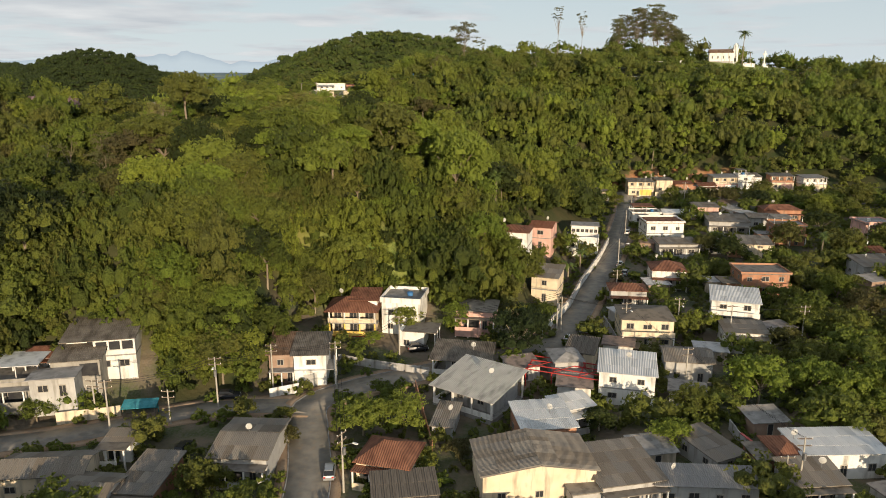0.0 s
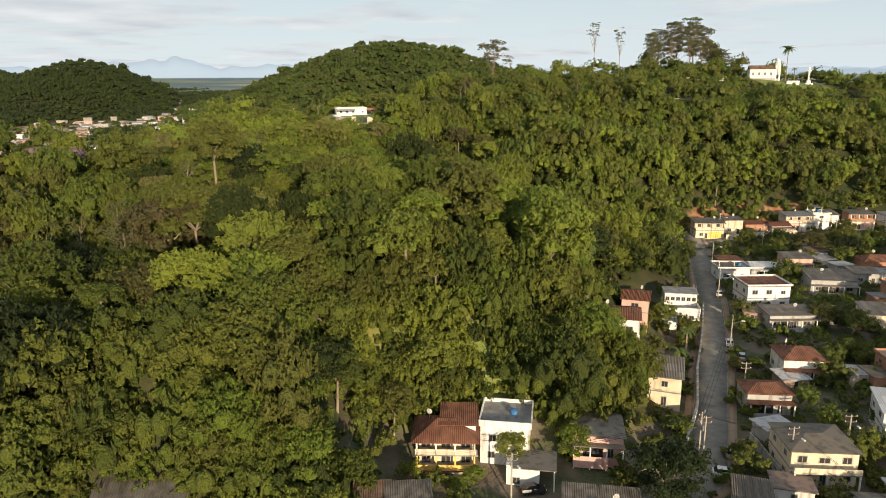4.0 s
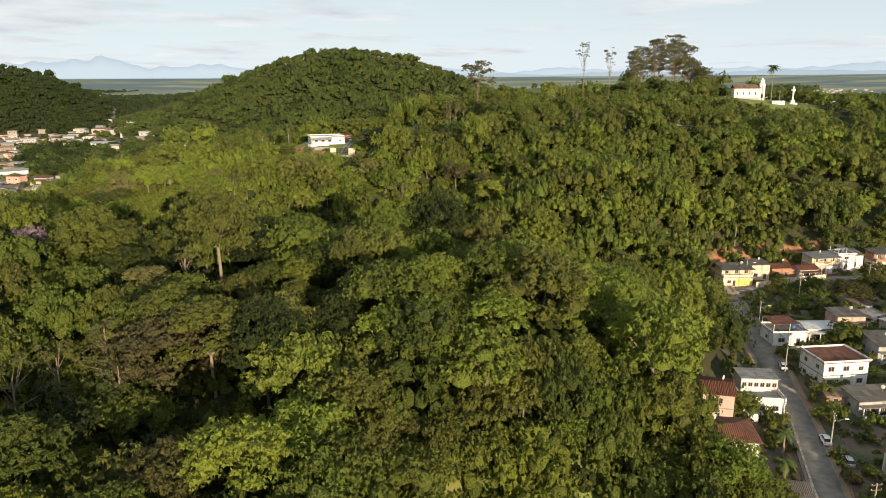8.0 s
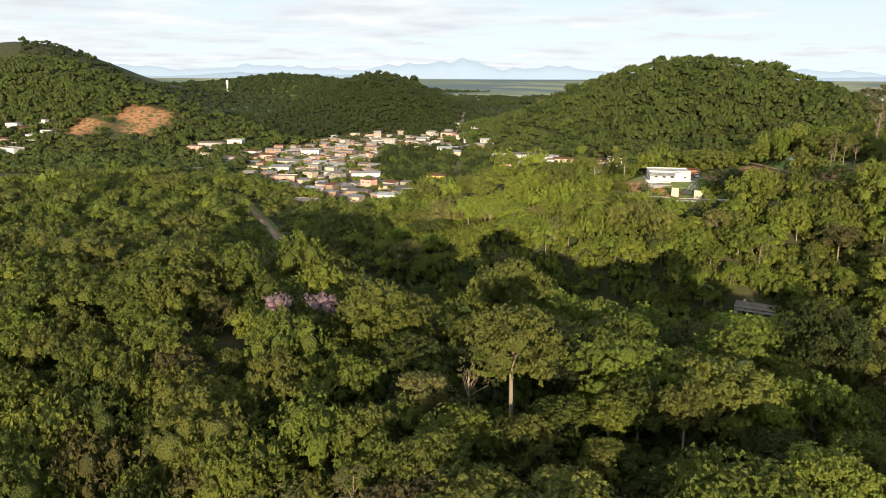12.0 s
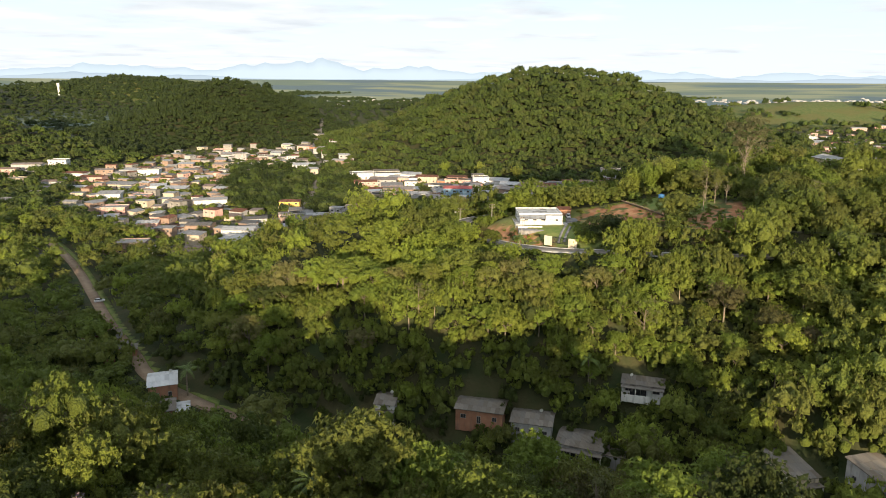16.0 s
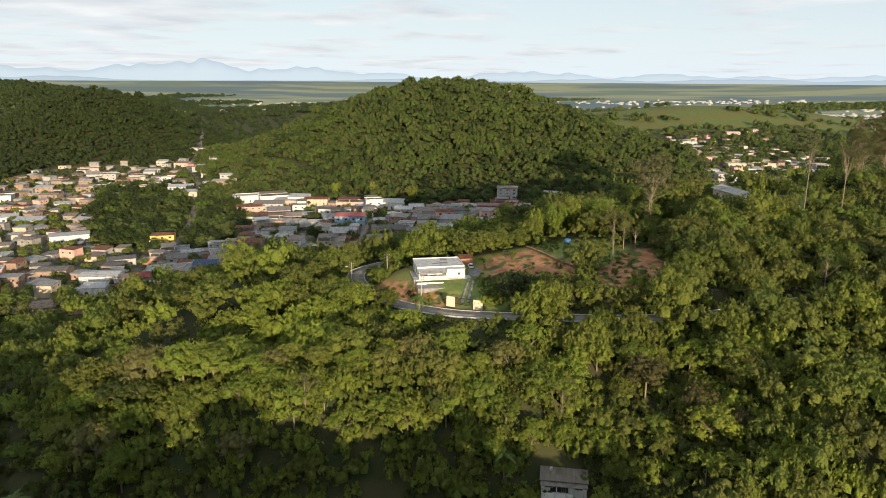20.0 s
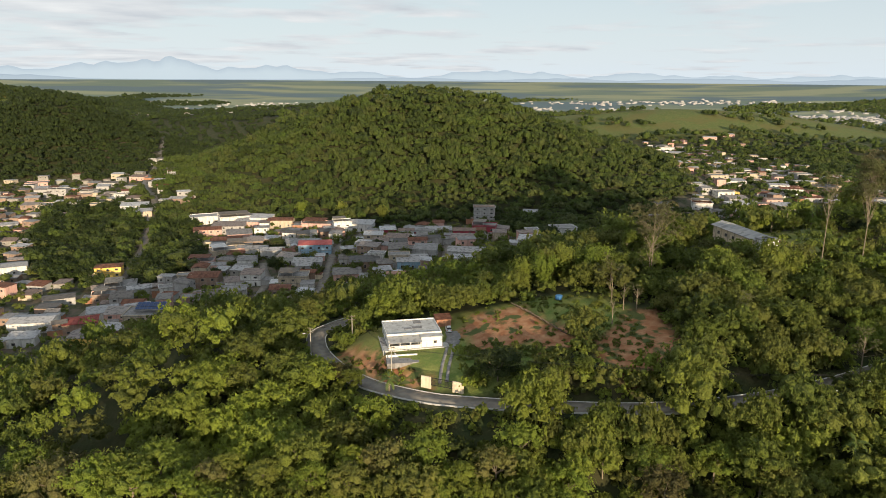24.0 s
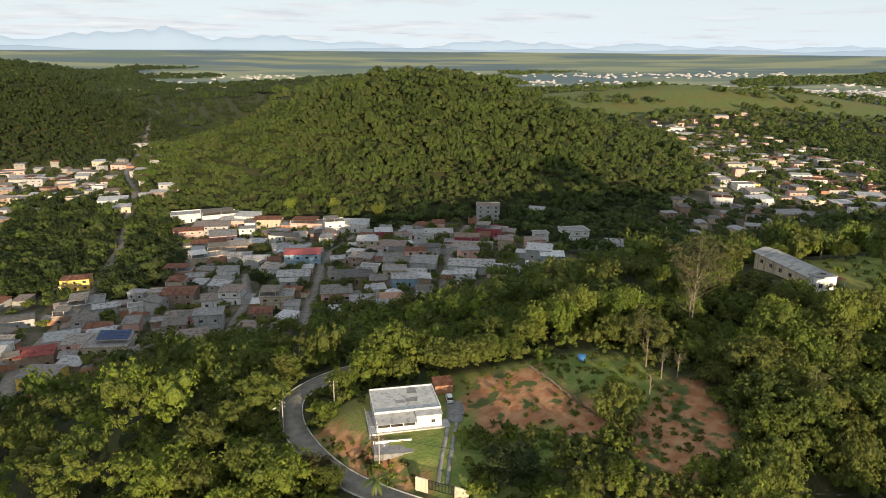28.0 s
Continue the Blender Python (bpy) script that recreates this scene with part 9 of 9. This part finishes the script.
# ---- water tanks and dishes on roofs ----
def water_tank(x, y, z, r, material, label):
    base = new("water_tank")
    base.matrix_basis = pose(x, y, z)
    bm = bmesh.new()
    limb(bm, (0, 0, 0), (0, 0, r * 1.1), r * 0.86, r, 14)
    part("tub", bm, material, base)
    bm = bmesh.new()
    limb(bm, (0, 0, r * 1.1), (0, 0, r * 1.35), r * 1.05, r * 0.3, 14)
    part("lid", bm, material, base)
    return tagged(base, label, "water tank", "water tanks")


def dish(x, y, z, rot):
    base = new("satellite_dish")
    base.matrix_basis = pose(x, y, z, 0, 0, rot)
    bm = bmesh.new()
    rings = []
    for k in range(4):
        r = 0.1 + 0.13 * k
        rings.append([bm.verts.new((r * math.cos(a * 0.5236), -0.5 * (1 - (r / 0.5) ** 2) * 0.25, 1.0 + r * math.sin(a * 0.5236))) for a in range(12)])
    for a, b in zip(rings, rings[1:]):
        for k in range(12):
            bm.faces.new((a[k], a[(k + 1) % 12], b[(k + 1) % 12], b[k]))
    bm.faces.new(rings[0])
    bmesh.ops.solidify(bm, geom=list(bm.faces), thickness=0.03)
    part("reflector", bm, WHITE, base)
    part("mast", boxes((-0.03, 0.03, 0.02, 0.08, -0.1, 1.0)), STEEL, base)
    return tagged(base, "round white satellite dish on a short mast", "satellite dish", "satellite dishes")


water_tank(-17.4, 403.3, float(height(-17.4, 403.3)) + 0.6, 1.1, TANK, "blue plastic water tank among the trees")
rooftops = [o for o in bpy.data.objects if o.name.startswith("house") and o.parent is None and "village" in o.get("group", "")]
random.seed(11)
for o in rooftops:
    tops = [c for c in o.children if c.name.startswith("roof")]
    if not tops or random.random() > 0.4:
        continue
    top = tops[0]
    xs = [v.co.x for v in top.data.vertices]
    zs = [v.co.z for v in top.data.vertices]
    flat = max(zs) - min(zs) < 0.4
    c = o.matrix_basis @ Vector((min(xs) * random.uniform(-0.6, 0.6), 0, max(zs)))
    if flat:
        water_tank(c.x, c.y, c.z, random.uniform(0.55, 0.8), random.choice((TANK, TANK, WHITE)), "round plastic water tank on a flat roof")
    else:
        dish(c.x, c.y, c.z, random.uniform(-40, 40))

# ---- far towns on the plain: rows of pale specks ----
fr = np.random.default_rng(21)
vs, fs, n = [], [], 0
for cx_, cy_, rx_, ry_, many in ((1080, 2150, 300, 150, 330), (560, 2350, 330, 110, 220), (1250, 1880, 220, 150, 160), (-560, 2350, 300, 130, 80), (150, 2600, 420, 90, 110), (-670, 1790, 130, 70, 60), (1500, 2500, 300, 160, 160), (-900, 2700, 500, 120, 90), (800, 2900, 600, 120, 120)):
    for _ in range(many):
        x0, y0 = cx_ + fr.normal(0, 0.45) * rx_, cy_ + fr.normal(0, 0.45) * ry_
        w0, d0, h0 = fr.uniform(3, 9), fr.uniform(4, 8), fr.uniform(2.5, 5)
        z0 = float(height(x0, y0)) - 1
        vs.append(np.array([(x0 + sx * w0, y0 + sy * d0, z) for z in (z0, z0 + h0 + 1) for sx, sy in ((-1, -1), (1, -1), (1, 1), (-1, 1))]) * np.array([1, 1, 1]))
        fs.append(np.array([(4, 5, 6, 7), (0, 1, 5, 4), (1, 2, 6, 5), (2, 3, 7, 6), (3, 0, 4, 7)]) + n)
        n += 8
tagged(sheet("far_town", np.concatenate(vs), np.concatenate(fs), GREY), "pale houses of towns far off on the plain", "town", kind="stuff")

tower_mast = new("water_tower")
tower_mast.matrix_basis = pose(-1366, 1807, float(height(-1366, 1807)))
bm = bmesh.new()
limb(bm, (0, 0, -4), (0, 0, 24), 2.4, 2.2, 12)
part("shaft", bm, WHITE, tower_mast)
bm = bmesh.new()
limb(bm, (0, 0, 24), (0, 0, 33), 3.4, 3.4, 12)
part("tank", bm, WHITE, tower_mast)
tagged(tower_mast, "slim white concrete water tower far off", "tower")

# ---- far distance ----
# both ranges glow faintly: the air's haze is put into colour and emission
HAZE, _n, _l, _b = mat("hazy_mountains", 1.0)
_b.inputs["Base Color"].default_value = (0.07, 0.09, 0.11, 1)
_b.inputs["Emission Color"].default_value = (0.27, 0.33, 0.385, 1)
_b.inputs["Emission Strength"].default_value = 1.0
FARHAZE, _n, _l, _b = mat("hazed_far_mountains", 1.0)
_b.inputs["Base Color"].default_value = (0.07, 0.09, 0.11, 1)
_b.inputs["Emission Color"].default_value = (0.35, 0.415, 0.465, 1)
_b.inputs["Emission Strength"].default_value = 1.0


def range_line(r, z0, peaks, seed, label, material):
    """A far mountain range with depth, along an arc round the place; peaks: bearing to the left in degrees, half-width, height."""
    n = 360
    deg = np.linspace(-62, 76, n)
    a = np.radians(deg)
    rs = np.random.default_rng(seed)
    top = np.zeros(n)
    for at, wide, tall in peaks:
        top = np.maximum(top, tall * np.exp(-0.5 * ((deg - at) / wide) ** 2))
    for f in (23, 41, 67, 101):
        top *= 1 + 0.06 * np.sin(np.arange(n) / n * f * 6.283 + rs.uniform(0, 6.283))
    rows = [(r - 150, z0 - 60 + 0 * top), (r - 60, z0 + top * 0.5), (r, z0 + top), (r + 120, z0 - 60 + 0 * top)]
    v = np.concatenate([np.column_stack([-rr * np.sin(a), rr * np.cos(a), zz]) for rr, zz in rows])
    i = np.arange(n - 1)
    f = np.concatenate([np.stack([q * n + i, q * n + i + 1, (q + 1) * n + i + 1, (q + 1) * n + i], 1) for q in range(3)])
    return tagged(sheet("backdrop", v, f, material, smooth=True), label, "mountains", kind="structure")


range_line(4550, 100, [(36, 3.0, 30), (29, 2.0, 22), (3, 4.0, 16), (-9, 3.0, 18), (-20, 4.0, 22), (-31, 4.0, 26), (-42, 5.0, 30), (52, 5, 40), (66, 5, 50)], 5, "low hills along the horizon, blue by painted haze", HAZE)
range_line(4660, 100, [(34, 6.0, 74), (24, 3.5, 88), (20, 2.6, 122), (13, 4.0, 78), (7, 3.0, 50), (-4, 3.5, 62), (-8, 2.0, 50), (-15, 3.0, 52), (-21, 2.5, 40), (-28, 3.5, 44), (-36, 4.0, 60), (-48, 6.0, 70), (48, 6, 90), (62, 8, 110)], 3, "mountains on the horizon, paled by painted haze", FARHAZE)
x, y = scatter(-70, -32, 339, 356, 2.4)
k = inside(x, y, GATE_VIEW_GAP) & (y < 357) & free_of_roads(x, y, 0.7) & free_of_houses(x, y, 0.6)
woods("scrub", x[k], y[k], UNDER, 1.45, 0.0, "low leafy bushes below the gate of the bungalow")
